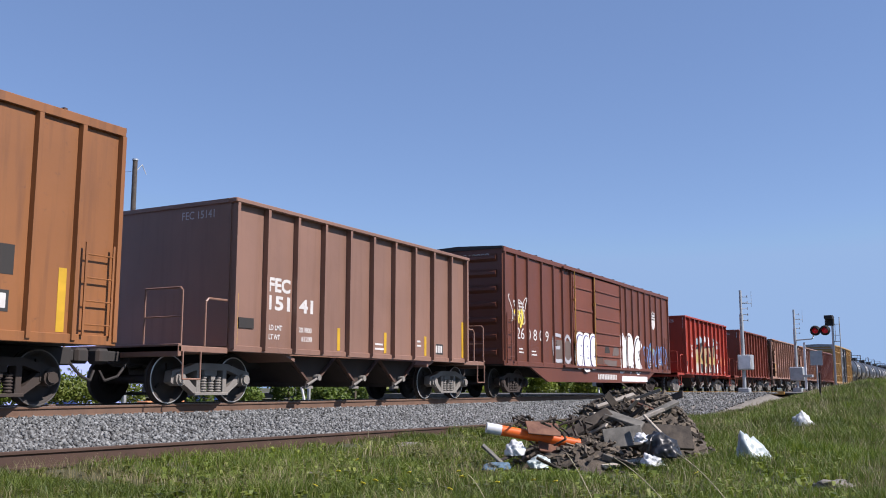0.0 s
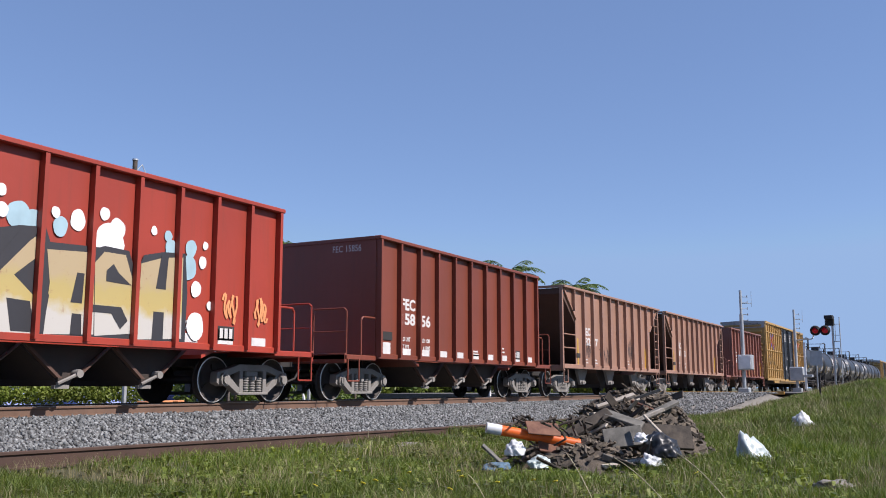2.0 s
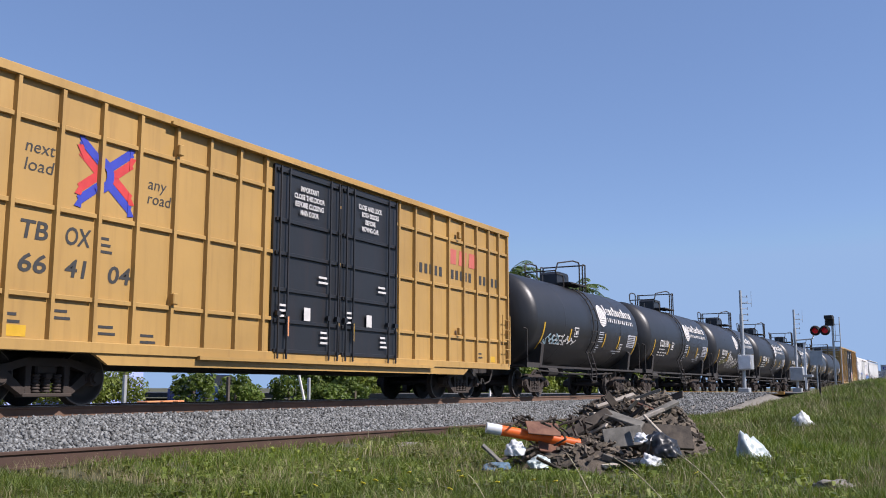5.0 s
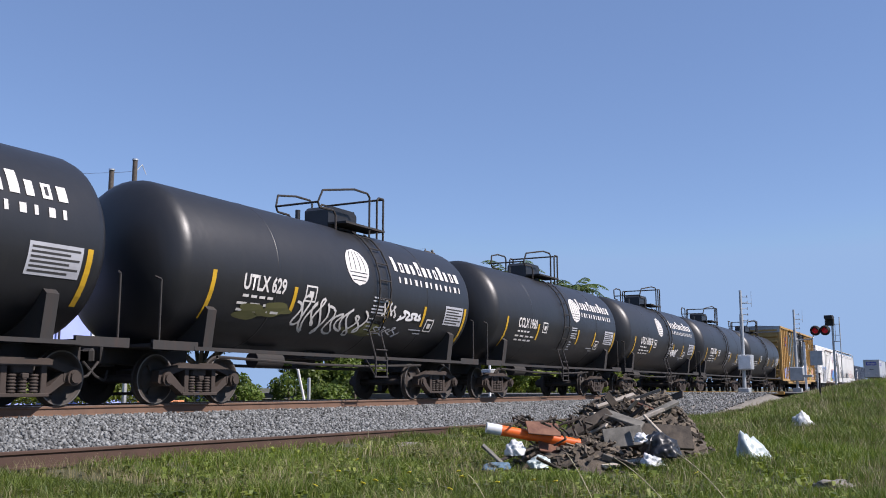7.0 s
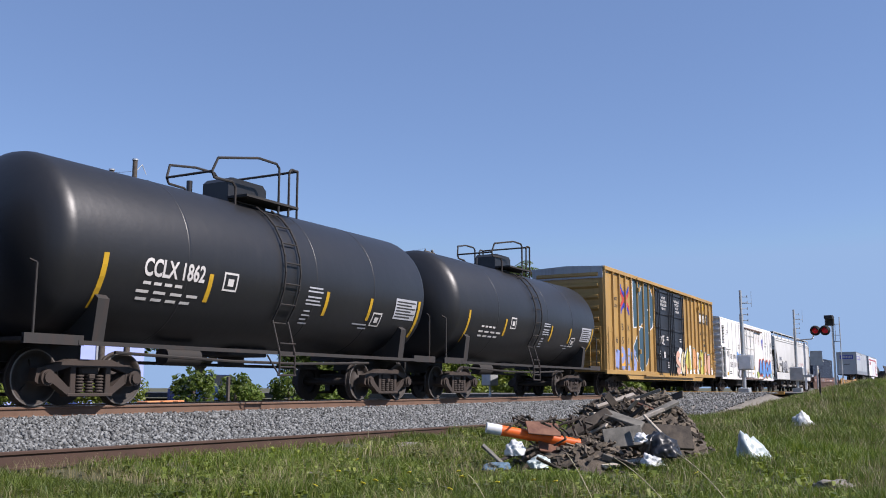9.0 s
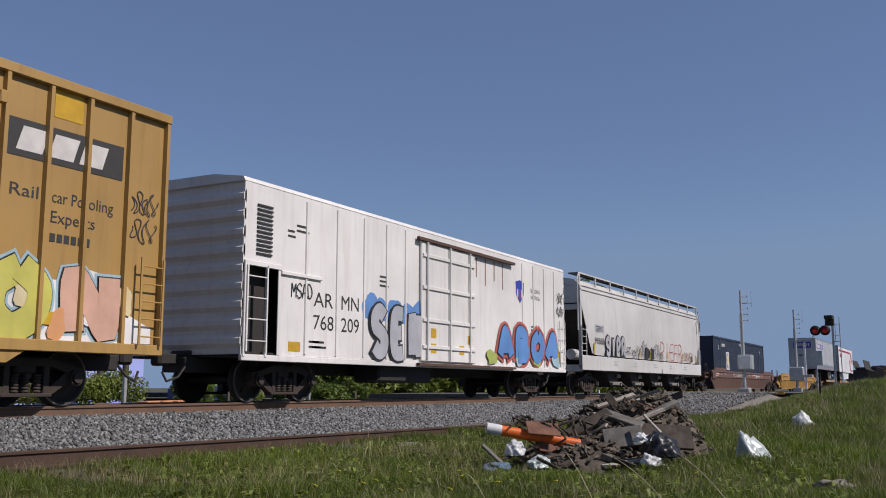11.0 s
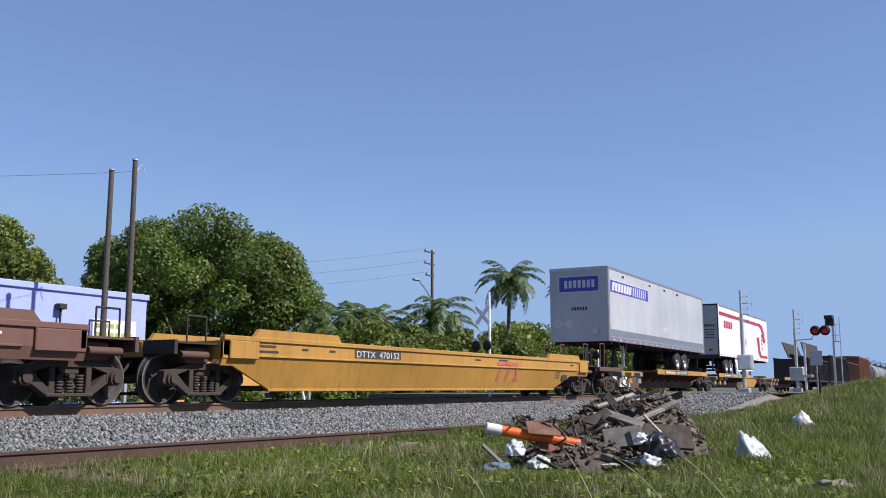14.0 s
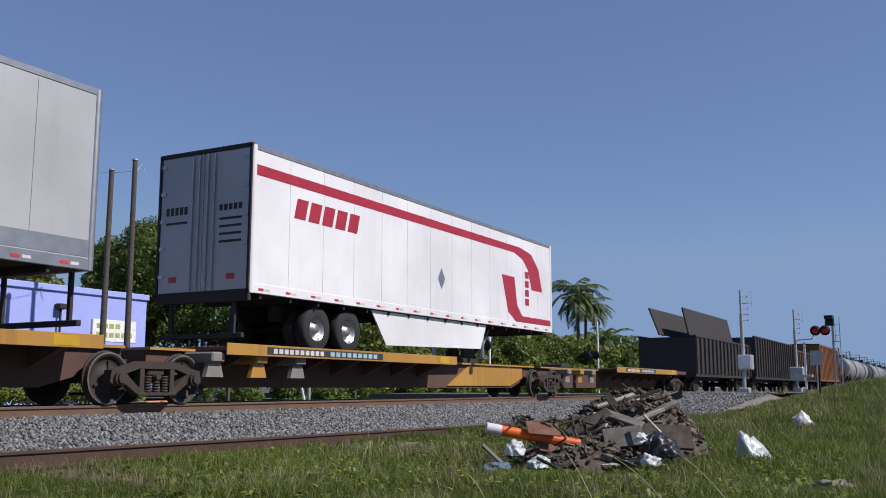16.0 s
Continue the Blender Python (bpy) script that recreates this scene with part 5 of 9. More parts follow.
for x in (-6.55, -5.4, -4.3, -3.3, -2.4, 4.9, 5.8, 6.7, 7.6):
    v_rib(ob, x, W, ZB + 0.05, ZT - 0.1, pm, 0.07, 0.03)
part("frame_post", Geo().box(-8.56, -8.5, -W - 0.05, -W - 0.002, 0.9, 2.8, 0.008).box(-7.9, -7.84, -W - 0.05, -W - 0.002, 0.9, 2.75, 0.008).box(-7.5, -7.42, -W - 0.03, -W - 0.002, 0.95, 2.72, 0.006).box(-8.5, -7.4, -W - 0.05, -W - 0.002, 2.7, 2.8, 0.008), pm, ob)
ladder(ob, -8.5, -W - 0.07, 1.0, 2.7, 0.6, pm, 4)
for i in range(12):
    part("vent_slat", Geo().box(-8.2, -7.72, -W - 0.03, -W - 0.002, 2.95 + 0.09 * i, 2.99 + 0.09 * i), M["dark_car"], ob)
part("notch_shelf", Geo().box(-7.4, -6.0, -W - 0.05, -W - 0.002, 2.62, 2.7, 0.01), pm, ob)
d = part("plug_door", Geo().box(-1.7, 1.38, -W - 0.08, -W - 0.002, 0.98, 4.1, 0.015), pm, ob, "white plug door with lock bars")
for x in (-1.45, -0.2, 1.0):
    part("lock_bar", Geo().cyl((x, -W - 0.13, 1.0), (x, -W - 0.13, 4.1), 0.03, 6), pm, d)
for z in (1.35, 2.05, 2.9, 3.75):
    part("door_rib", Geo().box(-1.65, 1.33, -W - 0.12, -W - 0.08, z - 0.05, z + 0.05, 0.01), pm, d)
for x, z in ((-1.2, 1.2), (0.4, 1.2), (-1.2, 1.6), (0.9, 1.5)):
    part("yellow_label", Geo().box(x, x + 0.28, -W - 0.086, -W - 0.082, z, z + 0.25), M["reflector"], d)
part("door_track", Geo().box(-1.9, 4.1, -W - 0.14, -W - 0.05, 4.12, 4.2), M["rusty"], ob, "rusty sliding track")
part("door_track", Geo().box(-1.9, 4.1, -W - 0.14, -W - 0.05, 0.86, 0.93), M["rusty"], ob, "rusty sliding track")
for k in range(4):
    part("rust_streak", Geo().box(1.6 + 0.6 * k, 1.66 + 0.6 * k, -W - 0.006, -W - 0.002, 3.5 - 0.2 * (k % 2), 4.1), M["hop_tan"], ob)
for tx, x, z, w in (("AR", -6.25, 2.05, 0.72), ("MN", -5.2, 2.05, 0.7), ("768", -6.25, 1.55, 0.75), ("209", -5.2, 1.55, 0.72)):
    letters("car_number", tx, 0.32, x, z, y - 0.004, M["dark_ink"], ob, w)
stencils(ob, y - 0.004, [(-6.3, 1.3, 0.6, 0.2), (-6.9, 3.75, 0.5, 0.2), (-7.2, 3.6, 0.3, 0.2), (5.6, 2.3, 0.6, 0.2), (-3.6, 3.0, 0.4, 0.3)], M["dark_ink"])
letters("slogan", "BUILDING", 0.13, 5.6, 3.4, y - 0.004, M["dark_ink"], ob, 0.75)
letters("slogan", "AMERICA", 0.13, 5.6, 3.18, y - 0.004, M["dark_ink"], ob, 0.75)
decal("emblem_border", [(4.4, 3.65), (4.72, 3.72), (5.05, 3.65), (5.02, 3.25), (4.72, 2.98), (4.43, 3.25)], y - 0.006, M["blue_ink"], ob)
for k in range(3):
    decal("emblem_stripe", rect(4.5 + 0.16 * k, 4.58 + 0.16 * k, 3.08 + (0.06 if k != 1 else 0), 3.42), y - 0.010, M["chalk" if k != 1 else "red_ink"], ob)
for k in range(5):
    decal("graffiti_halo", blob_pts(-4.0 + 0.56 * k, 2.2 - 0.06 * (k % 2), 0.38, 0.28, np.random.RandomState(310 + k), 20, 0.3, 0.9), y - 0.004 - 0.001 * k, M["spray_blue"], ob)
graffiti(ob, "SEN", -4.1, -1.5, 0.98, 2.32, y - 0.034, [M["spray_grey"]], M["spray_black"], 0.36, 31, None, 0.10)
graffiti(ob, "ABOA", 2.9, 7.9, 1.05, 2.2, y - 0.034, [M["spray_blue"]], M["spray_black"], 0.38, 32, M["spray_rose"], 0.09)
for k, cx in enumerate((2.55, 4.6, 6.0, 7.6)):
    decal("graffiti_fill", blob_pts(cx, 1.2, 0.34, 0.2, np.random.RandomState(330 + k), 22, 0.3, 0.8), y - 0.05, M["spray_sky" if k % 2 else "spray_green"], ob)
for k in range(2):
    scrawl(ob, 7.85, 8.4, 3.2 - 0.46 * k, 3.6 - 0.46 * k, y - 0.004, M["spray_black"], 80 + k, 0.028)
graffiti(ob, "MSAD", -7.05, -6.3, 2.2, 2.5, y - 0.004, None, M["spray_black"], 0.01, 84, None, 0.018)
stencils(ob, y - 0.004, [(-6.4, 1.3, 0.5, 0.2)], M["dark_ink"])
ladder(ob, h - 0.6, -W - 0.07, 1.0, 2.6, 0.45, pm, 4)
part("reflector", Geo().box(-7.1, -6.7, y - 0.006, y - 0.002, 1.05, 1.25), M["reflector"], ob)
part("reflector", Geo().box(7.6, 8.1, y - 0.04, y - 0.036, 1.2, 1.5), M["reflector"], ob)
ends(ob, h + 0.05)


# ---- pale covered hopper ----
ob = wagon("covered_hopper", "pale grey covered hopper car with scrawled graffiti", 264.76, 282.94)
h = 9.09


def hop_w(z):
    return 1.56 - 0.10 * ((z - 2.7) / 1.5) ** 2


st = [(-9.05, 3.45), (-8.9, 3.2), (-8.55, 2.55), (-8.15, 1.95), (-7.8, 1.6)] + [(-7.8 + 0.53 * i, 1.55) for i in range(1, 31)] + [(8.35, 1.7), (8.65, 2.2), (8.9, 2.7), (9.05, 3.0)]
g = Geo()
rows = 10
for sg in (-1, 1):
    vs = []
    for x, zl in st:
        for k in range(rows):
            z = zl + (4.1 - zl) * k / (rows - 1)
            vs.append((x, sg * hop_w(z), z))
    g.add(vs, [(i * rows + k, (i + 1) * rows + k, (i + 1) * rows + k + 1, i * rows + k + 1) for i in range(len(st) - 1) for k in range(rows - 1)], True)
part("body", g, M["grey_hop"], ob)
part("roof", Geo().prism([(-1.47, 4.1), (-1.47, 4.16), (-1.3, 4.34), (-0.6, 4.47), (0.6, 4.47), (1.3, 4.34), (1.47, 4.16), (1.47, 4.1)], "x", -9.05, 9.05), M["grey_hop"], ob)
part("eave_rib", Geo().box(-9.05, 9.05, -1.53, -1.49, 3.94, 3.99, 0.01), M["grey_hop"], ob)
part("eave_rib", Geo().box(-9.05, 9.05, -1.51, -1.47, 4.1, 4.15, 0.01), M["grey_hop"], ob)
for x, z0, z1 in ((-9.05, 3.4, 1.6), (9.05, 3.0, 1.6)):
    s = 1 if x > 0 else -1
    # left slope is near black, right slope pale grey like the body
    part("end_slope", Geo().prism([(x, z0), (x, z0 + 0.05), (x - s * 2.2, 1.2), (x - s * 2.3, 1.1)], "y", -1.45, 1.45), M["dark_car" if s < 0 else "grey_hop"], ob)
    part("end_sheet", Geo().box(min(x, x - s * 0.04), max(x, x - s * 0.04), -1.46, 1.46, z0 - 0.2, 4.12), M["grey_hop"], ob)
    part("end_frame", Geo().box(min(x, x - s * 0.14), max(x, x - s * 0.14), -1.53, -1.43, 1.0, 4.1, 0.01).box(min(x, x - s * 0.14), max(x, x - s * 0.14), 1.43, 1.53, 1.0, 4.1, 0.01).box(min(x, x - s * 0.2), max(x, x - s * 0.2), -1.5, 1.5, 0.9, 1.15, 0.01), M["grey_hop"], ob)
    ladder(ob, x - (0.55 if s > 0 else 0.0), -1.56, 1.0, 4.0 if s > 0 else 2.6, 0.5, M["grey_hop"], 6)
    part("air_tank", Geo().cyl((x - s * 1.0, -1.0, 1.55), (x - s * 0.3, -1.0, 1.55), 0.2, 14), M["grey_hop"], ob)
    bogie(ob, s * 7.2, "bogie_dark")
part("side_sill", Geo().box(-9.05, 9.05, -1.58, -1.48, 0.95, 1.5, 0.015), M["grey_hop"], ob)
part("side_sill", Geo().box(-9.05, 9.05, 1.48, 1.58, 0.95, 1.5, 0.015), M["grey_hop"], ob)
part("centre_sill", Geo().box(-9.2, 9.2, -0.3, 0.3, 0.72, 1.0, 0.02), M["dark"], ob)
for i in range(4):
    c = -4.5 + 3.0 * i
    b = part("outlet_bay", Geo().prism([(c - 1.4, 1.5), (c + 1.4, 1.5), (c + 0.4, 0.45), (c + 0.4, 0.34), (c - 0.4, 0.34), (c - 0.4, 0.45)], "y", -1.2, 1.2), M["dark"], ob, "dark hopper outlet")
    part("outlet_gate", Geo().box(c - 0.45, c + 0.45, -1.35, -1.2, 0.4, 0.52, 0.02).cyl((c + 0.5, -1.4, 0.46), (c + 0.5, -1.2, 0.46), 0.09, 8).box(c + 0.3, c + 0.7, -1.3, -1.22, 0.7, 0.85, 0.01), M["bogie"], b)
# running board on the roof
part("running_board", Geo().box(-9.0, 9.0, -1.45, -1.05, 4.56, 4.6).box(-9.0, 9.0, 1.05, 1.45, 4.56, 4.6), M["dark"], ob)
for i in range(11):
    x = -8.9 + 1.78 * i
    part("board_post", Geo().box(x - 0.04, x + 0.04, -1.47, -1.43, 4.16, 4.57), M["grey_hop"], ob)
part("board_edge", Geo().box(-9.0, 9.0, -1.48, -1.45, 4.56, 4.61), M["grey_hop"], ob)
part("roof_hatch", Geo().box(-8, 8, -0.35, 0.35, 4.47, 4.55, 0.02), M["grey_hop"], ob)
for s in (-1, 1):
    part("end_rail", Geo().tube([(s * 9.0, -1.46, 4.58), (s * 9.25, -1.5, 4.3), (s * 9.25, -1.5, 2.4)], 0.025), M["grey_hop"], ob)
yq = -1.556
decal("number_panel", rect(-7.6, -6.55, 2.42, 2.72), yq - 0.006, M["spray_grey"], ob)
letters("road_letters", "GBRX", 0.22, -7.5, 2.46, yq - 0.0135, M["dark_ink"], ob, 0.8)
letters("car_number", "99888", 0.24, -7.62, 1.98, yq, M["dark_ink"], ob, 1.1)
graffiti(ob, "SIPR", -6.45, -3.85, 1.5, 2.35, yq - 0.002, [M["spray_grey"]], M["spray_black"], 0.2, 41, None, 0.12)
graffiti(ob, "AZ", -3.75, -3.15, 1.7, 2.0, yq - 0.002, None, M["spray_black"], 0.01, 42, None, 0.02)
for k in range(7):
    scrawl(ob, -3.0 + 0.7 * k, -2.3 + 0.7 * k, 1.55, 1.95 + 0.2 * (k % 3), yq, M["spray_black"], 90 + k, 0.025)
graffiti(ob, "PIEER", 1.4, 5.3, 1.58, 2.4, yq - 0.002, None, M["spray_rose"], 0.01, 100, None, 0.03)
for k in range(3):
    scrawl(ob, 5.4 + 0.6 * k, 6.2 + 0.6 * k, 1.6, 2.1, yq - 0.004, M["hop_tan"], 110 + k, 0.03)
for cx in (-0.75, 0.05):
    decal("black_patch", blob_pts(cx, 1.82, 0.35, 0.24, np.random.RandomState(int(cx * 10) + 20)), yq - 0.004, M["spray_black"], ob)
for x in (-7.75, -1.9, 0.0 - 0.35, 2.6, 5.3, 8.1):
    part("reflector", Geo().box(x, x + 0.1, yq - 0.012, yq - 0.008, 1.58, 2.0), M["reflector"], ob)
stencils(ob, -1.584, [(-5.5, 1.35, 0.6, 0.2), (-2.8, 1.35, 0.5, 0.2), (0.2, 1.35, 0.6, 0.2), (2.8, 1.35, 0.5, 0.2), (5.5, 1.35, 0.6, 0.2)], M["spray_grey"])
decal("data_panel", rect(7.1, 7.4, 1.62, 1.9), yq, M["dark_ink"], ob)
ends(ob, h + 0.1)


# ---- tank cars ----
RT, ZTK = 1.6, 2.66


def wrap(me, at):
    """Bend flat lettering round the tank's side."""
    for p in me.vertices:
        q = at @ p.co
        dz = max(-1.4, min(1.4, (q.z - ZTK)))
        a = dz / RT
        p.co = (q.x, -(RT + 0.012 - q.y * 0.0) * math.cos(a) + q.y, ZTK + RT * math.sin(a))
    return me


def on_tank(ob):
    wrap(ob.data, ob.matrix_basis.copy())
    ob.matrix_basis = Matrix()
    return ob


def tank_rect(name, x0, x1, z0, z1, mat, parent, off=0.0, n=5, fn=None, label=""):
    """A patch on the tank's side in strips that follow the curve; fn(z) gives its ends in place of x0, x1."""
    g = Geo()
    vs = []
    for i in range(n + 1):
        z = z0 + (z1 - z0) * i / n
        a, b = fn(z) if fn else (x0, x1)
        an = (z - ZTK) / RT
        for x in (a, b):
            vs.append((x, -(RT + 0.006 + off) * math.cos(an), ZTK + (RT + 0.006 + off) * math.sin(an)))
    g.add(vs, [(2 * i, 2 * i + 1, 2 * i + 3, 2 * i + 2) for i in range(n)])
    return part(name, g, mat, parent, label)


def tank_car(c, label, mark="", brand=True, mat="tank", scrawls=0, spot=(1.03, 1.52, 5.02), lad=-0.2):
    h = 6.1
    ob = wagon("tank_car", label, c - h, c + h)
    tm = M[mat]
    prof = [(-h + 0.62 * (1 - math.cos(math.pi / 2 * i / 8)), RT * math.sin(math.pi / 2 * i / 8)) for i in range(9)]
    prof += [(-x, r) for x, r in prof[::-1]]
    part("tank_shell", Geo().lathe(prof, "x", (0, 0, ZTK), 48), tm, ob)
    for x in (-3.0, 0.9, 3.2):
        part("weld_band", Geo().lathe([(x - 0.03, RT + 0.001), (x - 0.02, RT + 0.006), (x + 0.02, RT + 0.006), (x + 0.03, RT + 0.001)], "x", (0, 0, ZTK), 48), tm, ob)
    # valve housing, platform and safety rails on top
    hx = lad + 0.25
    part("valve_housing", Geo().prism([(hx - 0.62, ZTK + RT - 0.08), (hx + 0.62, ZTK + RT - 0.08), (hx + 0.62, ZTK + RT + 0.40), (hx + 0.5, ZTK + RT + 0.5), (hx - 0.5, ZTK + RT + 0.5), (hx - 0.62, ZTK + RT + 0.40)], "y", -0.36, 0.36), tm, ob)
    part("valve", Geo().cyl((hx - 1.5, -0.1, ZTK + RT - 0.05), (hx - 1.5, -0.1, ZTK + RT + 0.25), 0.06, 8), tm, ob)
    part("top_platform", Geo().box(hx - 0.7, hx + 1.05, -0.95, -0.4, ZTK + RT + 0.0, ZTK + RT + 0.05).box(hx - 0.7, hx + 1.05, 0.4, 0.95, ZTK + RT + 0.0, ZTK + RT + 0.05), M["dark"], ob)
    zt = ZTK + RT
    for sy in (-0.9, 0.9):
        g = Geo().tube([(hx - 0.75, sy * 0.75, zt - 0.25), (hx - 0.75, sy * 0.75, zt + 0.2), (hx - 0.85, sy * 0.75, zt + 0.3), (hx - 1.35, sy * 0.7, zt + 0.3), (hx - 1.42, sy * 0.7, zt + 0.42), (hx - 1.3, sy * 0.75, zt + 0.72), (hx - 0.3, sy, zt + 0.9), (hx + 0.3, sy, zt + 0.9), (hx + 0.4, sy, zt + 0.82), (hx + 0.4, sy, zt - 0.2)], 0.028)
        part("safety_rail", g, M["dark"], ob)
        g = Geo().tube([(hx + 0.75, sy, zt - 0.2), (hx + 0.75, sy, zt + 0.8), (hx + 0.83, sy, zt + 0.88), (hx + 1.05, sy, zt + 0.88), (hx + 1.05, sy, zt - 0.2)], 0.028)
        part("safety_rail", g, M["dark"], ob)
    part("safety_rail", Geo().tube([(hx + 1.05, -0.9, zt + 0.88), (hx + 1.05, 0.9, zt + 0.88)], 0.028), M["dark"], ob)
    part("safety_rail", Geo().tube([(hx - 1.42, -0.63, zt + 0.42), (hx - 1.42, 0.63, zt + 0.42)], 0.026), M["dark"], ob)
    # ladder that follows the tank's side
    g = Geo()
    for x in (lad, lad + 0.5):
        pts = [(x, -(RT + 0.07) * math.cos(a), ZTK + (RT + 0.07) * math.sin(a)) for a in [radians(60 - 12 * k) for k in range(9)]] + [(x, -1.56, 1.0), (x, -1.56, 0.55)]
        g.tube(pts, 0.022)
    for k in range(7):
        a = radians(52 - 15 * k)
        g.cyl((lad, -(RT + 0.07) * math.cos(a), ZTK + (RT + 0.07) * math.sin(a)), (lad + 0.5, -(RT + 0.07) * math.cos(a), ZTK + (RT + 0.07) * math.sin(a)), 0.016, 6)
    g.tube([(lad - 0.05, -1.56, 0.55), (lad + 0.55, -1.56, 0.55)], 0.02).tube([(lad - 0.35, -1.52, 0.95), (lad, -1.56, 0.55)], 0.018)
    for z in (0.72, 0.95, 1.2):
        g.cyl((lad, -1.56, z), (lad + 0.5, -1.56, z), 0.016, 6)
    part("ladder", g, M["dark"], ob)
    # running gear
    for s in (-1, 1):
        part("cradle", Geo().prism([(-1.35, 1.0), (1.35, 1.0), (1.45, 1.75), (1.2, 1.95), (0.6, 1.42), (-0.6, 1.42), (-1.2, 1.95), (-1.45, 1.75)], "x", s * 4.78 - 0.12, s * 4.78 + 0.12), M["dark"], ob)
        a, b = sorted((s * 4.2, s * 6.35))
        part("stub_sill", Geo().box(a, b, -0.3, 0.3, 0.72, 1.1, 0.02), M["dark"], ob)
        a, b = sorted((s * 5.2, s * 6.3))
        part("end_platform", Geo().box(a, b, -1.5, 1.5, 1.0, 1.06).box(a, b, -1.52, -1.46, 0.96, 1.12), M["dark"], ob)
        part("end_rail", Geo().tube([(s * 6.1, -1.45, 1.06), (s * 6.1, -1.45, 2.2), (s * 6.15, -1.35, 2.25)], 0.022), M["dark"], ob)
        bogie(ob, s * 4.64, "bogie_dark")
    part("side_rail", Geo().box(-5.3, 5.3, -1.53, -1.47, 0.97, 1.04), M["dark"], ob)
    part("brake_pipe", Geo().tube([(-4.0, -0.9, 0.9), (-1.0, -0.95, 0.82), (1.2, -0.95, 0.82), (4.0, -0.9, 0.9)], 0.03).tube([(-3.6, 0.4, 0.78), (3.6, 0.4, 0.78)], 0.035).cyl((-2.6, -0.6, 0.88), (-1.7, -0.6, 0.88), 0.17, 14), M["dark"], ob)
    part("bottom_outlet", Geo().cyl((0, 0, ZTK - RT + 0.05), (0, 0, 0.75), 0.28, 12).box(-0.6, 0.6, -0.5, 0.5, 0.95, 1.15, 0.03), M["dark"], ob)
    ends(ob, 6.3)
    # markings
    for x in (-4.95, -2.45, 1.28, 3.05, 5.28):
        z0, z1 = (1.5, 2.5) if abs(x) > 4.5 else (1.85, 2.4)
        tank_rect("reflector", x, x + 0.11, z0, z1, M["reflector"], ob, 0.003)
    if mark:
        on_tank(letters("car_number", mark, 0.3, -4.05, 2.22, 0, M["chalk"], ob, 0.165 * len(mark), bold=0.012))
    for x, z, w in ((-4.0, 2.06, 1.0), (-4.1, 1.9, 1.6), (-4.05, 1.76, 1.4)):
        for k in range(4):
            tank_rect("small_print", x + w * k / 4, x + w * (k + 0.7) / 4, z, z + 0.055, M["chalk" if mat == "tank" else "dark_ink"], ob, 0.003, 2)
    for x, z, w in ((0.62, 2.42, 0.5), (0.6, 2.34, 0.55), (0.62, 2.22, 0.5), (0.58, 2.14, 0.5), (0.6, 2.06, 0.55), (0.62, 1.9, 0.22), (0.6, 1.8, 0.28), (0.6, 1.7, 0.22), (0.62, 1.6, 0.3), (2.6, 1.72, 0.6), (2.9, 1.62, 0.35)):
        tank_rect("small_print", x, x + w, z, z + 0.035, M["spray_grey" if mat == "tank" else "dark_ink"], ob, 0.003, 2)
    for x, z in ((-2.05, 2.12), (3.3, 1.72)):
        tank_rect("data_panel", x, x + 0.4, z, z + 0.36, M["chalk"], ob, 0.002)
        tank_rect("data_panel_field", x + 0.04, x + 0.36, z + 0.04, z + 0.32, tm, ob, 0.005)
        tank_rect("small_print", x + 0.12, x + 0.28, z + 0.1, z + 0.24, M["chalk"], ob, 0.008, 2)
    tank_rect("label_panel", 4.2, 5.2, 1.98, 2.5, M["spray_grey"] if mat == "tank" else M["dark_ink"], ob, 0.001)
    for k in range(6):
        tank_rect("small_print", 4.25, 4.25 + 0.9 * (0.8 + 0.2 * (k % 2)), 2.03 + 0.075 * k, 2.065 + 0.075 * k, M["dark_ink" if mat == "tank" else "chalk"], ob, 0.004, 2)
    if brand:
        bx, w0, w1 = spot
        def disc(z):
            q = 0.46 * math.sqrt(max(0, 1 - ((z - 3.12) / 0.46) ** 2))
            return bx - q, bx + q
        tank_rect("emblem_disc", 0, 0, 2.66, 3.58, M["chalk"], ob, 0.003, 14, disc, "white round emblem")
        for k in range(4):
            def seam(z, k=k):
                q = (k - 1.5) * 0.2 * math.sqrt(max(0, 1 - ((z - 3.05) / 0.55) ** 2))
                return bx + q - 0.012, bx + q + 0.012
            tank_rect("emblem_line", 0, 0, 3.02, 3.5, tm, ob, 0.006, 6, seam)
        for k in range(3):
            tank_rect("emblem_line", bx - 0.36 + 0.05 * k, bx + 0.36 - 0.05 * k, 2.95 - 0.09 * k, 2.97 - 0.09 * k, tm, ob, 0.006, 2)
        p = (w1 - w0) / 12
        for k in range(12):
            x = w0 + p * k
            tall = k in (0, 4, 8)
            tank_rect("emblem_bar", x, x + p * (0.62 if k % 3 else 0.5), 3.2, 3.2 + (0.42 if tall else 0.28), M["chalk"], ob, 0.003)
            if k % 3 == 1:
                tank_rect("emblem_bar", x + p * 0.2, x + p * 0.42, 3.26, 3.42, tm, ob, 0.006, 2)
        for k in range(13):
            x = w0 + 0.12 + (w1 - w0 - 0.1) * k / 13
            tank_rect("emblem_bar", x, x + 0.07 + 0.05 * (k % 2), 2.9, 3.06, M["chalk"], ob, 0.003, 2)
    if scrawls:
        for k in range(scrawls):
            sc = scrawl(ob, -4.6 + 1.5 * k, -3.4 + 1.5 * k, 1.75, 2.15, 0, M["chalk" if k % 2 else "spray_sky"], 120 + k, 0.05)
            on_tank(sc)
    return ob


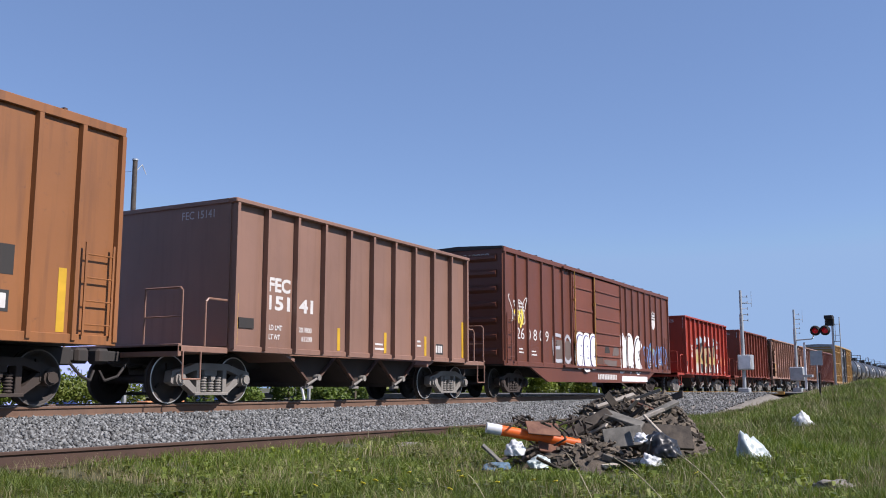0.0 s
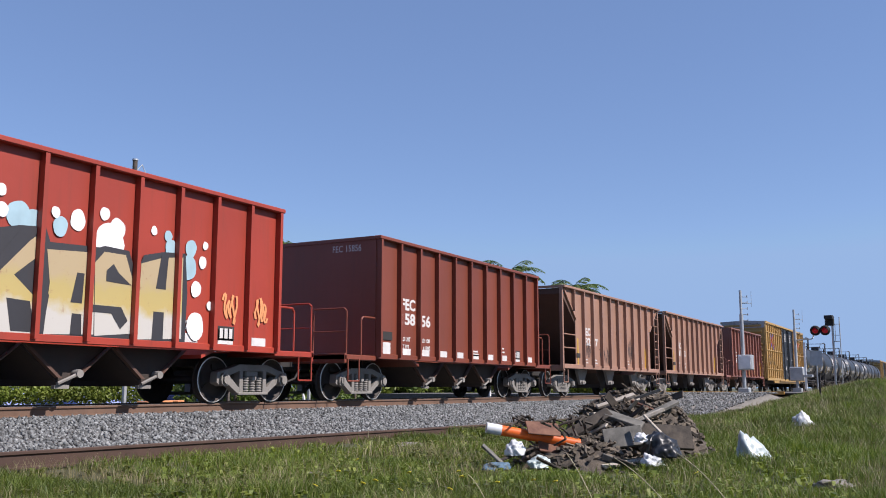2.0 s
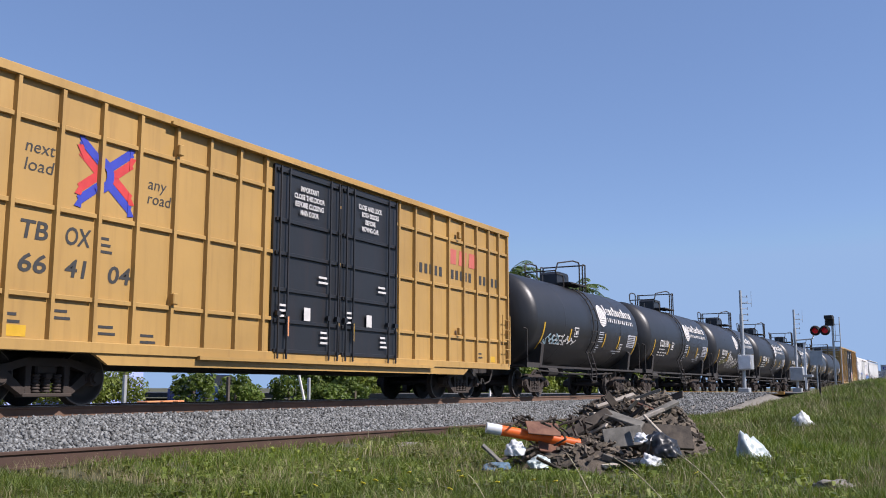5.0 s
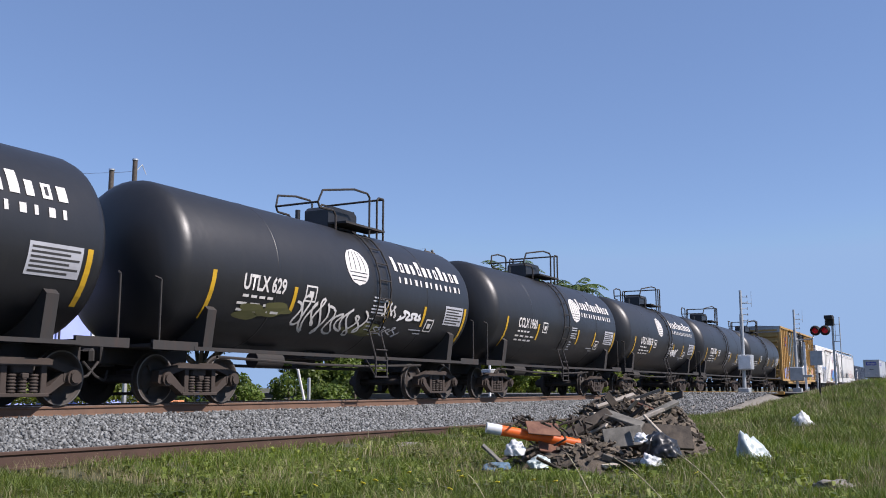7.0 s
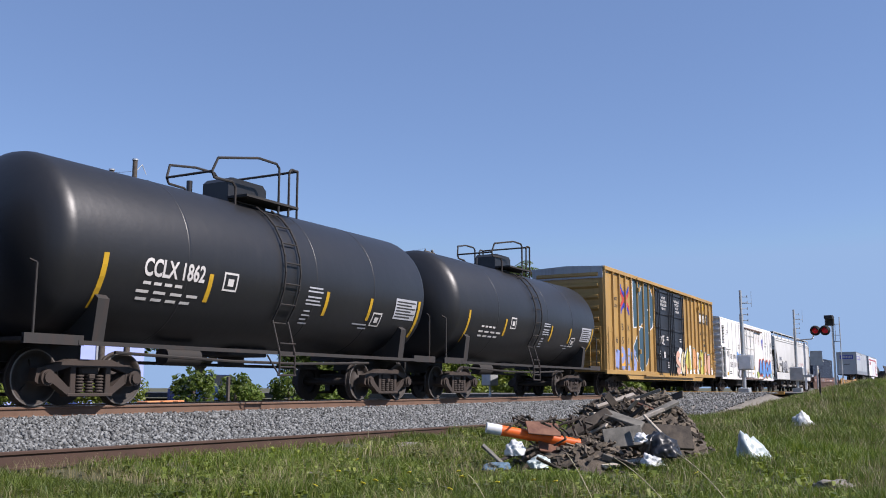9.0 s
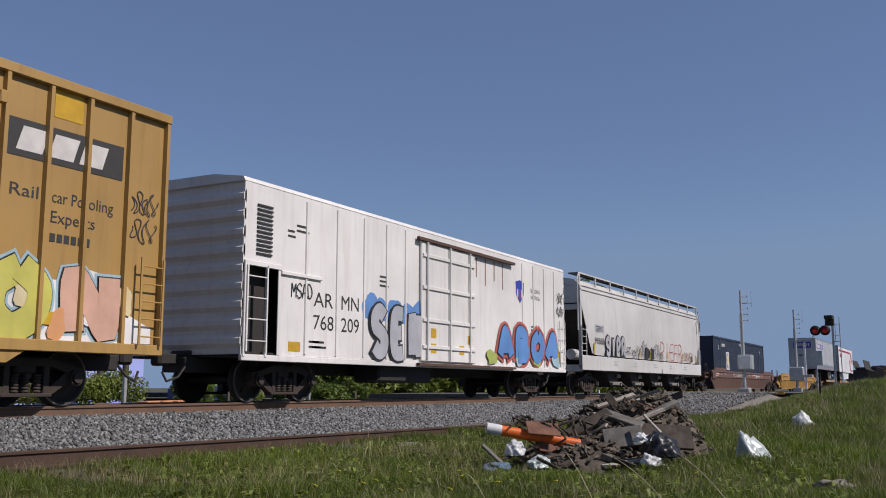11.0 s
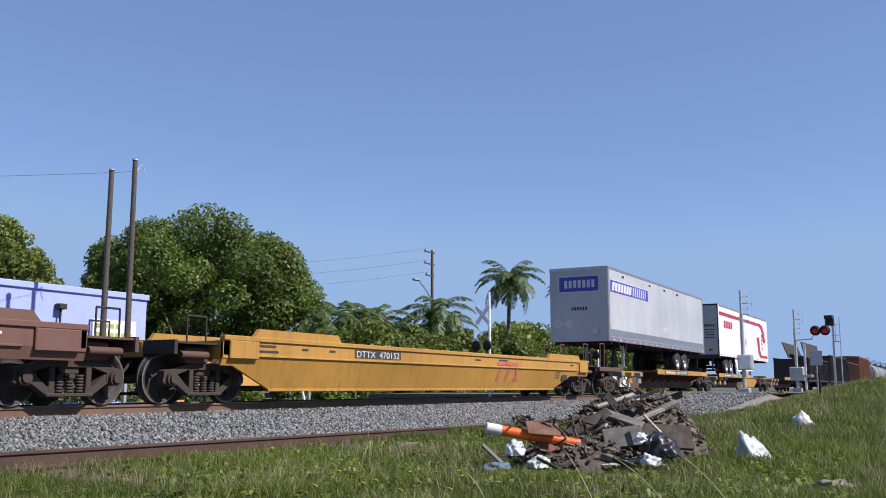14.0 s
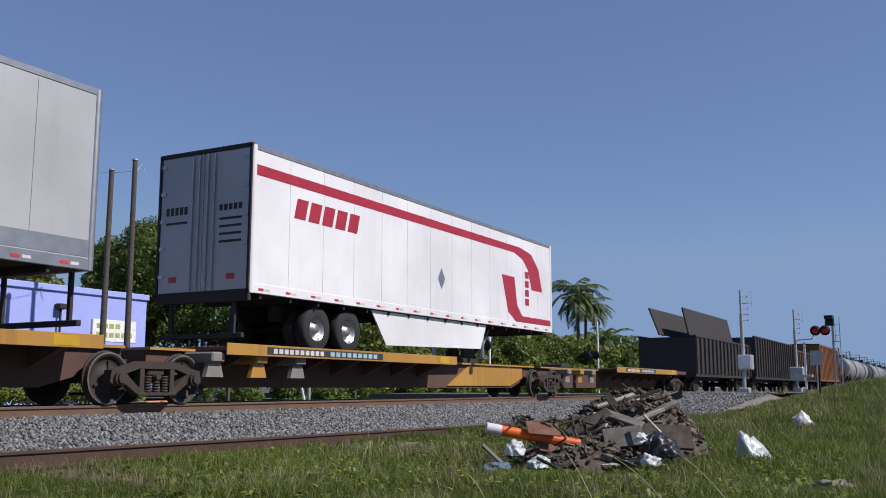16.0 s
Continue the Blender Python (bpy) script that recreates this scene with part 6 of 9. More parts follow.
centres = [139.55 + 13.13 * i for i in range(7)]
SPOTS = {2: ((-0.05, 1.65, 5.2), 0.75), 4: ((-1.0, 1.05, 5.05), 0.2)}
for i, c in enumerate(centres):
    lab = ("black tank car with white emblem and pale scrawls" if i in (0, 2) else "black tank car with white emblem and yellow reflector strips" if i < 5 else "black tank car with yellow reflector strips and plain sides")
    spot, lad = SPOTS.get(i, ((1.03, 1.52, 5.02), -0.3))
    tk = tank_car(c, lab, {2: "UTLX 629", 3: "CCLX 1960", 4: "UTLX 600636", 5: "CCLX 1862"}.get(i, "CCLX 1960" if i == 1 else ""), i < 5, "tank", {0: 2}.get(i, 0), spot, lad)
    if i == 2:
        for q in [scrawl(tk, a, b, c, e, 0, M[mt], sd, w) for a, b, c, e, mt, sd, w in ((-2.2, -1.1, 1.35, 2.3, "chalk", 150, 0.06), (-1.0, 0.5, 1.35, 2.1, "chalk", 151, 0.06), (1.1, 1.7, 1.95, 2.4, "chalk", 152, 0.045), (1.85, 2.95, 1.95, 2.22, "spray_white", 153, 0.07), (0.95, 2.1, 1.45, 1.75, "spray_grey", 154, 0.035))]:
            on_tank(q)
        for k, (cx, cz) in enumerate(((-3.6, 1.75), (-2.9, 1.85), (0.4, 1.55), (0.9, 1.6))):
            on_tank(decal("graffiti_fill", blob_pts(cx, cz, 0.5, 0.16, np.random.RandomState(160 + k), 24, 0.4, 1.0), 0, M["spray_olive"], tk))
    if i == 4:
        for q in [scrawl(tk, 0.8 + 0.6 * k, 1.45 + 0.6 * k, 1.78, 2.15, 0, M["spray_white"], 155 + k, 0.06) for k in range(2)]:
            on_tank(q)


# ---- well cars ----
def lean_in(ob):
    """Lay flat lettering against the lower plate of a well car, which leans inwards towards its foot."""
    for p in ob.data.vertices:
        q = ob.matrix_basis @ p.co
        p.co = (q.x, q.y + 0.2 * max(0, 0.92 - q.z) / 0.65, q.z)
    ob.matrix_basis = Matrix()
    return ob


def well_car(x0, x1, mat, label, number, brand, dark_panel):
    ob = wagon("well_car", label, x0, x1)
    h = (x1 - x0) / 2
    W = 1.47
    pm = M[mat]
    for s in (-1, 1):
        y0, y1 = (-W, -W + 0.06) if s < 0 else (W - 0.06, W)
        side = [(-h, 0.92), (h, 0.92), (h, 1.22), (-h, 1.22)]
        low = [(-h, 0.72), (-h + 0.35, 0.72), (-h + 1.6, 0.27), (h - 3.0, 0.27), (h - 1.7, 0.72), (h, 0.72), (h, 0.92), (-h, 0.92)]
        lo_y = Geo().prism(low, "y", y0, y1)
        lo_y.v = [(a, b - s * 0.2 * max(0, 0.92 - c) / 0.65, c) for a, b, c in lo_y.v]
        part("lower_girder", lo_y, pm, ob, "side plate leaning inwards")
        gd = Geo().prism(side, "y", y0, y1)
        part("side_girder", gd, pm, ob)
        part("top_chord", Geo().box(-h, h, y0 - 0.04, y1 + 0.04, 1.2, 1.3, 0.012), pm, ob)
        part("belt_line", Geo().box(-h + 0.8, h - 1.2, y0 - 0.03, y1 + 0.03, 0.9, 0.94, 0.008), pm, ob)
        part("bottom_chord", Geo().box(-h + 1.6, h - 3.0, y0 - 0.01 - s * 0.2, y1 + 0.01 - s * 0.2, 0.22, 0.28, 0.008), pm, ob)
        for e in (-1, 1):
            a, b = sorted((e * (h - 0.9), e * (h - 3.9)))
            part("raised_chord", Geo().prism([(a, 1.3), (a + 0.15, 1.46), (b - 0.15, 1.46), (b, 1.3)], "y", y0 - 0.02, y1 + 0.02), pm, ob)
            a, b = sorted((e * (h - 0.15), e * (h - 1.0)))
            part("end_pocket", Geo().box(a, b, y0 - 0.06, y0 - 0.001, 0.85, 1.2, 0.015) if s < 0 else Geo().box(a, b, y1 + 0.001, y1 + 0.06, 0.85, 1.2, 0.015), pm, ob)
    part("well_floor", Geo().box(-h + 1.8, h - 2.0, -W + 0.27, W - 0.27, 0.28, 0.34), M["dark"], ob)
    for s in (-1, 1):
        a, b = sorted((s * (h - 1.6), s * (h + 1.2)))
        part("end_deck", Geo().box(a, b, -0.6, 0.6, 0.85, 1.15, 0.02).box(min(s * (h - 0.3), s * h), max(s * (h - 0.3), s * h), -W, W, 0.85, 1.2, 0.015), pm, ob)
        part("end_walkway", Geo().box(min(s * h, s * (h + 1.15)), max(s * h, s * (h + 1.15)), -1.35, 1.35, 1.1, 1.14).box(min(s * (h + 1.1), s * (h + 1.18)), max(s * (h + 1.1), s * (h + 1.18)), -1.38, 1.38, 0.9, 1.16), M["dark"] if dark_panel else M["rusty"], ob)
        for yy in (-1.3, 1.3):
            part("grab_rail", Geo().tube([(s * (h + 0.3), yy, 1.14), (s * (h + 0.3), yy, 1.62), (s * (h + 0.8), yy, 1.62), (s * (h + 0.8), yy, 1.14)], 0.02), M["dark"], ob)
        part("brake_rig", Geo().box(min(s * (h + 0.1), s * (h + 0.7)), max(s * (h + 0.1), s * (h + 0.7)), -1.2, -0.4, 0.75, 1.05, 0.03).cyl((s * (h + 0.2), -1.25, 0.9), (s * (h + 0.9), -1.25, 0.9), 0.07, 8), M["rusty"], ob)
        bogie(ob, s * (h + 0.05), "bogie_dark")
    ends(ob, h + 1.1)
    y = -W - 0.035
    if dark_panel:
        decal("number_panel", rect(-5.6, -3.55, 0.98, 1.17), y + 0.03, M["dark_ink"], ob)
    letters("car_number", number, 0.15 if dark_panel else 0.22, -5.52 if dark_panel else -4.2, 1.0, y + 0.025, M["chalk"], ob, 1.9 if dark_panel else 2.1)
    stencils(ob, y + 0.03, [(-9.0, 1.15, 0.7, 0.2), (-7.6, 1.12, 0.3, 0.15), (-6.6, 1.12, 0.3, 0.15), (0.6, 1.12, 0.5, 0.15), (2.2, 1.15, 0.8, 0.15), (8.2, 1.12, 0.4, 0.15)], M["chalk" if not dark_panel else "dark_ink"])
    decal("data_panel", rect(7.48, 7.98, 0.58, 0.82), 0, M["dark_ink"], ob).matrix_basis = pose(0, -W + 0.055, 0)
    lean_in(letters("well_number", "53", 0.24, 6.92, 0.62, -W - 0.006, M["dark_ink"] if dark_panel else M["hop_tan"], ob, 0.34))
    if brand:
        for k in range(3):
            x = 2.05 + 0.62 * k
            for (a0, a1), (b0, b1) in (((0.12, 0.27), (0.28, 0.43)),) if k < 2 else (((0.12, 0.27), (0.28, 0.43)), ((0.35, 0.5), (0.05, 0.2))):
                for z0, z1 in ((0.5, 0.885), (0.945, 1.06)):
                    t0, t1 = (z0 - 0.5) / 0.56, (z1 - 0.5) / 0.56
                    lift = 0.006 if a0 < 0.3 else 0.010
                    lean_in(decal("emblem_bar", [(x + a0 + (b0 - a0) * t0, z0), (x + a1 + (b1 - a1) * t0, z0), (x + a1 + (b1 - a1) * t1, z1), (x + a0 + (b0 - a0) * t1, z1)], -W - lift, M["spray_rose"], ob))
            if k < 2:
                decal("emblem_bar", rect(x + 0.05, x + 0.62, 0.98, 1.08), -W - 0.014, M["spray_rose"], ob)
    else:
        decal("emblem_disc", blob_pts(-1.6, 1.08, 0.13, 0.13, np.random.RandomState(1), 16, 0, 1), y + 0.028, M["chalk"], ob)
        decal("emblem_disc", blob_pts(3.2, 1.08, 0.15, 0.15, np.random.RandomState(1), 16, 0, 1), y + 0.028, M["chalk"], ob)
        word_bars(ob, 3.4, 4.6, 1.02, 0.1, 9, y + 0.028, M["chalk"])
        for x in (-8.4, -1.2, 1.6, 5.2):
            part("reflector", Geo().box(x, x + 0.35, y + 0.025, y + 0.03, 1.05, 1.17), M["spray_orange"], ob)
    return ob


well_car(285.75, 305.85, "well_brown", "brown well car carrying a navy container", "FEC 72034", False, False)
well_car(309.05, 329.15, "yellow_w", "yellow empty well car with grimy sides", "DTTX  470152", True, True)

# navy container riding in the brown well
ob = wagon("shipping_container", "navy blue corrugated container with white round emblem", 287.61, 303.72, "container", "loads on the train")
h, W, ZB, ZT = 8.05, 1.2, 0.36, 3.34
pm = M["container"]
for s in (-1, 1):
    pts = []
    n = 58
    prof = []
    for i in range(n):
        x = -h + 0.12 + (2 * h - 0.24) * i / n
        p = (2 * h - 0.24) / n
        prof += [(x, -W), (x + p * 0.32, -W), (x + p * 0.5, -W + 0.04), (x + p * 0.82, -W + 0.04)]
    prof.append((h - 0.12, -W))
    prof = [(a, b if s < 0 else -b) for a, b in prof]
    g = Geo()
    g.add([(a, b, z) for a, b in prof for z in (ZB + 0.12, ZT - 0.1)], [(2 * i, 2 * i + 2, 2 * i + 3, 2 * i + 1) for i in range(len(prof) - 1)])
    part("side_wall", g, pm, ob)
    part("top_beam", Geo().box(-h, h, s * W - 0.04, s * W + 0.015, ZT - 0.11, ZT, 0.01), pm, ob)
    part("bottom_beam", Geo().box(-h, h, s * W - 0.04, s * W + 0.015, ZB, ZB + 0.14, 0.01), pm, ob)
    e = s * h
    part("end_wall", Geo().box(min(e, e - s * 0.04), max(e, e - s * 0.04), -W, W, ZB, ZT - 0.01), pm, ob)
    for xx in (s * (h - 0.06), s * 6.13):
        part("corner_post", Geo().box(xx - 0.06, xx + 0.06, -W - 0.02, -W + 0.05, ZB, ZT, 0.01), pm, ob)
    part("corner_casting", Geo().box(s * 6.13 - 0.09, s * 6.13 + 0.09, -W - 0.03, -W + 0.06, ZT - 0.14, ZT + 0.006, 0.01), M["chalk"], ob)
part("roof", Geo().box(-h + 0.04, h - 0.04, -W + 0.04, W - 0.04, ZT - 0.06, ZT - 0.012), pm, ob)
y = -W - 0.004
decal("emblem_border", rect(-4.66, -3.78, 1.4, 2.5), y, M["chalk"], ob)
decal("emblem_ring", blob_pts(-4.22, 1.95, 0.36, 0.46, np.random.RandomState(3), 24, 0, 1), y - 0.004, M["container"], ob)
decal("emblem_core", blob_pts(-4.17, 1.95, 0.27, 0.38, np.random.RandomState(3), 24, 0, 1), y - 0.008, M["chalk"], ob)
decal("emblem_spot", blob_pts(-4.15, 1.98, 0.13, 0.2, np.random.RandomState(3), 24, 0, 1), y - 0.012, M["spray_yellow"], ob)
word_bars(ob, -5.75, -4.8, 2.78, 0.18, 7, y, M["chalk"], name="serial_bar")
letters("warning", "WARNING", 0.17, -0.65, 3.0, y, M["chalk"], ob, 0.85)
letters("warning", "HIGH CUBE", 0.17, 0.35, 3.0, y, M["chalk"], ob, 0.85)
stencils(ob, y, [(-6.7, 2.85, 0.22, 0.3), (6.35, 2.85, 0.25, 0.25)], M["chalk"])
g = Geo().box(-h - 0.006, -h - 0.002, -0.5, 0.5, 1.15, 2.45)
part("emblem_border", g, M["spray_sky"], ob, "pale blue emblem panel")
part("emblem_ring", Geo().lathe([(-h - 0.012, 0.48), (-h - 0.012, 0.36)], "x", (0, 0, 1.8), 24), M["container"], ob)


# ---- articulated spine car with trailers ----
ob = wagon("spine_car", "grimy yellow articulated spine car with three platforms", 331.0, 386.8)
o = (331.0 + 386.8) / 2
pm = M["yellow_w"]
for cx in (332.7, 350.25, 368.9, 385.6):
    bogie(ob, cx - o, "bogie_dark")
for k, (a, b) in enumerate(((332.7, 350.25), (350.25, 368.9), (368.9, 385.6))):
    a, b = a - o, b - o
    part("spine", Geo().prism([(a + 0.3, 0.75), (a + 2.0, 0.3), (b - 2.0, 0.3), (b - 0.3, 0.75), (b - 0.3, 1.0), (a + 0.3, 1.0)], "y", -0.45, 0.45), M["rusty"], ob, "rust-stained box spine")
    if k == 1:
        # yellow plate on the side where no wheel deck covers the spine
        part("spine_patch", Geo().prism([(b - 6.6, 0.36), (b - 2.2, 0.36), (b - 1.2, 0.62), (b - 1.2, 0.98), (b - 5.2, 0.98)], "y", -0.49, -0.452), pm, ob, "yellow plate along the stretch of spine without a deck")
    part("spine_flange", Geo().box(a + 0.3, b - 0.3, -0.55, 0.55, 1.0, 1.05), pm, ob)
    e0, e1 = (a + 6.2, b - 1.5) if k == 0 else (a + 1.5, a + 11.0) if k == 1 else (a + 6.5, b - 0.8)
    d = part("wheel_deck", Geo().box(e0, e1, -1.33, 1.33, 1.02, 1.10, 0.01), M["rusty"], ob)
    part("deck_edge", Geo().box(e0, e1, -1.36, -1.331, 0.93, 1.16, 0.006), pm, d, "yellow edge beam with stencils")
    decal("black_patch", rect(e0 + 1.2, e0 + 5.6, 0.97, 1.12), -1.362, M["dark_ink"], d)
    word_bars(d, e0 + 1.4, e0 + 3.2, 0.99, 0.1, 10, -1.366, M["chalk"])
    word_bars(d, e0 + 3.4, e0 + 5.4, 0.99, 0.1, 9, -1.366, M["spray_sky"])
    decal("reflector", rect(e1 - 1.0, e1 - 0.5, 0.96, 1.13), -1.364, M["reflector"], d)
    for j in range(7):
        x = e0 + (e1 - e0) * (j + 0.5) / 7
        part("cross_bearer", Geo().prism([(-1.3, 0.94), (-0.46, 0.6), (0.46, 0.6), (1.3, 0.94), (1.3, 1.02), (-1.3, 1.02)], "x", x - 0.06, x + 0.06), M["rusty"], ob)
    hx = a + 3.2 if k != 1 else b - 4.9
    part("hitch", Geo().box(hx - 0.5, hx + 0.5, -0.4, 0.4, 1.05, 1.2, 0.02).prism([(hx - 0.4, 1.2), (hx + 0.45, 1.2), (hx + 0.12, 2.02), (hx - 0.15, 2.02)], "y", -0.3, -0.22).prism([(hx - 0.4, 1.2), (hx + 0.45, 1.2), (hx + 0.12, 2.02), (hx - 0.15, 2.02)], "y", 0.22, 0.3).box(hx - 0.45, hx + 0.4, -0.5, 0.5, 2.0, 2.1, 0.02) if k < 2 else Geo().box(hx - 0.5, hx + 0.5, -0.4, 0.4, 1.05, 1.2, 0.02), M["dark"], ob)
    for j in range(3):
        x = a + 1.4 + 1.3 * j
        part("bracket", Geo().box(x - 0.18, x + 0.18, -1.25, -0.5, 0.78, 0.98, 0.03).prism([(x - 0.25, 0.5), (x + 0.25, 0.5), (x + 0.15, 0.8), (x - 0.15, 0.8)], "y", -1.15, -1.05), pm if j % 2 else M["bogie"], ob)
part("end_deck", Geo().box(331.0 - o, 333.6 - o, -1.3, 1.3, 0.95, 1.12, 0.02), M["rusty"], ob)
part("end_deck", Geo().box(384.8 - o, 386.8 - o, -1.3, 1.3, 0.95, 1.12, 0.02), M["rusty"], ob)
for yy in (-1.2, -0.5, 0.5, 1.2):
    part("end_rail", Geo().tube([(331.3 - o, yy, 1.12), (331.3 - o, yy, 2.05), (331.8 - o, yy, 2.05), (331.8 - o, yy, 1.12)], 0.024), M["rusty"], ob)
g = Geo().prism([(334.6 - o, 0.35), (337.0 - o, 0.35), (336.5 - o, 0.95), (334.4 - o, 0.95)], "y", -0.62, -0.56)
part("graffiti_plate", g, M["spray_white"], ob, "white sprayed plate")
scrawl(ob, 334.8 - o, 336.6 - o, 0.4, 0.9, -0.63, M["spray_black"], 130, 0.05)
ends(ob, 27.8)

WHEEL_TYRE = Geo()
WHEEL_TYRE.lathe([(-0.14, 0.28), (-0.15, 0.46), (-0.11, 0.515), (0.11, 0.515), (0.15, 0.46), (0.14, 0.28)], "y", n=28)
TYRE_ME = WHEEL_TYRE.mesh("tyre", M["tyre"])
HUB_ME = Geo().lathe([(-0.13, 0.29), (-0.10, 0.25), (0.0, 0.2), (0.0, 0.13), (-0.1, 0.11), (-0.1, 0.0)], "y", n=20).mesh("rim", M["alu"])


def trailer(x0, x1, mat, label, wheels, leg, door_end):
    ob = wagon("semi_trailer", label, x0, x1, "trailer", "loads on the train")
    h, W, ZB, ZT = (x1 - x0) / 2, 1.29, 2.2, 5.28
    pm = M[mat]
    for s in (-1, 1):
        y0, y1 = (-W, -W + 0.03) if s < 0 else (W - 0.03, W)
        n = 13
        for i in range(n):
            a, b = -h + 2 * h * i / n, -h + 2 * h * (i + 1) / n
            part("side_panel", Geo().box(a + 0.004, b - 0.004, y0, y1, ZB + 0.2, ZT - 0.1), pm, ob)
        part("side_rail", Geo().box(-h, h, y0 - 0.012, y1 + 0.012, ZB, ZB + 0.2, 0.01), M["alu"] if mat == "trailer" else pm, ob)
        part("top_rail", Geo().box(-h, h, y0 - 0.012, y1 + 0.012, ZT - 0.1, ZT + 0.02, 0.01), M["alu"], ob)
        e = s * h
        part("end_wall", Geo().box(min(e, e - s * 0.05), max(e, e - s * 0.05), -W + 0.031, W - 0.031, ZB, ZT), pm, ob)
        part("corner_post", Geo().cyl((s * (h - 0.05), -W + 0.04, ZB), (s * (h - 0.05), -W + 0.04, ZT), 0.075, 12), M["alu"] if mat == "trailer" else pm, ob)
    part("roof", Geo().box(-h, h, -W + 0.031, W - 0.031, ZT - 0.06, ZT + 0.03, 0.01), M["alu"], ob)
    part("floor", Geo().box(-h + 0.06, h - 0.06, -W + 0.04, W - 0.04, ZB + 0.02, ZB + 0.12), M["dark"], ob)
    for i in range(16):
        x = -h + 1.0 * i + 0.4
        part("floor_beam", Geo().box(x - 0.03, x + 0.03, -W + 0.05, W - 0.05, ZB - 0.1, ZB + 0.02), M["dark"], ob)
    for x in wheels:
        for sy in (-0.98, -0.66, 0.66, 0.98):
            w = part("tyre", TYRE_ME, None, ob, at=pose(x, sy, 1.15 + 0.46))
            if abs(sy) > 0.9:
                part("rim", HUB_ME, None, w, "bright metal wheel rim", at=pose(0, 0, 0, 0, 0, 0 if sy < 0 else 180))
        part("axle", Geo().cyl((x, -0.9, 1.61), (x, 0.9, 1.61), 0.07, 10), M["dark"], ob)
    wc = sum(wheels) / 2
    part("suspension", Geo().box(wc - 1.5, wc + 1.5, -0.5, -0.4, 1.75, 2.12, 0.02).box(wc - 1.5, wc + 1.5, 0.4, 0.5, 1.75, 2.12, 0.02), M["dark"], ob)
    part("landing_leg", Geo().box(leg - 0.05, leg + 0.05, -0.9, -0.78, 1.2, 2.15, 0.01).box(leg - 0.12, leg + 0.12, -0.96, -0.72, 1.18, 1.22).tube([(leg, -0.84, 1.5), (leg + 0.5, -0.84, 2.1)], 0.03).tube([(leg, -0.84, 1.7), (leg - 0.35, -0.84, 2.1)], 0.025), M["alu"], ob)
    part("landing_leg", Geo().box(leg - 0.05, leg + 0.05, 0.78, 0.9, 1.2, 2.15, 0.01).box(leg - 0.12, leg + 0.12, 0.72, 0.96, 1.18, 1.22), M["alu"], ob)
    g = 2 * h / 18
    for i in range(18):
        for dx, mk in ((0.0, "red_ink"), (0.2, "chalk")):
            part("marker_strip", Geo().box(-h + g * i + 0.25 + dx, -h + g * i + 0.41 + dx, -W - 0.017, -W - 0.0125, ZB + 0.06, ZB + 0.11), M[mk], ob)
    e = -h if door_end < 0 else h
    return ob, h, W, ZB, ZT


ob, h, W, ZB, ZT = trailer(332.27, 348.49, "trailer", "silver trailer with blue and white lettered panel", (3.1, 4.5), -5.05, 1)
y = -W - 0.004
decal("emblem_border", [(-7.92, 4.22), (-2.46, 4.22), (-2.46, 4.78), (-7.92, 4.78)], y, M["chalk"], ob)
decal("emblem_field", [(-7.88, 4.25), (-2.5, 4.25), (-2.5, 4.75), (-7.88, 4.75)], y - 0.004, M["blue_ink"], ob)
word_bars(ob, -7.7, -5.0, 4.32, 0.36, 7, y - 0.008, M["chalk"], 0.3, gap=0.2)
word_bars(ob, -4.85, -2.75, 4.3, 0.4, 7, y - 0.008, M["chalk"], 0.15, gap=0.6)
part("lower_band", Geo().box(-h, h, y - 0.002, y + 0.003, ZB + 0.22, ZB + 0.5), M["alu"], ob)
part("emblem_border", Geo().box(-h - 0.008, -h - 0.002, -0.9, 0.9, 4.25, 4.95), M["chalk"], ob)
part("emblem_field", Geo().box(-h - 0.012, -h - 0.008, -0.86, 0.86, 4.29, 4.91), M["blue_ink"], ob)
for k in range(7):
    part("emblem_bar", Geo().box(-h - 0.016, -h - 0.012, -0.7 + 0.2 * k, -0.57 + 0.2 * k, 4.44, 4.76), M["chalk"], ob)
    if k < 6:
        part("serial_bar", Geo().box(-h - 0.006, -h - 0.002, -0.35 + 0.12 * k, -0.27 + 0.12 * k, 3.5, 3.64), M["dark_ink"], ob)
for cy in (0.45, 0.95):
    part("diamond_placard", Geo().prism([(cy, 2.72), (cy + 0.24, 2.96), (cy, 3.2), (cy - 0.24, 2.96)], "x", -h - 0.007, -h - 0.002), M["chalk"], ob)
part("gladhand_box", Geo().box(-h - 0.06, -h - 0.002, -0.85, -0.55, 2.45, 2.8, 0.01), M["alu"], ob)
part("front_trim", Geo().box(-h - 0.02, -h - 0.002, -W, W, ZT - 0.12, ZT), M["alu"], ob)
for cx in (0.05, 0.38):
    decal("diamond_placard", [(cx, 2.92), (cx + 0.14, 3.1), (cx, 3.28), (cx - 0.14, 3.1)], y, M["chalk"], ob)
for x in (-6.3, -2.3, 0.2, 2.6):
    for dx in (0.0, 0.16):
        part("marker_lamp", Geo().box(x + dx, x + dx + 0.1, y - 0.02, y + 0.002, 4.98, 5.06, 0.005), M["dark_ink"], ob)
part("rear_bumper", Geo().box(h - 0.1, h, -1.1, 1.1, 1.3, 1.4, 0.01).box(h - 0.08, h - 0.02, -0.9, -0.82, 1.4, 2.2).box(h - 0.08, h - 0.02, 0.82, 0.9, 1.4, 2.2), M["dark"], ob)

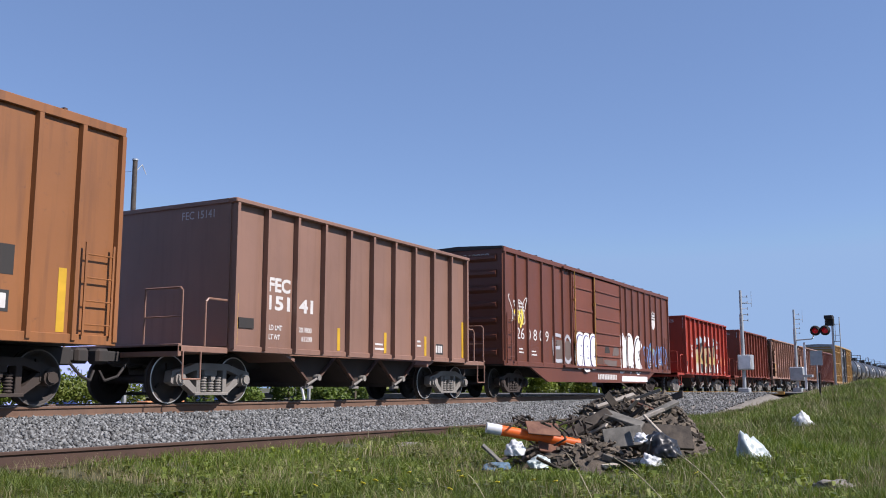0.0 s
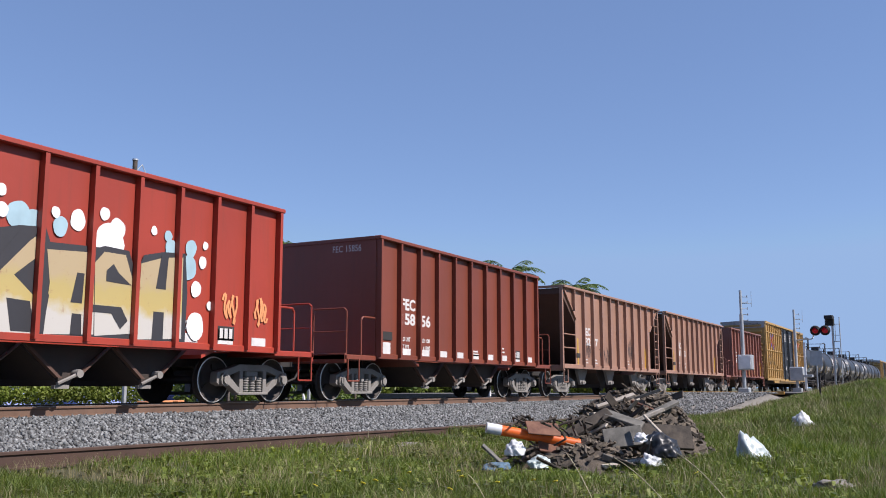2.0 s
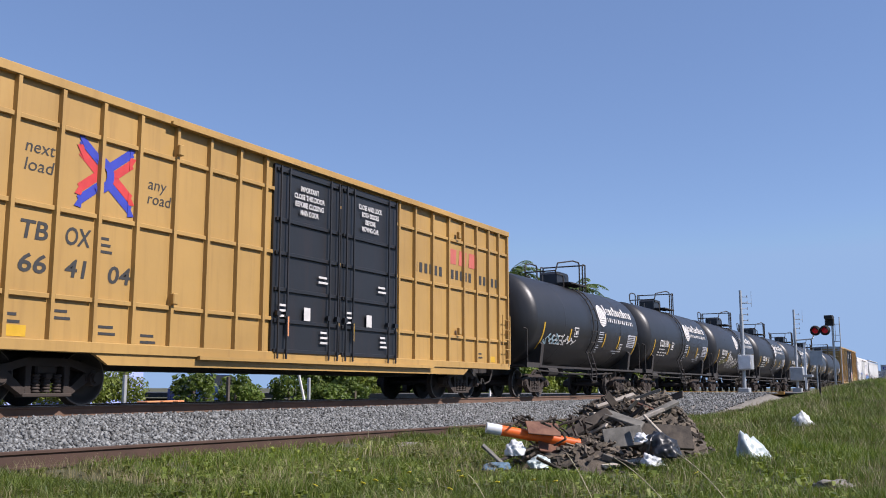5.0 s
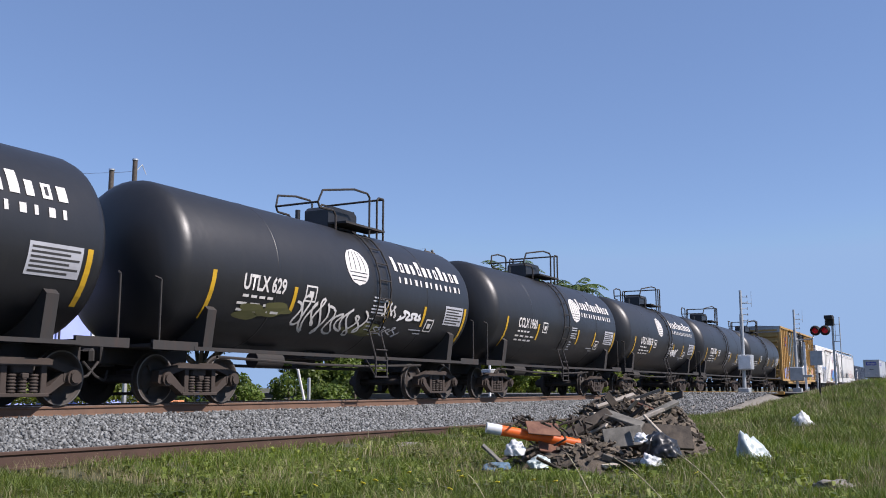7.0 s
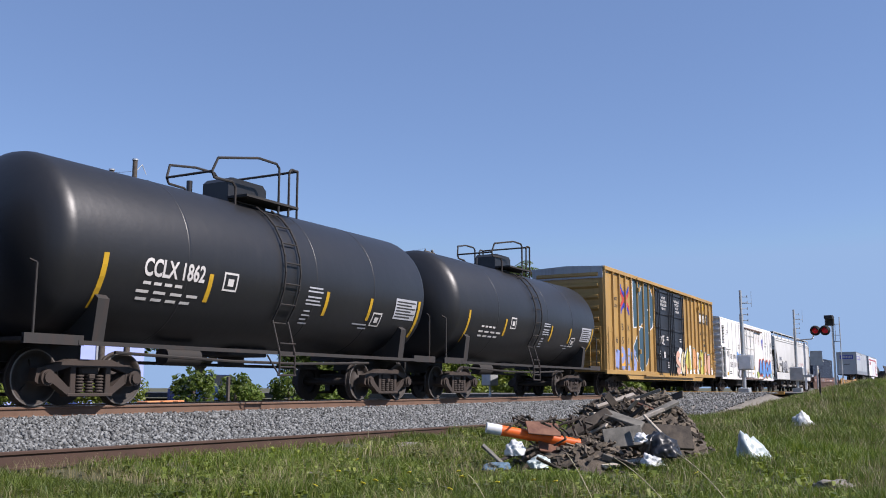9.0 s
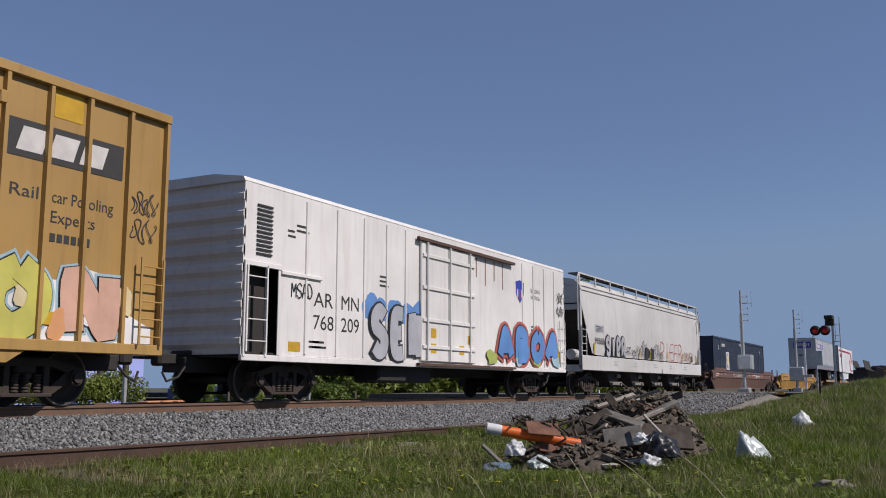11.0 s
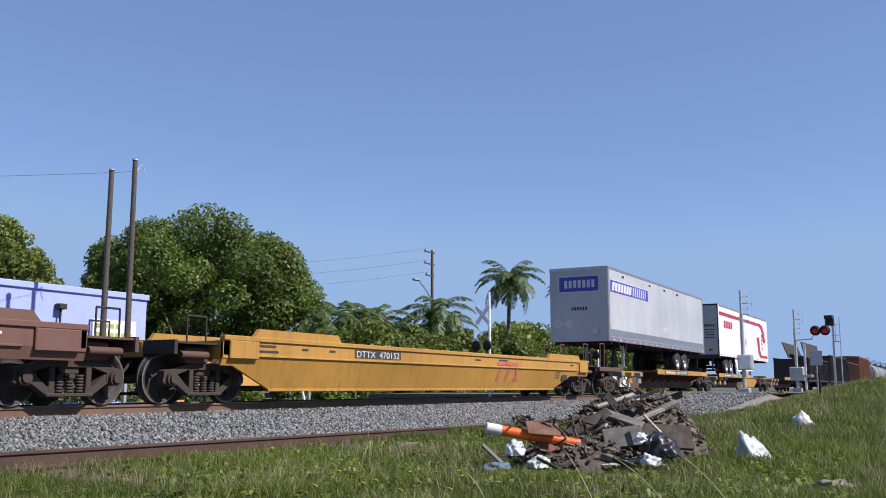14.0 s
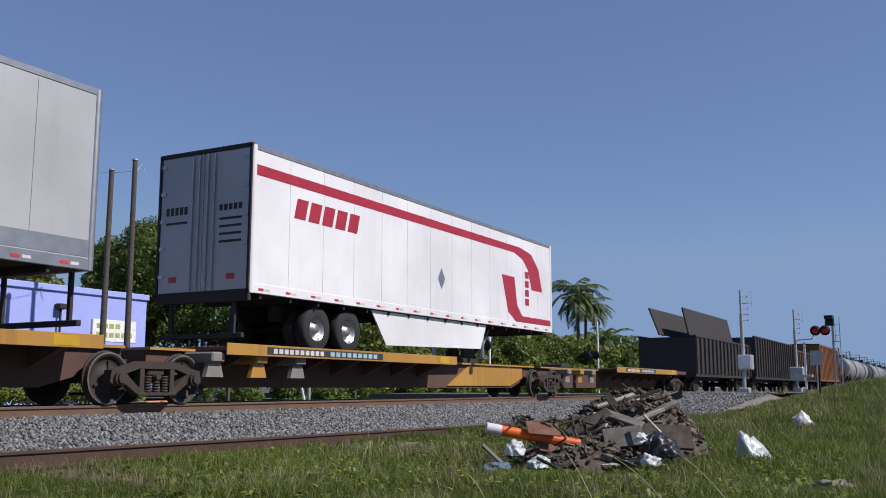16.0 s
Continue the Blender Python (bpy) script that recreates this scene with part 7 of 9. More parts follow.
ob, h, W, ZB, ZT = trailer(352.43, 368.5, "trailer_white", "white trailer with dark red stripe and rear doors", (-5.5, -4.25), 3.4, -1)
y = -W - 0.004
M["stripe"] = flat("dark red stripe paint", (0.36, 0.02, 0.04), 0.45)
decal("stripe", [(-h + 0.05, 4.66), (4.9, 4.66), (5.6, 4.5), (6.0, 4.2), (6.3, 3.55), (7.2, 3.55), (6.9, 4.3), (6.3, 4.75), (5.4, 4.88), (-h + 0.05, 4.88)], y, M["stripe"], ob)
decal("stripe", [(3.95, 3.85), (4.9, 3.85), (5.1, 2.95), (5.5, 2.62), (7.9, 2.62), (7.9, 2.42), (5.0, 2.42), (4.4, 2.7)], y, M["stripe"], ob)
for k in range(4):
    decal("emblem_spot", rect(5.75, 6.05, 3.0 + 0.3 * k, 3.22 + 0.3 * k), y, M["stripe"], ob)
word_bars(ob, -6.65, -4.1, 3.95, 0.45, 5, y, M["stripe"], 0.25, gap=0.22)
decal("diamond_placard", [(-0.2, 3.3), (0.0, 3.0), (0.2, 3.3), (0.0, 3.6)], y, M["alu"], ob)
part("side_skirt", Geo().prism([(-3.4, 2.18), (3.0, 2.18), (2.6, 1.45), (-2.7, 1.35)], "y", -1.2, -1.17), M["trailer_white"], ob, "white slanted side skirt")
e = -h
for sy in (-1, 1):
    a, b = sorted((sy * 0.02, sy * 1.22))
    # shade on the rear doors is put in as a greyer skin than the sides
    d = part("rear_door", Geo().box(e - 0.03, e - 0.002, a, b, ZB + 0.08, ZT - 0.06, 0.006), M["trailer"], ob, "swinging rear door, its shade painted in as grey")
    for yy in (sy * 0.12, sy * 0.3):
        part("lock_rod", Geo().cyl((e - 0.06, yy, ZB + 0.1), (e - 0.06, yy, ZT - 0.1), 0.02, 8), M["alu"], d)
    for z in (2.6, 3.2, 3.8, 4.4, 5.0):
        part("hinge", Geo().box(e - 0.05, e - 0.03, min(sy * 1.08, sy * 1.22), max(sy * 1.08, sy * 1.22), z, z + 0.08), M["alu"], d)
    for k in range(5):
        part("emblem_bar", Geo().box(e - 0.036, e - 0.031, sy * 0.75 - 0.3 + 0.13 * k, sy * 0.75 - 0.21 + 0.13 * k, 3.95, 4.12 if sy > 0 else 4.08), M["dark_ink"], d)
    for k in range(4 if sy < 0 else 1):
        part("small_print", Geo().box(e - 0.036, e - 0.031, sy * 0.75 - 0.3, sy * 0.75 + 0.3, 3.75 - 0.16 * k, 3.8 - 0.16 * k), M["dark_ink"], d)
    part("label", Geo().box(e - 0.036, e - 0.031, sy * 0.8 - 0.1, sy * 0.8 + 0.12, 2.5, 2.62), M["red_ink"], d)
part("rear_frame", Geo().box(e - 0.05, e + 0.05, -W, W, ZB - 0.16, ZB + 0.08, 0.01).box(e - 0.05, e + 0.05, -W, W, ZT - 0.06, ZT + 0.04, 0.01).box(e - 0.05, e + 0.0, -W, -W + 0.06, ZB, ZT).box(e - 0.05, e + 0.0, W - 0.06, W, ZB, ZT), M["dark"], ob)
part("rear_bumper", Geo().box(e, e + 0.1, -1.1, 1.1, 1.3, 1.4, 0.01).box(e, e + 0.06, -0.9, -0.8, 1.4, 2.2).box(e, e + 0.06, 0.8, 0.9, 1.4, 2.2), M["dark"], ob)


# ---- dark cars towards the rear ----
def dark_gondola(x0, x1, zt, mat, label, lids):
    ob = wagon("gondola_car", label, x0, x1)
    h, W, ZB = (x1 - x0) / 2, 1.52, 1.05
    pm = M[mat]
    for s in (-1, 1):
        part("side_sheet", Geo().box(-h, h, s * W - 0.02, s * W + 0.02, ZB, zt), pm, ob)
        part("end_sheet", Geo().box(min(s * h, s * (h - 0.04)), max(s * h, s * (h - 0.04)), -W + 0.02, W - 0.02, ZB, zt), pm, ob)
        part("top_rail", Geo().box(-h, h, s * W - 0.06, s * W + 0.08, zt, zt + 0.1, 0.01), pm, ob)
        bogie(ob, s * (h - 1.7), "bogie_dark")
    n = int(2 * h / 0.95)
    for i in range(n + 1):
        v_rib(ob, -h + 2 * h * i / n, W + 0.02, ZB, zt, pm, 0.12, 0.1)
    part("floor", Geo().box(-h, h, -W, W, ZB - 0.15, ZB), M["dark"], ob)
    part("centre_sill", Geo().box(-h - 0.3, h + 0.3, -0.3, 0.3, 0.7, 0.92, 0.02), M["dark"], ob)
    if lids:
        for k, (a, b, t) in enumerate(((-h - 0.6, h - 4.2, 78), (-h - 1.6, h - 7, 70))):
            m = Matrix.Translation((0, -W + 0.2 + 1.3 * k, zt + 0.05)) @ Matrix.Rotation(radians(t), 4, "X")
            # lid colour is darker than the body to hold the shade of its inner side
            part("open_lid", Geo().box(a, b, 0, 1.5, 0, 0.08, 0.01, m=m), M["dark"], ob, "raised rusty roof lid, darkened for its shaded inner side")
            for j in range(5):
                x = a + (b - a) * (j + 0.5) / 5
                part("lid_rib", Geo().box(x - 0.05, x + 0.05, 0, 1.5, -0.06, 0, m=m), pm, ob)
    ends(ob, h + 0.1)
    return ob


dark_gondola(388.0, 402.5, 3.0, "dark_car", "black covered hopper car with its lids raised", True)
dark_gondola(404.5, 421.0, 3.75, "dark_car", "black weathered open gondola car", False)
dark_gondola(423.0, 437.0, 3.4, "rusty", "rusty brown open gondola car", False)
ob, h, W, ZB, ZT = old_boxcar(438.6, 454.5, "box_orange", "tan weathered box car far down the train")
for i in range(16):
    v_rib(ob, -h + 2 * h * i / 15, W, ZB, ZT - 0.12, M["box_orange"], 0.12, 0.08)
for i in range(9):
    tank_car(462.0 + 13.4 * i, "grey tank car far down the train", "", False, "tank_grey" if i % 3 else "tank")


# ---- crossing, poles and signals ----
M["gravel"] = grainy("pale dusty gravel", (0.11, 0.1, 0.0837), (0.231, 0.212, 0.18), 14, bump=0.6)
M["asphalt"] = grainy("worn grey asphalt", (0.0644, 0.0644, 0.0644), (0.11, 0.106, 0.1), 10, bump=0.3)
M["galv"] = flat("galvanised steel", (0.42, 0.44, 0.45), 0.5, 0.5)
M["pole_wood"] = grainy("weathered pole wood", (0.045, 0.036, 0.03), (0.10, 0.085, 0.07), 9, bump=0.4)
M["black"] = flat("matt black paint", (0.012, 0.012, 0.013), 0.7)
M["red_lens"] = flat("lit red signal lens", (0.55, 0.01, 0.02), 0.3, glow=0.06)
M["sign_white"] = flat("white sign sheet", (0.8, 0.8, 0.8), 0.5)


def apron_z(x, y):
    k = min(1, max(0, (x - 28) / 14)) * min(1, max(0, (72 - x) / 8))
    return -0.75 + k * 0.80 + 0.02 * noise.noise((x, y, 5))


solid("gravel_apron", grid(steps((27, 73, 1.0)), steps((6.5, 12.6, 0.6)), lambda x, y: apron_z(x, y) - max(0, 7.5 - y) * 0.5), M["gravel"], "pale gravel apron beside the level crossing", "ground", kind="structure")
tagged(new("apron_stones", stones(7000, 29, 45, 9, 0.02, 0.055, (7.2, 12.3, apron_z))), "loose gravel stones strewn beside the crossing", "stones", kind="stuff")
g = Geo().box(45, 56, -40, 12.85, 0.02, 0.075).box(45, 56, 13.1, 14.35, -0.12, -0.02).box(45, 56, 14.6, 70, -0.3, -0.02)
solid("crossing_road", g, M["asphalt"], "asphalt road over the level crossing", "road", kind="structure")
solid("road_edge", Geo().box(44.8, 45.0, 7, 12.8, 0.0, 0.13, 0.01), M["yellow_w"], "low yellowish edge beam of the crossing", "kerb", kind="structure")


def mast_pegs(x, y, z0, z1, label, side):
    """Steel mast with a row of bracket pegs near its top."""
    ob = thing("signal_mast", label, "mast", pose(x, y, 0), "masts at the crossing")
    part("mast_tube", Geo().cyl((0, 0, z0 - 0.4), (0, 0, z1 - 1.1), 0.085, 12).cyl((0, 0, z1 - 1.1), (0, 0, z1), 0.06, 10), M["galv"], ob)
    part("mast_base", Geo().box(-0.25, 0.25, -0.25, 0.25, z0 - 0.5, z0 + 0.25, 0.03), M["galv"], ob)
    for i in range(5):
        z = z1 - 0.3 - 0.27 * i
        part("bracket_peg", Geo().cyl((0, 0, z), (0.12, -0.25 - 0.05 * (i % 2), z), 0.014, 6).cyl((0.12, -0.27, z - 0.05), (0.12, -0.27, z + 0.07), 0.018, 6), M["galv"], ob)
    part("aerial", Geo().cyl((0.2, -0.44, z1 - 0.75), (0.2, -0.44, z1 - 0.05), 0.008, 6).cyl((0, 0, z1 - 0.6), (0.2, -0.44, z1 - 0.6), 0.01, 6), M["galv"], ob)
    return ob


m1 = mast_pegs(44, 8.56, 0.05, 4.72, "galvanised mast with pegs and a metal cabinet", 1)
cb = part("cabinet", Geo().box(-0.3, 0.25, -0.42, 0.2, 1.1, 1.78, 0.03), M["galv"], m1, "grey metal relay cabinet")
part("cabinet_door", Geo().box(-0.32, -0.3, -0.38, 0.16, 1.15, 1.73, 0.008), M["sign_white"], cb)
m2 = mast_pegs(58, 8.29, 0.05, 4.85, "galvanised mast with lit red crossing lights", 1)
part("light_arm", Geo().tube([(0, 0, 3.05), (-0.2, -0.95, 3.1), (-0.3, -1.05, 3.2), (-0.3, -1.05, 3.45)], 0.035).tube([(-0.35, -1.5, 3.45), (-0.35, -0.9, 3.45)], 0.03), M["galv"], m2)
for yy in (-1.2, -1.72):
    lt = part("crossing_light", Geo().lathe([(-0.1, 0.0), (-0.1, 0.27), (-0.06, 0.29), (0.0, 0.29), (0.06, 0.15), (0.06, 0.0)], "x", (-0.45, yy, 3.56), 24), M["black"], m2, "black round backboard of a crossing light")
    part("lens", Geo().lathe([(-0.13, 0.0), (-0.125, 0.1), (-0.105, 0.17)], "x", (-0.45, yy, 3.56), 20), M["red_lens"], lt, "lit red lens")
    part("hood", Geo().prism([(yy + 0.2 * math.cos(radians(a)), 3.56 + 0.2 * math.sin(radians(a))) for a in range(0, 181, 20)] + [(yy - 0.18, 3.56), (yy + 0.18 * 0.2, 3.56 + 0.19)], "x", -0.85, -0.55), M["black"], lt)
part("gate_machine", Geo().box(-0.35, 0.25, -0.4, 0.35, 0.7, 1.5, 0.04).box(-0.5, 0.0, -0.9, -0.4, 0.9, 1.05, 0.02), M["galv"], m2)
part("gate_arm", Geo().box(-0.45, -0.39, -0.6, -0.48, 0.2, 2.9, 0.01), M["sign_white"], m2, "raised white gate arm")

sm = thing("railway_signal", "black hooded railway signal on a ladder mast", "signal", pose(64, 6.86, 0))
part("mast_tube", Geo().cyl((0, 0, -0.2), (0, 0, 4.3), 0.07, 10), M["galv"], sm)
part("ladder", Geo().cyl((0, -0.42, -0.2), (0, -0.42, 4.75), 0.03, 8).tube([(0, 0, 3.6), (0, -0.42, 3.6)], 0.02).tube([(0, 0, 3.2), (0, -0.42, 3.2)], 0.02).tube([(0, -0.15, 3.2), (0, -0.15, 4.3), (0, -0.42, 4.3)], 0.02), M["galv"], sm)
part("signal_head", Geo().box(-0.2, 0.1, -0.12, 0.42, 4.2, 4.85, 0.04).box(-0.75, -0.2, -0.1, 0.4, 4.6, 4.83, 0.02), M["black"], sm)

ps = thing("marker_post", "thin dark marker post in the grass", "post", pose(36, 4.39, 0))
part("post", Geo().box(-0.03, 0.03, -0.03, 0.03, -0.5, 0.83, 0.006), M["dark"], ps)
sg = thing("road_sign", "back of a small grey sign on a post", "sign", pose(52, 6.44, 0))
part("post", Geo().box(-0.03, 0.03, -0.03, 0.03, -0.3, 2.2, 0.006), M["galv"], sg)
part("sign_plate", Geo().box(-0.045, -0.032, -0.3, 0.3, 1.45, 2.2, 0.004), M["galv"], sg)


def crossbuck(x, y, z1, label, lights):
    ob = thing("crossing_sign", label, "crossing sign", pose(x, y, 0, 0, 0, -16), "signs beyond the line")
    part("post", Geo().cyl((0, 0, -0.5), (0, 0, z1), 0.06, 10), M["sign_white"], ob)
    if lights < 2:
        for a in (45, -45):
            m = Matrix.Translation((-0.1 - 0.03 * (a > 0), 0.35, 3.85)) @ Matrix.Rotation(radians(a), 4, "X")
            part("sign_blade", Geo().box(-0.01, 0.01, -0.6, 0.6, -0.11, 0.11, m=m), M["sign_white"], ob, "white crossed board")
    for yy in (0.05, 0.75):
        part("crossing_light", Geo().lathe([(-0.05, 0.0), (-0.05, 0.26), (0.03, 0.26), (0.05, 0.0)], "x", (-0.12, yy, 2.35), 18), M["black"], ob)
    part("light_arm", Geo().cyl((0, -0.1, 2.35), (0, 0.85, 2.35), 0.03, 8), M["galv"], ob)
    part("gate_machine", Geo().box(-0.3, 0.3, -0.3, 0.3, 0.4, 1.2, 0.04), M["galv"], ob)


crossbuck(41.25, 20.0, 4.94, "white crossbuck sign on a post beyond the line", 1)
crossbuck(56.96, 20.0, 4.46, "white crossing signal post beyond the line", 2)
fs = thing("railway_signal", "black signal head on a post beyond the line", "signal", pose(98.87, 24, 0))
part("mast_tube", Geo().cyl((0, 0, -0.5), (0, 0, 6.2), 0.09, 10), M["galv"], fs)
part("signal_head", Geo().box(-0.25, 0.15, -0.5, 0.5, 6.1, 7.2, 0.05).box(-0.7, -0.25, -0.4, 0.4, 6.8, 7.1, 0.03), M["black"], fs)


def utility_pole(x, y, z1, label, arms=(), lean=0.0):
    ob = thing("utility_pole", label, "pole", pose(x, y, 0, 0, lean, 0), "utility poles")
    part("pole", Geo().cyl((0, 0, -0.6), (0, 0, z1), 0.135, 12, 0.10), M["pole_wood"], ob)
    for z, l in arms:
        part("cross_arm", Geo().box(-l, l * 0.3, -0.05, 0.05, z - 0.05, z + 0.05, 0.01).cyl((-l * 0.9, 0, z + 0.05), (-l * 0.9, 0, z + 0.2), 0.04, 8), M["pole_wood"], ob)
    part("pole_cap", Geo().cyl((0, 0, z1), (0, 0, z1 + 0.06), 0.13, 10), M["galv"], ob)
    return ob


utility_pole(26.37, 30, 9.14, "dark wooden utility pole beside a pale building", lean=0.2)
p2 = utility_pole(27.67, 30, 9.83, "tall grey wooden utility pole with a bracket", lean=-0.3)
part("bracket", Geo().tube([(0, 0, 9.3), (0.3, -0.1, 9.7), (0.5, -0.15, 9.3)], 0.02), M["galv"], p2)
p3 = utility_pole(62.17, 35, 10.77, "wooden utility pole with a street lamp", ((10.6, 1.2), (9.7, 1.2), (8.8, 1.0)))
sl = part("street_lamp", Geo().tube([(0, 0, 6.9), (-1.5, -0.3, 7.6), (-2.7, -0.4, 8.15)], 0.05).box(-3.5, -2.7, -0.55, -0.25, 8.1, 8.28, 0.05), M["galv"], p3, "grey cobra-head street lamp")
utility_pole(46, 70, 13.0, "thin utility pole far behind the trees")


def wire(a, b, sag, group="overhead wires"):
    n = 14
    pts = []
    for i in range(n + 1):
        t = i / n
        p = Vector(a).lerp(Vector(b), t)
        p.z -= sag * 4 * t * (1 - t)
        pts.append(p)
    solid("overhead_wire", Geo().tube(pts, 0.009, 4), M["black"], "thin dark overhead wire between poles", "wire", group=group)


wire((26.37, 30, 9.05), (8, 30, 5.1), 0.1)
wire((26.37, 30, 9.05), (27.67, 30, 9.4), 0.02)
for z, ze in ((10.6, 7.4), (9.7, 6.7), (8.8, 6.0)):
    wire((61.1, 35, z + 0.2), (42, 38, ze), 0.2)


# ---- pale building behind the line ----
M["wall_pale"] = grainy("pale blue-white painted wall", (0.296, 0.357, 0.713), (0.331, 0.392, 0.748), 1.2, rough=0.8, bump=0.1)
M["glass"] = flat("dark window glass", (0.03, 0.035, 0.045), 0.12)
bd = thing("warehouse", "long low pale blue-white building with flat roof", "building")
part("wall", Geo().box(-14, 33.4, 35, 58, -0.7, 4.55), M["wall_pale"], bd)
part("parapet", Geo().box(-14.1, 33.5, 34.9, 58.1, 4.55, 4.84, 0.03), M["wall_pale"], bd)
wl = part("wall_lamp", Geo().box(28.0, 28.4, 34.6, 34.99, 3.75, 4.0, 0.03).cyl((28.2, 34.8, 2.4), (28.2, 34.8, 3.8), 0.05, 8), M["dark"], bd)
for x in (4, 12, 20):
    w = part("window", Geo().box(x, x + 2.2, 34.96, 34.999, 1.0, 2.2), M["glass"], bd)
    part("window_frame", Geo().box(x - 0.08, x + 2.28, 34.93, 34.995, 0.9, 1.0).box(x - 0.08, x + 2.28, 34.93, 34.995, 2.2, 2.3), M["grey_roof"], w)
sn = thing("shop_sign", "white rectangular sign board on two posts", "sign", pose(0, 0, 0))
part("sign_board", Geo().box(27.6, 30.0, 32.0, 32.15, 2.25, 3.2, 0.02), M["sign_white"], sn)
part("post", Geo().box(27.9, 28.0, 32.05, 32.12, -0.6, 2.25), M["galv"], sn)
part("post", Geo().box(29.6, 29.7, 32.05, 32.12, -0.6, 2.25), M["galv"], sn)
for k in range(2):
    for j in range(4 if k else 6):
        part("small_print", Geo().box(27.8 + 0.34 * j, 28.05 + 0.34 * j, 31.99, 31.998, 2.45 + 0.38 * k, 2.65 + 0.38 * k), M["spray_green"], sn)


# ---- foliage ----
M["leaf_dark"] = leafy("dark green leaves", (0.055, 0.10, 0.012), (0.15, 0.20, 0.035), 0.45)
M["leaf_bright"] = leafy("bright green leaves", (0.085, 0.13, 0.012), (0.20, 0.235, 0.04), 0.4)
M["leaf_palm"] = leafy("palm fronds", (0.04, 0.08, 0.015), (0.11, 0.15, 0.035), 0.35)
M["bark"] = grainy("grey brown bark", (0.08, 0.064, 0.048), (0.16, 0.136, 0.104), 6, bump=0.8)


def from_tris(name, v, f, mat):
    me = bpy.data.meshes.new(name)
    k = f.shape[1]
    me.vertices.add(len(v)); me.vertices.foreach_set("co", np.asarray(v, float).ravel())
    me.loops.add(f.size); me.loops.foreach_set("vertex_index", f.ravel().astype(np.int32))
    me.polygons.add(len(f)); me.polygons.foreach_set("loop_start", np.arange(0, f.size, k, dtype=np.int32)); me.polygons.foreach_set("loop_total", np.full(len(f), k, dtype=np.int32))
    me.update(calc_edges=True)
    me.materials.append(mat)
    return me


def leaf_cloud(name, clumps, n, size, mat, seed):
    """Leaves on the outer parts of many clumps (x, y, z, radius)."""
    rs = np.random.RandomState(seed)
    c = np.array(clumps, float)
    w = c[:, 3] ** 2
    pick = rs.choice(len(c), n, p=w / w.sum())
    u = rs.normal(size=(n, 3))
    u /= np.linalg.norm(u, axis=1, keepdims=True)
    r = c[pick, 3] * (0.55 + 0.5 * rs.rand(n) ** 0.6)
    p = c[pick, :3] + u * r[:, None] * [1, 1, 0.85]
    a = rs.normal(size=(n, 3)) * 0.7 + u + [0, 0, 0.5]
    a /= np.linalg.norm(a, axis=1, keepdims=True)
    t = np.cross(a, rs.normal(size=(n, 3)))
    t /= np.linalg.norm(t, axis=1, keepdims=True)
    b = np.cross(a, t)
    s = size * (0.6 + 0.8 * rs.rand(n))[:, None]
    v = np.stack([p - t * s, p - b * s * 0.5, p + t * s, p + b * s * 0.5], 1).reshape(-1, 3)
    f = np.arange(4 * n).reshape(n, 4)
    return from_tris(name, v, f, mat)


def crown_clumps(cx, cy, cz, rx, rz, n, seed, r0, r1, flat_base=0.5):
    rs = np.random.RandomState(seed)
    out = []
    while len(out) < n:
        u = rs.normal(size=3)
        u /= np.linalg.norm(u)
        k = 0.45 + 0.5 * rs.rand() ** 0.5
        if u[2] < -flat_base:
            continue
        out.append((cx + u[0] * rx * k, cy + u[1] * rx * k, cz + u[2] * rz * k, r0 + (r1 - r0) * rs.rand()))
    return out


def tree(x, y, top, r, seed, mat, label, leaves=14000, size=0.22, base=-0.6):
    ob = thing("tree", label, "tree", pose(x, y, 0), "trees behind the line")
    rs = np.random.RandomState(seed)
    cz = (top + base + 1.5) / 2 + 0.6
    rz = top - cz
    g = Geo()
    g.cyl((0, 0, base - 0.1), (0.1, 0.05, base + 2.2), 0.38, 12, 0.28)
    for k in range(7):
        a = 2 * math.pi * k / 7 + rs.rand()
        e = (math.cos(a) * r * 0.5, math.sin(a) * r * 0.5, cz + rz * (0.1 + 0.4 * rs.rand()))
        m = (e[0] * 0.4, e[1] * 0.4, base + 3.2)
        g.cyl((0.1, 0.05, base + 2.1), m, 0.2, 8, 0.13).cyl(m, e, 0.13, 8, 0.05)
    part("trunk", g, M["bark"], ob)
    part("crown", leaf_cloud("crown", crown_clumps(0, 0, cz, r, rz, 120, seed, r * 0.15, r * 0.25, 0.8), leaves, size, mat, seed), None, ob)
    return ob


tree(44.7, 42, 10.85, 6.9, 1, M["leaf_dark"], "large round dark green tree behind the line", 120000, 0.125)
tree(35.2, 49, 10.3, 3.3, 2, M["leaf_bright"], "green tree rising behind the pale building", 22000, 0.14)
tree(28.0, 50, 8.2, 3.5, 3, M["leaf_bright"], "green tree behind the pale building roof", 7000, 0.2)
for i in range(9):
    tree(112 + 11 * i, 50 + 5 * ((i * 7) % 3), 8.2 + 1.6 * ((i * 5) % 3) / 2, 5.5, 20 + i, M["leaf_dark" if i % 2 else "leaf_bright"], "green tree in the far row beyond the crossing", 5000, 0.35)


def shrub(x, y, r, top, seed, mat, label, leaves=3500, size=0.16, base=-0.62):
    ob = thing("shrub", label, "shrub", pose(x, y, 0), "shrubs behind the line")
    part("stem", Geo().cyl((0, 0, base - 0.1), (0, 0, base + 0.8), 0.07, 8), M["bark"], ob)
    cz = (top + base) / 2
    part("leaves", leaf_cloud("leaves", crown_clumps(0, 0, cz, r, (top - base) / 2, 26, seed, r * 0.25, r * 0.42, 0.9), leaves, size, mat, seed), None, ob)
    return ob


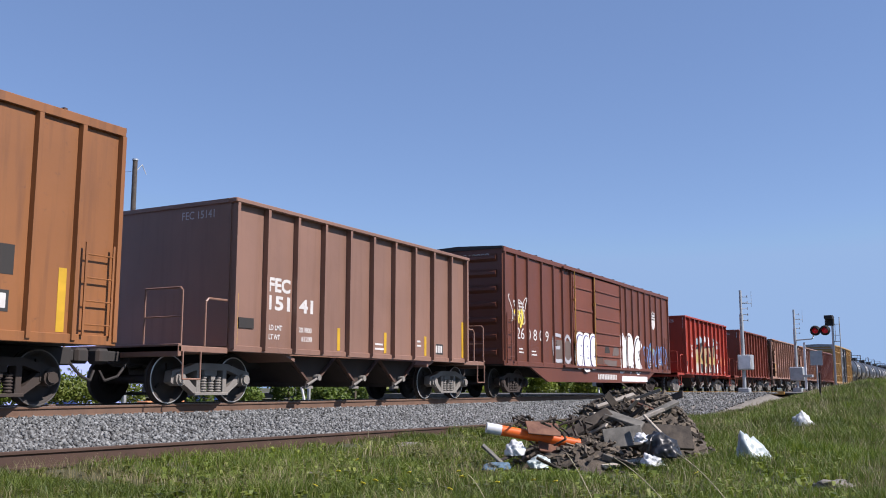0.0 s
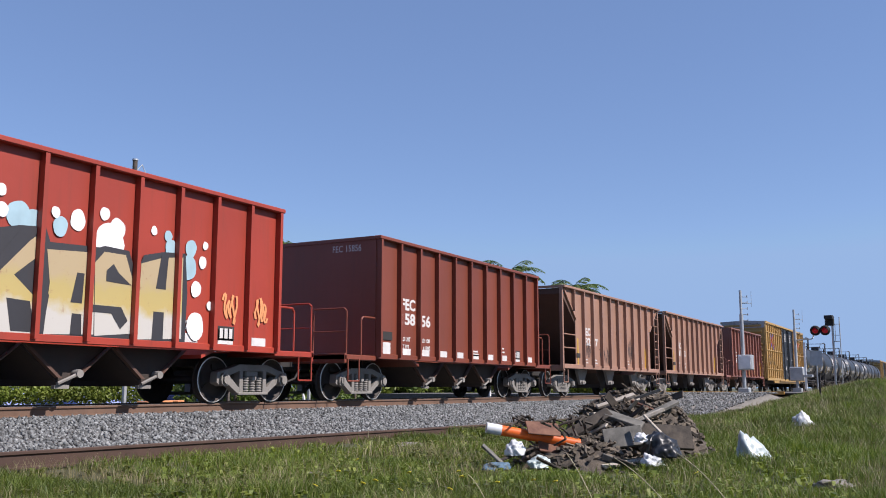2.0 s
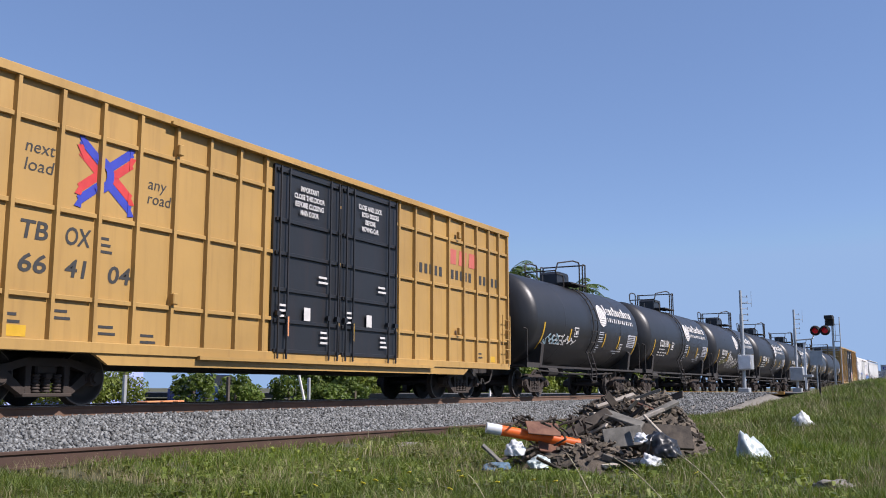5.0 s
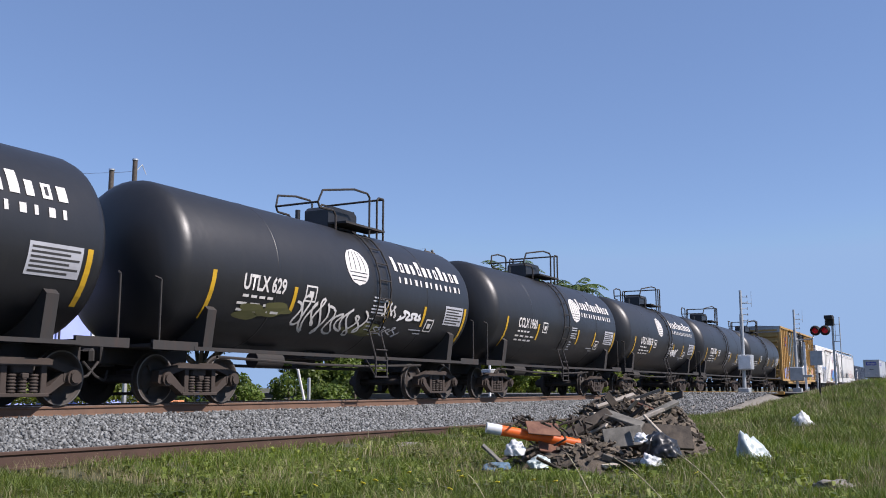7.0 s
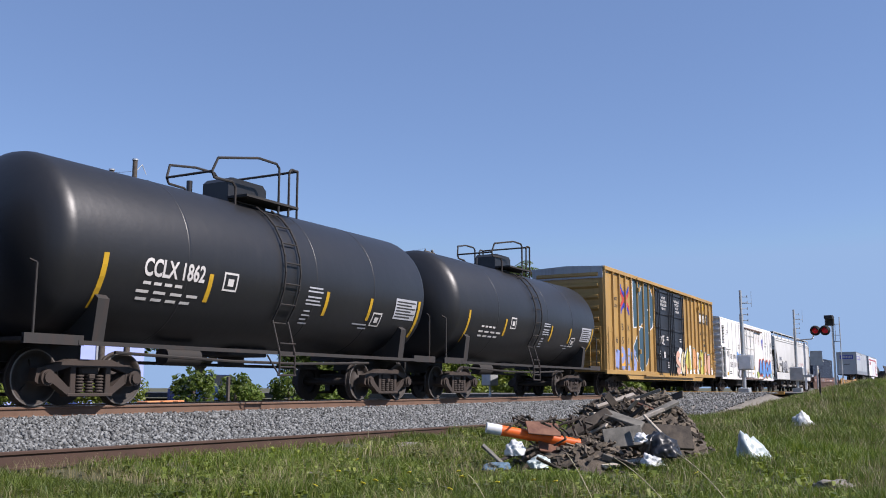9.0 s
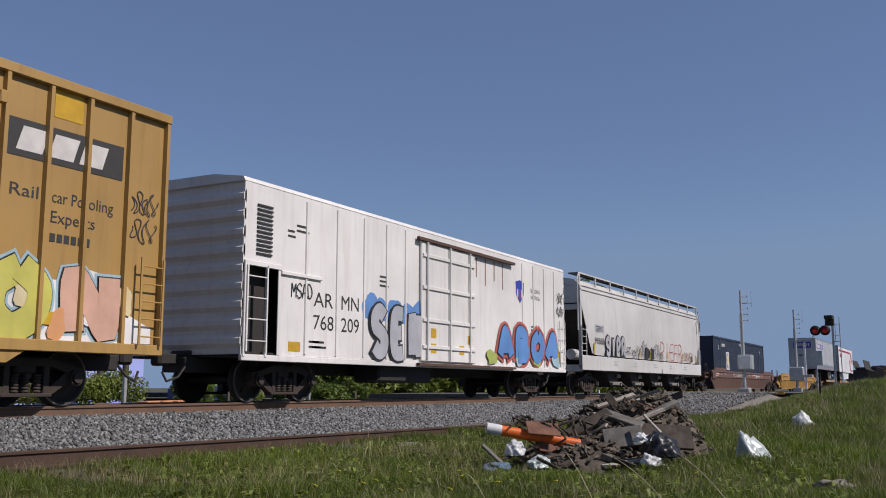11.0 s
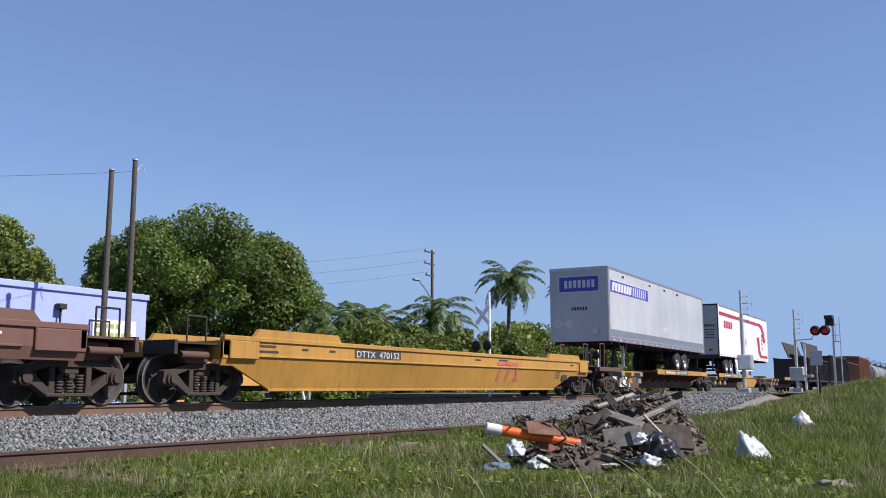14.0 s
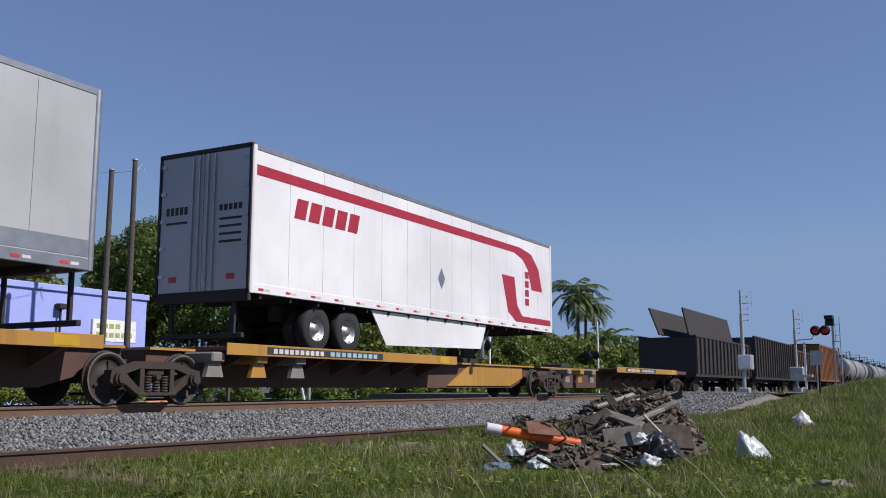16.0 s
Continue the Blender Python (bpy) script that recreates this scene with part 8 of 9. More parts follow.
rsb = np.random.RandomState(17)
for i in range(22):
    x = 44 + 2.45 * i
    shrub(x, 31 + 2.5 * rsb.rand(), 1.9 + 0.5 * rsb.rand(), 3.4 + 1.3 * rsb.rand() + 0.015 * (x - 44), 200 + i, M["leaf_bright" if i % 3 else "leaf_dark"], "bushy green shrub in the row behind the line", 3600, 0.17)
for i in range(9):
    shrub(100 + 5.5 * i, 36 + 3 * rsb.rand(), 3.0, 5.2 + 1.5 * rsb.rand(), 240 + i, M["leaf_dark" if i % 2 else "leaf_bright"], "green shrub in the far row behind the line", 3000, 0.28)
hd = thing("hedge", "low bright green clipped hedge beyond the line", "hedge")
cl = [(19.5 + 0.16 * i, 28 + 0.5 * rsb.rand(), -0.45 + 1.3 * rsb.rand(), 0.34) for i in range(45)] + [(19.5 + 0.2 * i, 28.2, 0.25, 0.58) for i in range(36)]
part("leaves", leaf_cloud("leaves", cl, 13000, 0.065, M["leaf_bright"], 5), None, hd)
for i in range(7):
    shrub(29 + 2.0 * i, 26.5 + 2 * rsb.rand(), 0.8, 0.5 + 0.7 * rsb.rand(), 300 + i, M["leaf_dark"], "small green bush beside the yard", 1200, 0.1)


def palm(x, y, top, seed, label, fronds=18, fl=3.4):
    ob = thing("palm_tree", label, "palm", pose(x, y, 0), "palms behind the line")
    rs = np.random.RandomState(seed)
    lean = rs.randn() * 0.3
    hz = top - fl * 0.42
    g = Geo()
    n = 10
    for i in range(n):
        t0, t1 = i / n, (i + 1) / n
        g.cyl((lean * t0 ** 2, 0, -0.7 + (hz + 0.7) * t0), (lean * t1 ** 2, 0, -0.7 + (hz + 0.7) * t1), 0.22 - 0.07 * t0, 10, 0.20 - 0.07 * t1)
    part("trunk", g, M["bark"], ob)
    for k in range(fronds):
        a = 2 * math.pi * k / fronds + 0.3 * rs.randn()
        up = radians(75 - 95 * ((k * 5) % fronds) / fronds + 8 * rs.randn())
        V, F = [], []
        m = 20
        px, pz, el = 0.0, 0.0, up
        rach = []
        for j in range(m + 1):
            rach.append((px, pz, el))
            px += math.cos(el) * fl / m
            pz += math.sin(el) * fl / m
            el -= radians(5.2)
        for j in range(1, m + 1):
            rx, rz, el2 = rach[j]
            ll = (fl * 0.2 * math.sin(math.pi * (0.12 + 0.85 * j / m)) + 0.1) * (0.8 + 0.4 * rs.rand())
            for sd2 in (-1, 1):
                b = len(V)
                dx, dz = math.cos(el2), math.sin(el2)
                V += [(rx - 0.05 * dx, 0, rz - 0.05 * dz), (rx + 0.06 * dx, 0, rz + 0.06 * dz), (rx + ll * 0.55 * dx + 0.02, sd2 * ll * 0.6, rz + ll * 0.45 * dz - ll * (0.2 + 0.5 * rs.rand())), (rx + ll * 0.5 * dx - 0.04, sd2 * ll * 0.7, rz + ll * 0.4 * dz - ll * 0.4)]
                F.append((b, b + 1, b + 2, b + 3))
        part("frond", from_tris("frond", np.array(V), np.array(F), M["leaf_palm"]), None, ob, at=pose(lean, 0, hz, 0, 0, math.degrees(a)))
    return ob


palm(70.5, 32.5, 10.7, 1, "tall royal palm with feathery crown", 24, 3.5)
palm(87.0, 32.5, 11.0, 2, "tall royal palm beside another palm", 24, 3.6)
palm(91.5, 33.5, 9.8, 3, "royal palm with drooping fronds", 20, 3.4)
palm(60.0, 33.5, 7.2, 4, "short palm among shrubs", 16, 3.4)
for i, (x, t) in enumerate(((46.5, 5.6), (49.0, 5.9), (51.5, 5.6), (54.0, 6.1), (56.5, 5.6), (64.0, 6.4))):
    palm(x, 34.5, t, 10 + i, "low broad-leaved palm among shrubs", 14, 2.8)
palm(119, 40, 8.2, 30, "palm in the far row", 16, 4.0)


# ---- yard things seen under the train ----
pc = thing("parked_car", "dark blue parked car beyond the line", "car", pose(33.5, 30.5, -0.55))
M["car_blue"] = flat("dark blue car paint", (0.02, 0.04, 0.12), 0.25)
part("body", Geo().prism([(-2.1, 0.3), (2.1, 0.3), (2.15, 0.75), (1.2, 0.88), (-1.4, 0.92), (-2.1, 0.8)], "y", -0.85, 0.85), M["car_blue"], pc)
part("cabin", Geo().prism([(-1.3, 0.9), (1.0, 0.88), (0.45, 1.4), (-0.9, 1.42)], "y", -0.72, 0.72), M["glass"], pc)
part("roof", Geo().box(-0.85, 0.42, -0.7, 0.7, 1.4, 1.45, 0.015), M["car_blue"], pc)
for x in (-1.3, 1.3):
    for yy in (-0.8, 0.8):
        part("wheel", Geo().lathe([(-0.1, 0.0), (-0.1, 0.3), (0.1, 0.3), (0.1, 0.0)], "y", (x, yy, 0.31), 20), M["tyre"], pc)
for i, x in enumerate((23.2, 24.0, 24.8)):
    bx = solid("crate", Geo().box(-0.3, 0.3, -0.25, 0.25, 0, 0.42, 0.02).box(-0.32, 0.32, -0.27, -0.25, 0.1, 0.16), M["spray_orange"], "orange wooden crate on the ground", "crate", pose(x, 24 + 0.2 * i, -0.56, 0, 0, 12 * i), "crates in the yard")
solid("leaning_pipe", Geo().cyl((29.3, 22, -0.6), (28.7, 22, 1.0), 0.05, 8), M["sign_white"], "white pipe leaning in the yard", "pipe")
for i in range(3):
    x = 23.5 + 5.3 * i
    fp = solid("fence_post", Geo().box(-0.06, 0.06, -0.06, 0.06, -0.1, 1.3, 0.01), M["pole_wood"] if i % 2 else M["galv"], "upright fence post beyond the line", "post", pose(x, 25.5, -0.56), "fence posts in the yard")


# ---- heap of rubbish in the grass ----
M["earth"] = grainy("dark damp rubble", (0.0348, 0.0278, 0.0209), (0.0974, 0.0766, 0.0557), 5, bump=1.0, dist=0.05)
M["chip"] = grainy("broken brown wood and bark", (0.04, 0.032, 0.024), (0.14, 0.112, 0.08), 7, bump=0.6, rnd=0.6)
M["wood_dark"] = grainy("dark wet board", (0.0244, 0.0195, 0.0153), (0.0696, 0.0557, 0.0418), 8, bump=0.4)
M["wood_grey"] = grainy("weathered grey board", (0.0835, 0.08, 0.0696), (0.167, 0.157, 0.136), 6, bump=0.4)
M["wood_pale"] = grainy("pale split wood", (0.264, 0.23, 0.181), (0.404, 0.362, 0.306), 7, bump=0.4)
M["orange"] = flat("bright orange plastic", (0.661, 0.118, 0.0104), 0.4)
M["white_plastic"] = flat("white plastic sheet", (0.577, 0.592, 0.592), 0.35)
M["clear_plastic"] = flat("milky plastic sheet", (0.45, 0.52, 0.50), 0.3)
M["black_plastic"] = flat("black plastic", (0.015, 0.016, 0.018), 0.4)
M["card"] = grainy("wet brown cardboard", (0.0974, 0.0418, 0.0278), (0.181, 0.0905, 0.0557), 5, bump=0.3)
M["blue_rag"] = flat("blue grey rag", (0.08, 0.14, 0.2), 0.8)


def lump(name, at, rx, ry, rz, mat, label, category, seed, rough=0.35, n=14, group=""):
    """A crumpled closed shape resting on the ground."""
    bm = bmesh.new()
    bmesh.ops.create_icosphere(bm, subdivisions=4, radius=1.0)
    for v in bm.verts:
        p = v.co.copy()
        k = 1 + rough * (noise.noise(p * 1.7 + Vector((seed, 0, 0))) + 0.6 * noise.noise(p * 4 + Vector((0, seed, 0))) + 0.35 * abs(noise.noise(p * 7 + Vector((seed, seed, 0)))))
        v.co = Vector((p.x * rx * k, p.y * ry * k, max(-0.25 * rz, p.z * rz * k)))
    me = bpy.data.meshes.new(name)
    bm.to_mesh(me)
    bm.free()
    me.materials.append(mat)
    me.polygons.foreach_set("use_smooth", [True] * len(me.polygons))
    ob = new(name, me)
    ob.matrix_basis = at
    return tagged(ob, label, category, group)


def board(a, b, w, t, mat, label, twist=0.0, name="board", group="boards on the rubbish heap"):
    a, b = Vector(a), Vector(b)
    l = (b - a).length
    q = (b - a).to_track_quat("X", "Z")
    m = Matrix.Translation((a + b) / 2) @ q.to_matrix().to_4x4() @ Matrix.Rotation(radians(twist), 4, "X")
    return solid(name, Geo().box(-l / 2, l / 2, -w / 2, w / 2, -t / 2, t / 2, 0.006), mat, label, "board", m, group)


def mound_z(x, y):
    dx, dy = (x - 13.75) / 1.4, (y - 4.3) / 1.1
    k = max(0, 1 - dx * dx - dy * dy)
    d2x, d2y = (x - 12.0) / 1.2, (y - 4.5) / 0.85
    k2 = max(0, 1 - d2x * d2x - d2y * d2y)
    return max(0.93 * k ** 0.8, 0.36 * k2 ** 0.8) * (1 + 0.25 * noise.noise((x * 3, y * 3, 1)))


xs7, ys7 = steps((10.6, 15.5, 0.07)), steps((2.8, 5.8, 0.07))
solid("rubbish_mound", grid(xs7, ys7, lambda x, y: -0.75 + mound_z(x, y) + 0.05 * noise.noise((x * 9, y * 9, 2))), M["earth"], "mound of dark rubble and broken bark in the grass", "rubble heap")
rs7 = np.random.RandomState(7)
g = Geo()
for i in range(1500):
    x, y = 13.75 + 1.3 * rs7.randn() * 0.55, 4.25 + 1.1 * rs7.randn() * 0.5
    if i % 4 == 0:
        x, y = 12.0 + rs7.randn() * 0.55, 4.45 + rs7.randn() * 0.4
    z = -0.75 + mound_z(x, y)
    if z < -0.74:
        continue
    s = 0.025 + 0.065 * rs7.rand() ** 1.5
    m = Matrix.Translation((x, y, z + 0.03)) @ Euler(rs7.rand(3) * 1.5 - 0.75 + np.array([0, 0, 6 * rs7.rand()])).to_matrix().to_4x4()
    g.prism([(-s, -s * 0.4), (s * 0.7, -s * 0.6), (s, s * 0.3), (-s * 0.5, s * 0.6)], "z", -0.015, 0.02, m=m)
solid("broken_bark", g, M["chip"], "brown splinters and broken bark strewn over the heap", "rubble", kind="stuff")

tb = thing("orange_tube", "bright orange plastic tube with a white end cap", "tube", pose(0, 0, 0))
part("tube", Geo().cyl((10.98, 5.19, -0.24), (11.57, 4.34, -0.42), 0.066, 20), M["orange"], tb)
part("end_cap", Geo().cyl((10.88, 5.33, -0.21), (10.99, 5.175, -0.243), 0.07, 20), M["white_plastic"], tb, "white end cap")
part("collar", Geo().cyl((11.18, 4.9, -0.30), (11.21, 4.86, -0.31), 0.071, 20), M["orange"], tb)
board((11.99, 4.16, -0.38), (12.2, 3.70, -0.32), 0.28, 0.05, M["wood_grey"], "broad weathered grey board leaning on the heap", 62)
board((11.80, 4.68, -0.38), (12.30, 4.18, -0.03), 0.16, 0.06, M["wood_dark"], "dark wet plank sticking out of the heap", 40)
board((12.28, 4.22, -0.04), (12.29, 3.72, -0.20), 0.14, 0.04, M["wood_grey"], "short weathered grey plank on the heap", 30)
board((12.66, 4.05, -0.20), (12.95, 3.62, 0.0), 0.09, 0.05, M["wood_pale"], "pale split timber lying across the heap")
board((12.95, 3.9, -0.12), (13.4, 3.55, 0.1), 0.10, 0.05, M["wood_grey"], "grey lath standing up from the heap", 20)
board((12.40, 3.80, -0.33), (12.85, 3.22, -0.38), 0.34, 0.06, M["wood_dark"], "dark panel at the foot of the heap", 60)
board((12.15, 3.66, -0.06), (12.02, 3.38, -0.30), 0.04, 0.03, M["wood_pale"], "pale thin stick on the heap")
board((11.08, 4.86, -0.2), (11.34, 4.52, -0.24), 0.26, 0.02, M["card"], "wet brown cardboard sheet over an orange tube", 35)
board((11.2, 4.75, -0.42), (11.75, 4.15, -0.55), 0.2, 0.03, M["card"], "reddish brown panel below the orange tube", 50)
board((10.5, 5.2, -0.40), (10.6, 4.98, -0.62), 0.08, 0.03, M["wood_grey"], "broken grey slat in the grass", 20)
board((10.6, 5.05, -0.6), (11.0, 4.75, -0.45), 0.06, 0.03, M["wood_dark"], "dark slat in the grass")
board((11.2, 3.9, -0.66), (11.75, 3.55, -0.60), 0.09, 0.03, M["wood_pale"], "pale slat lying in the grass", 15)
board((13.0, 4.6, 0.02), (13.35, 4.15, 0.2), 0.08, 0.04, M["wood_pale"], "pale broken slat near the top of the heap", 25)
for i in range(26):
    x, y = 12.6 + 0.9 * rs7.randn(), 4.2 + 0.5 * rs7.randn()
    z = -0.72 + mound_z(x, y)
    a = rs7.rand() * 6.28
    l = 0.15 + 0.3 * rs7.rand()
    board((x, y, z + 0.02), (x + l * math.cos(a), y + l * math.sin(a), z + 0.05 + 0.16 * rs7.rand()), 0.04 + 0.08 * rs7.rand(), 0.025, M[("wood_dark", "wood_grey", "wood_dark", "wood_pale", "card")[i % 5]], ("short dark splintered slat on the heap", "short grey splintered slat on the heap", "short dark splintered slat on the heap", "short pale splintered slat on the heap", "scrap of brown card on the heap")[i % 5], 90 * rs7.rand())
g = Geo()
for i in range(260):
    x, y = 12.7 + 0.95 * rs7.randn(), 4.25 + 0.42 * rs7.randn()
    z = -0.74 + mound_z(x, y)
    l, a = 0.04 + 0.12 * rs7.rand() ** 2, 6.28 * rs7.rand()
    m = Matrix.Translation((x, y, z + 0.04)) @ Euler((0.5 * rs7.randn(), 0.45 * rs7.randn(), a)).to_matrix().to_4x4()
    g.box(-l, l, -0.012 - 0.03 * rs7.rand(), 0.012, -0.006, 0.008, m=m)
solid("splinters", g, M["chip"], "loose splinters and laths strewn over the heap", "rubble", kind="stuff")
for i in range(16):
    p = Vector((11.9 + 0.35 * rs7.randn(), 4.6 + 0.25 * rs7.randn(), -0.42))
    pts = [p.copy()]
    for k in range(6):
        p = p + Vector((0.10 * rs7.randn(), 0.10 * rs7.randn(), 0.085 * (1 if k < 4 else -0.6)))
        pts.append(p.copy())
    solid("dead_branch", Geo().tube(pts, 0.012 + 0.008 * rs7.rand(), 5), M["wood_dark"], "dark twisted dead branch on the heap", "branch", group="branches on the rubbish heap")
lump("plastic_sack", pose(10.85, 4.92, -0.5, 0, 0, 20), 0.15, 0.11, 0.13, M["white_plastic"], "crumpled white plastic sack below an orange tube", "sack", 1)
lump("rag", pose(10.4, 4.95, -0.66), 0.22, 0.14, 0.07, M["blue_rag"], "blue grey rag in the grass", "rag", 2)
lump("plastic_sheet", pose(10.8, 4.57, -0.64), 0.2, 0.12, 0.10, M["clear_plastic"], "crumpled milky plastic sheet in the grass", "plastic sheet", 3)
lump("rubbish_bag", pose(11.8, 3.35, -0.5, 0, 0, 30), 0.3, 0.22, 0.2, M["black_plastic"], "black plastic rubbish bag at the foot of the heap", "bag", 4)
lump("plastic_sack", pose(11.5, 3.38, -0.62), 0.16, 0.12, 0.1, M["white_plastic"], "torn white plastic sack at the foot of the heap", "sack", 5, 0.5)
lump("plastic_sack", pose(11.75, 3.58, -0.36), 0.12, 0.1, 0.08, M["white_plastic"], "small white plastic sack beside a black bag", "sack", 6, 0.5)
solid("hose", Geo().tube([(11.75 + 0.22 * math.cos(a / 3), 3.35 + 0.05 * a / 6, -0.42 + 0.13 * math.sin(a / 3)) for a in range(20)], 0.02, 6), M["black_plastic"], "coiled black hose on a rubbish bag", "hose")


def plastic_bag(at, w, hh, seed, label):
    bm = bmesh.new()
    bmesh.ops.create_icosphere(bm, subdivisions=4, radius=1.0)
    for v in bm.verts:
        p = v.co.copy()
        k = 1 + 0.4 * noise.noise(p * 1.3 + Vector((seed, 1, 0))) + 0.34 * abs(noise.noise(p * 3.0 + Vector((0, seed, 2)))) + 0.12 * noise.noise(p * 8)
        up = max(0, p.z)
        v.co = Vector((p.x * w * k * (1 - 0.25 * up), p.y * w * k * (1 - 0.5 * up) - 0.0 + up * w * 0.55, max(-0.1 * hh, p.z * hh * k)))
    me = bpy.data.meshes.new("plastic_bag")
    bm.to_mesh(me)
    bm.free()
    me.materials.append(M["clear_plastic"] if seed == 3 else M["white_plastic"])
    me.polygons.foreach_set("use_smooth", [True] * len(me.polygons))
    ob = new("plastic_bag", me)
    ob.matrix_basis = at
    return tagged(ob, label, "bag", "bags in the grass")


M["clear_plastic"].node_tree.nodes["Principled BSDF"].inputs["Roughness"].default_value = 0.3
M["bag_plastic"] = flat("translucent pale plastic", (0.40, 0.46, 0.46), 0.3)
b1 = plastic_bag(pose(13.45, 2.53, -0.66, 0, 0, 10), 0.22, 0.33, 2, "crumpled pale plastic bag in the grass")
b1.data.materials[0] = M["bag_plastic"]
plastic_bag(pose(22.5, 3.15, -0.52, 0, 0, 80), 0.24, 0.24, 5, "small crumpled white plastic bag in long grass")


# ---- grass ----
M["grass"] = leafy("green grass blades", (0.05, 0.095, 0.006), (0.155, 0.195, 0.024), 0.35, 0.4)
M["grass_dry"] = leafy("dry straw blades", (0.167, 0.146, 0.0626), (0.278, 0.244, 0.125), 0.2, 0.2)
M["petal"] = flat("yellow petals", (0.80, 0.68, 0.04), 0.6)


def blades(n, seed, mat, h0, h1, wid, tall):
    """Bent blades over the field, thinner with distance."""
    rs = np.random.RandomState(seed)
    x = 4.5 * np.exp(rs.rand(n * 2) * math.log(58 / 4.5))
    lo, hi = 0.055 * x - 0.6, np.minimum(9.15, 1.42 * x + 0.8)
    y = lo + (hi - lo) * rs.rand(n * 2)
    clump = np.array([noise.noise((a * 0.9, b * 0.9, seed)) for a, b in zip(x, y)])
    keep = rs.rand(n * 2) < 0.5 + 0.9 * clump
    keep &= ~((x > 29) & (y > 6.6))
    keep &= ~((y > 8.55) & (rs.rand(n * 2) < 0.45))
    keep &= ~(((x - 13.75) / 1.35) ** 2 + ((y - 4.25) / 1.1) ** 2 < 1)
    x, y, clump = x[keep][:n], y[keep][:n], clump[keep][:n]
    n = len(x)
    z = np.array([ground_z(a, b) for a, b in zip(x, y)])
    longer = np.clip((x - 12) / 10, 0, 1) * np.clip((6.5 - y) / 3, 0, 1)
    hgt = (h0 + (h1 - h0) * rs.rand(n)) * (1 + 0.8 * np.clip(clump, -0.4, 1)) * (1 + tall * longer)
    a = rs.rand(n) * 2 * math.pi
    bend = hgt * (0.2 + 0.6 * rs.rand(n))
    w = wid * (0.7 + 0.6 * rs.rand(n)) * (1 + np.clip((x - 10) / 15, 0, 2.2))
    da = rs.rand(n) * 2 * math.pi
    sx, sy = np.cos(da) * w, np.sin(da) * w
    bx, by = np.cos(a) * bend, np.sin(a) * bend
    v = np.empty((n, 5, 3))
    v[:, 0] = np.stack([x - sx, y - sy, z - 0.02], 1)
    v[:, 1] = np.stack([x + sx, y + sy, z - 0.02], 1)
    v[:, 2] = np.stack([x + sx * 0.7 + bx * 0.35, y + sy * 0.7 + by * 0.35, z + hgt * 0.6], 1)
    v[:, 3] = np.stack([x - sx * 0.7 + bx * 0.35, y - sy * 0.7 + by * 0.35, z + hgt * 0.6], 1)
    v[:, 4] = np.stack([x + bx, y + by, z + hgt], 1)
    tri = np.array([(0, 1, 2), (0, 2, 3), (3, 2, 4)])
    f = (tri[None] + 5 * np.arange(n)[:, None, None]).reshape(-1, 3)
    return from_tris("grass", v.reshape(-1, 3), f, mat)


tagged(new("grass", blades(270000, 1, M["grass"], 0.05, 0.14, 0.0042, 1.3)), "thick green grass on the field", "grass", kind="stuff")
tagged(new("dry_grass", blades(36000, 4, M["grass_dry"], 0.07, 0.20, 0.0026, 1.2)), "dry straw stalks among the grass", "grass", kind="stuff")


def broad_weed(n, seed, mat):
    rs = np.random.RandomState(seed)
    V, F = [], []
    for i in range(n):
        x = 5.5 * math.exp(rs.rand() * math.log(4))
        y = 0.1 * x + (min(8.8, 1.3 * x) - 0.1 * x) * rs.rand()
        z = ground_z(x, y)
        for k in range(6):
            a = 6.28 * rs.rand()
            l, h = 0.05 + 0.06 * rs.rand(), 0.04 + 0.08 * rs.rand()
            c, s = math.cos(a), math.sin(a)
            b = len(V)
            V += [(x, y, z), (x + c * l * 0.6 - s * l * 0.3, y + s * l * 0.6 + c * l * 0.3, z + h), (x + c * l * 1.3, y + s * l * 1.3, z + h * 0.9), (x + c * l * 0.6 + s * l * 0.3, y + s * l * 0.6 - c * l * 0.3, z + h)]
            F.append((b, b + 1, b + 2, b + 3))
    return from_tris("weeds", np.array(V), np.array(F), mat)


tagged(new("weeds", broad_weed(1300, 8, M["leaf_bright"])), "low broad-leaved weeds in the grass", "weeds", kind="stuff")
FLOWER = Geo().cyl((0, 0, -0.1), (0, 0, 0.12), 0.003, 5)
FLOWER.slot = 1
for k in range(8):
    FLOWER.prism([(0.004, -0.006), (0.026, -0.009), (0.03, 0), (0.026, 0.009), (0.004, 0.006)], "z", 0.118, 0.123, m=Matrix.Rotation(k * math.pi / 4, 4, "Z"))
FL_ME = FLOWER.mesh("yellow_flower", [M["grass"], M["petal"]])
for x, y in ((7.45, 4.82), (8.32, 4.94), (8.68, 4.55), (8.26, 3.55), (8.26, 3.33), (7.14, 4.76), (7.09, 3.85), (8.22, 4.29), (6.78, 4.16), (7.91, 3.77), (6.71, 4.98), (9.3, 6.2), (8.0, 5.6), (9.9, 2.4)):
    f = new("yellow_flower", FL_ME)
    f.matrix_basis = pose(x, y, ground_z(x, y) + 0.1, -25, 12, 40 * x) @ Matrix.Scale(0.85, 4)
    tagged(f, "small yellow wild flower in the grass", "flower", "flowers in the grass")
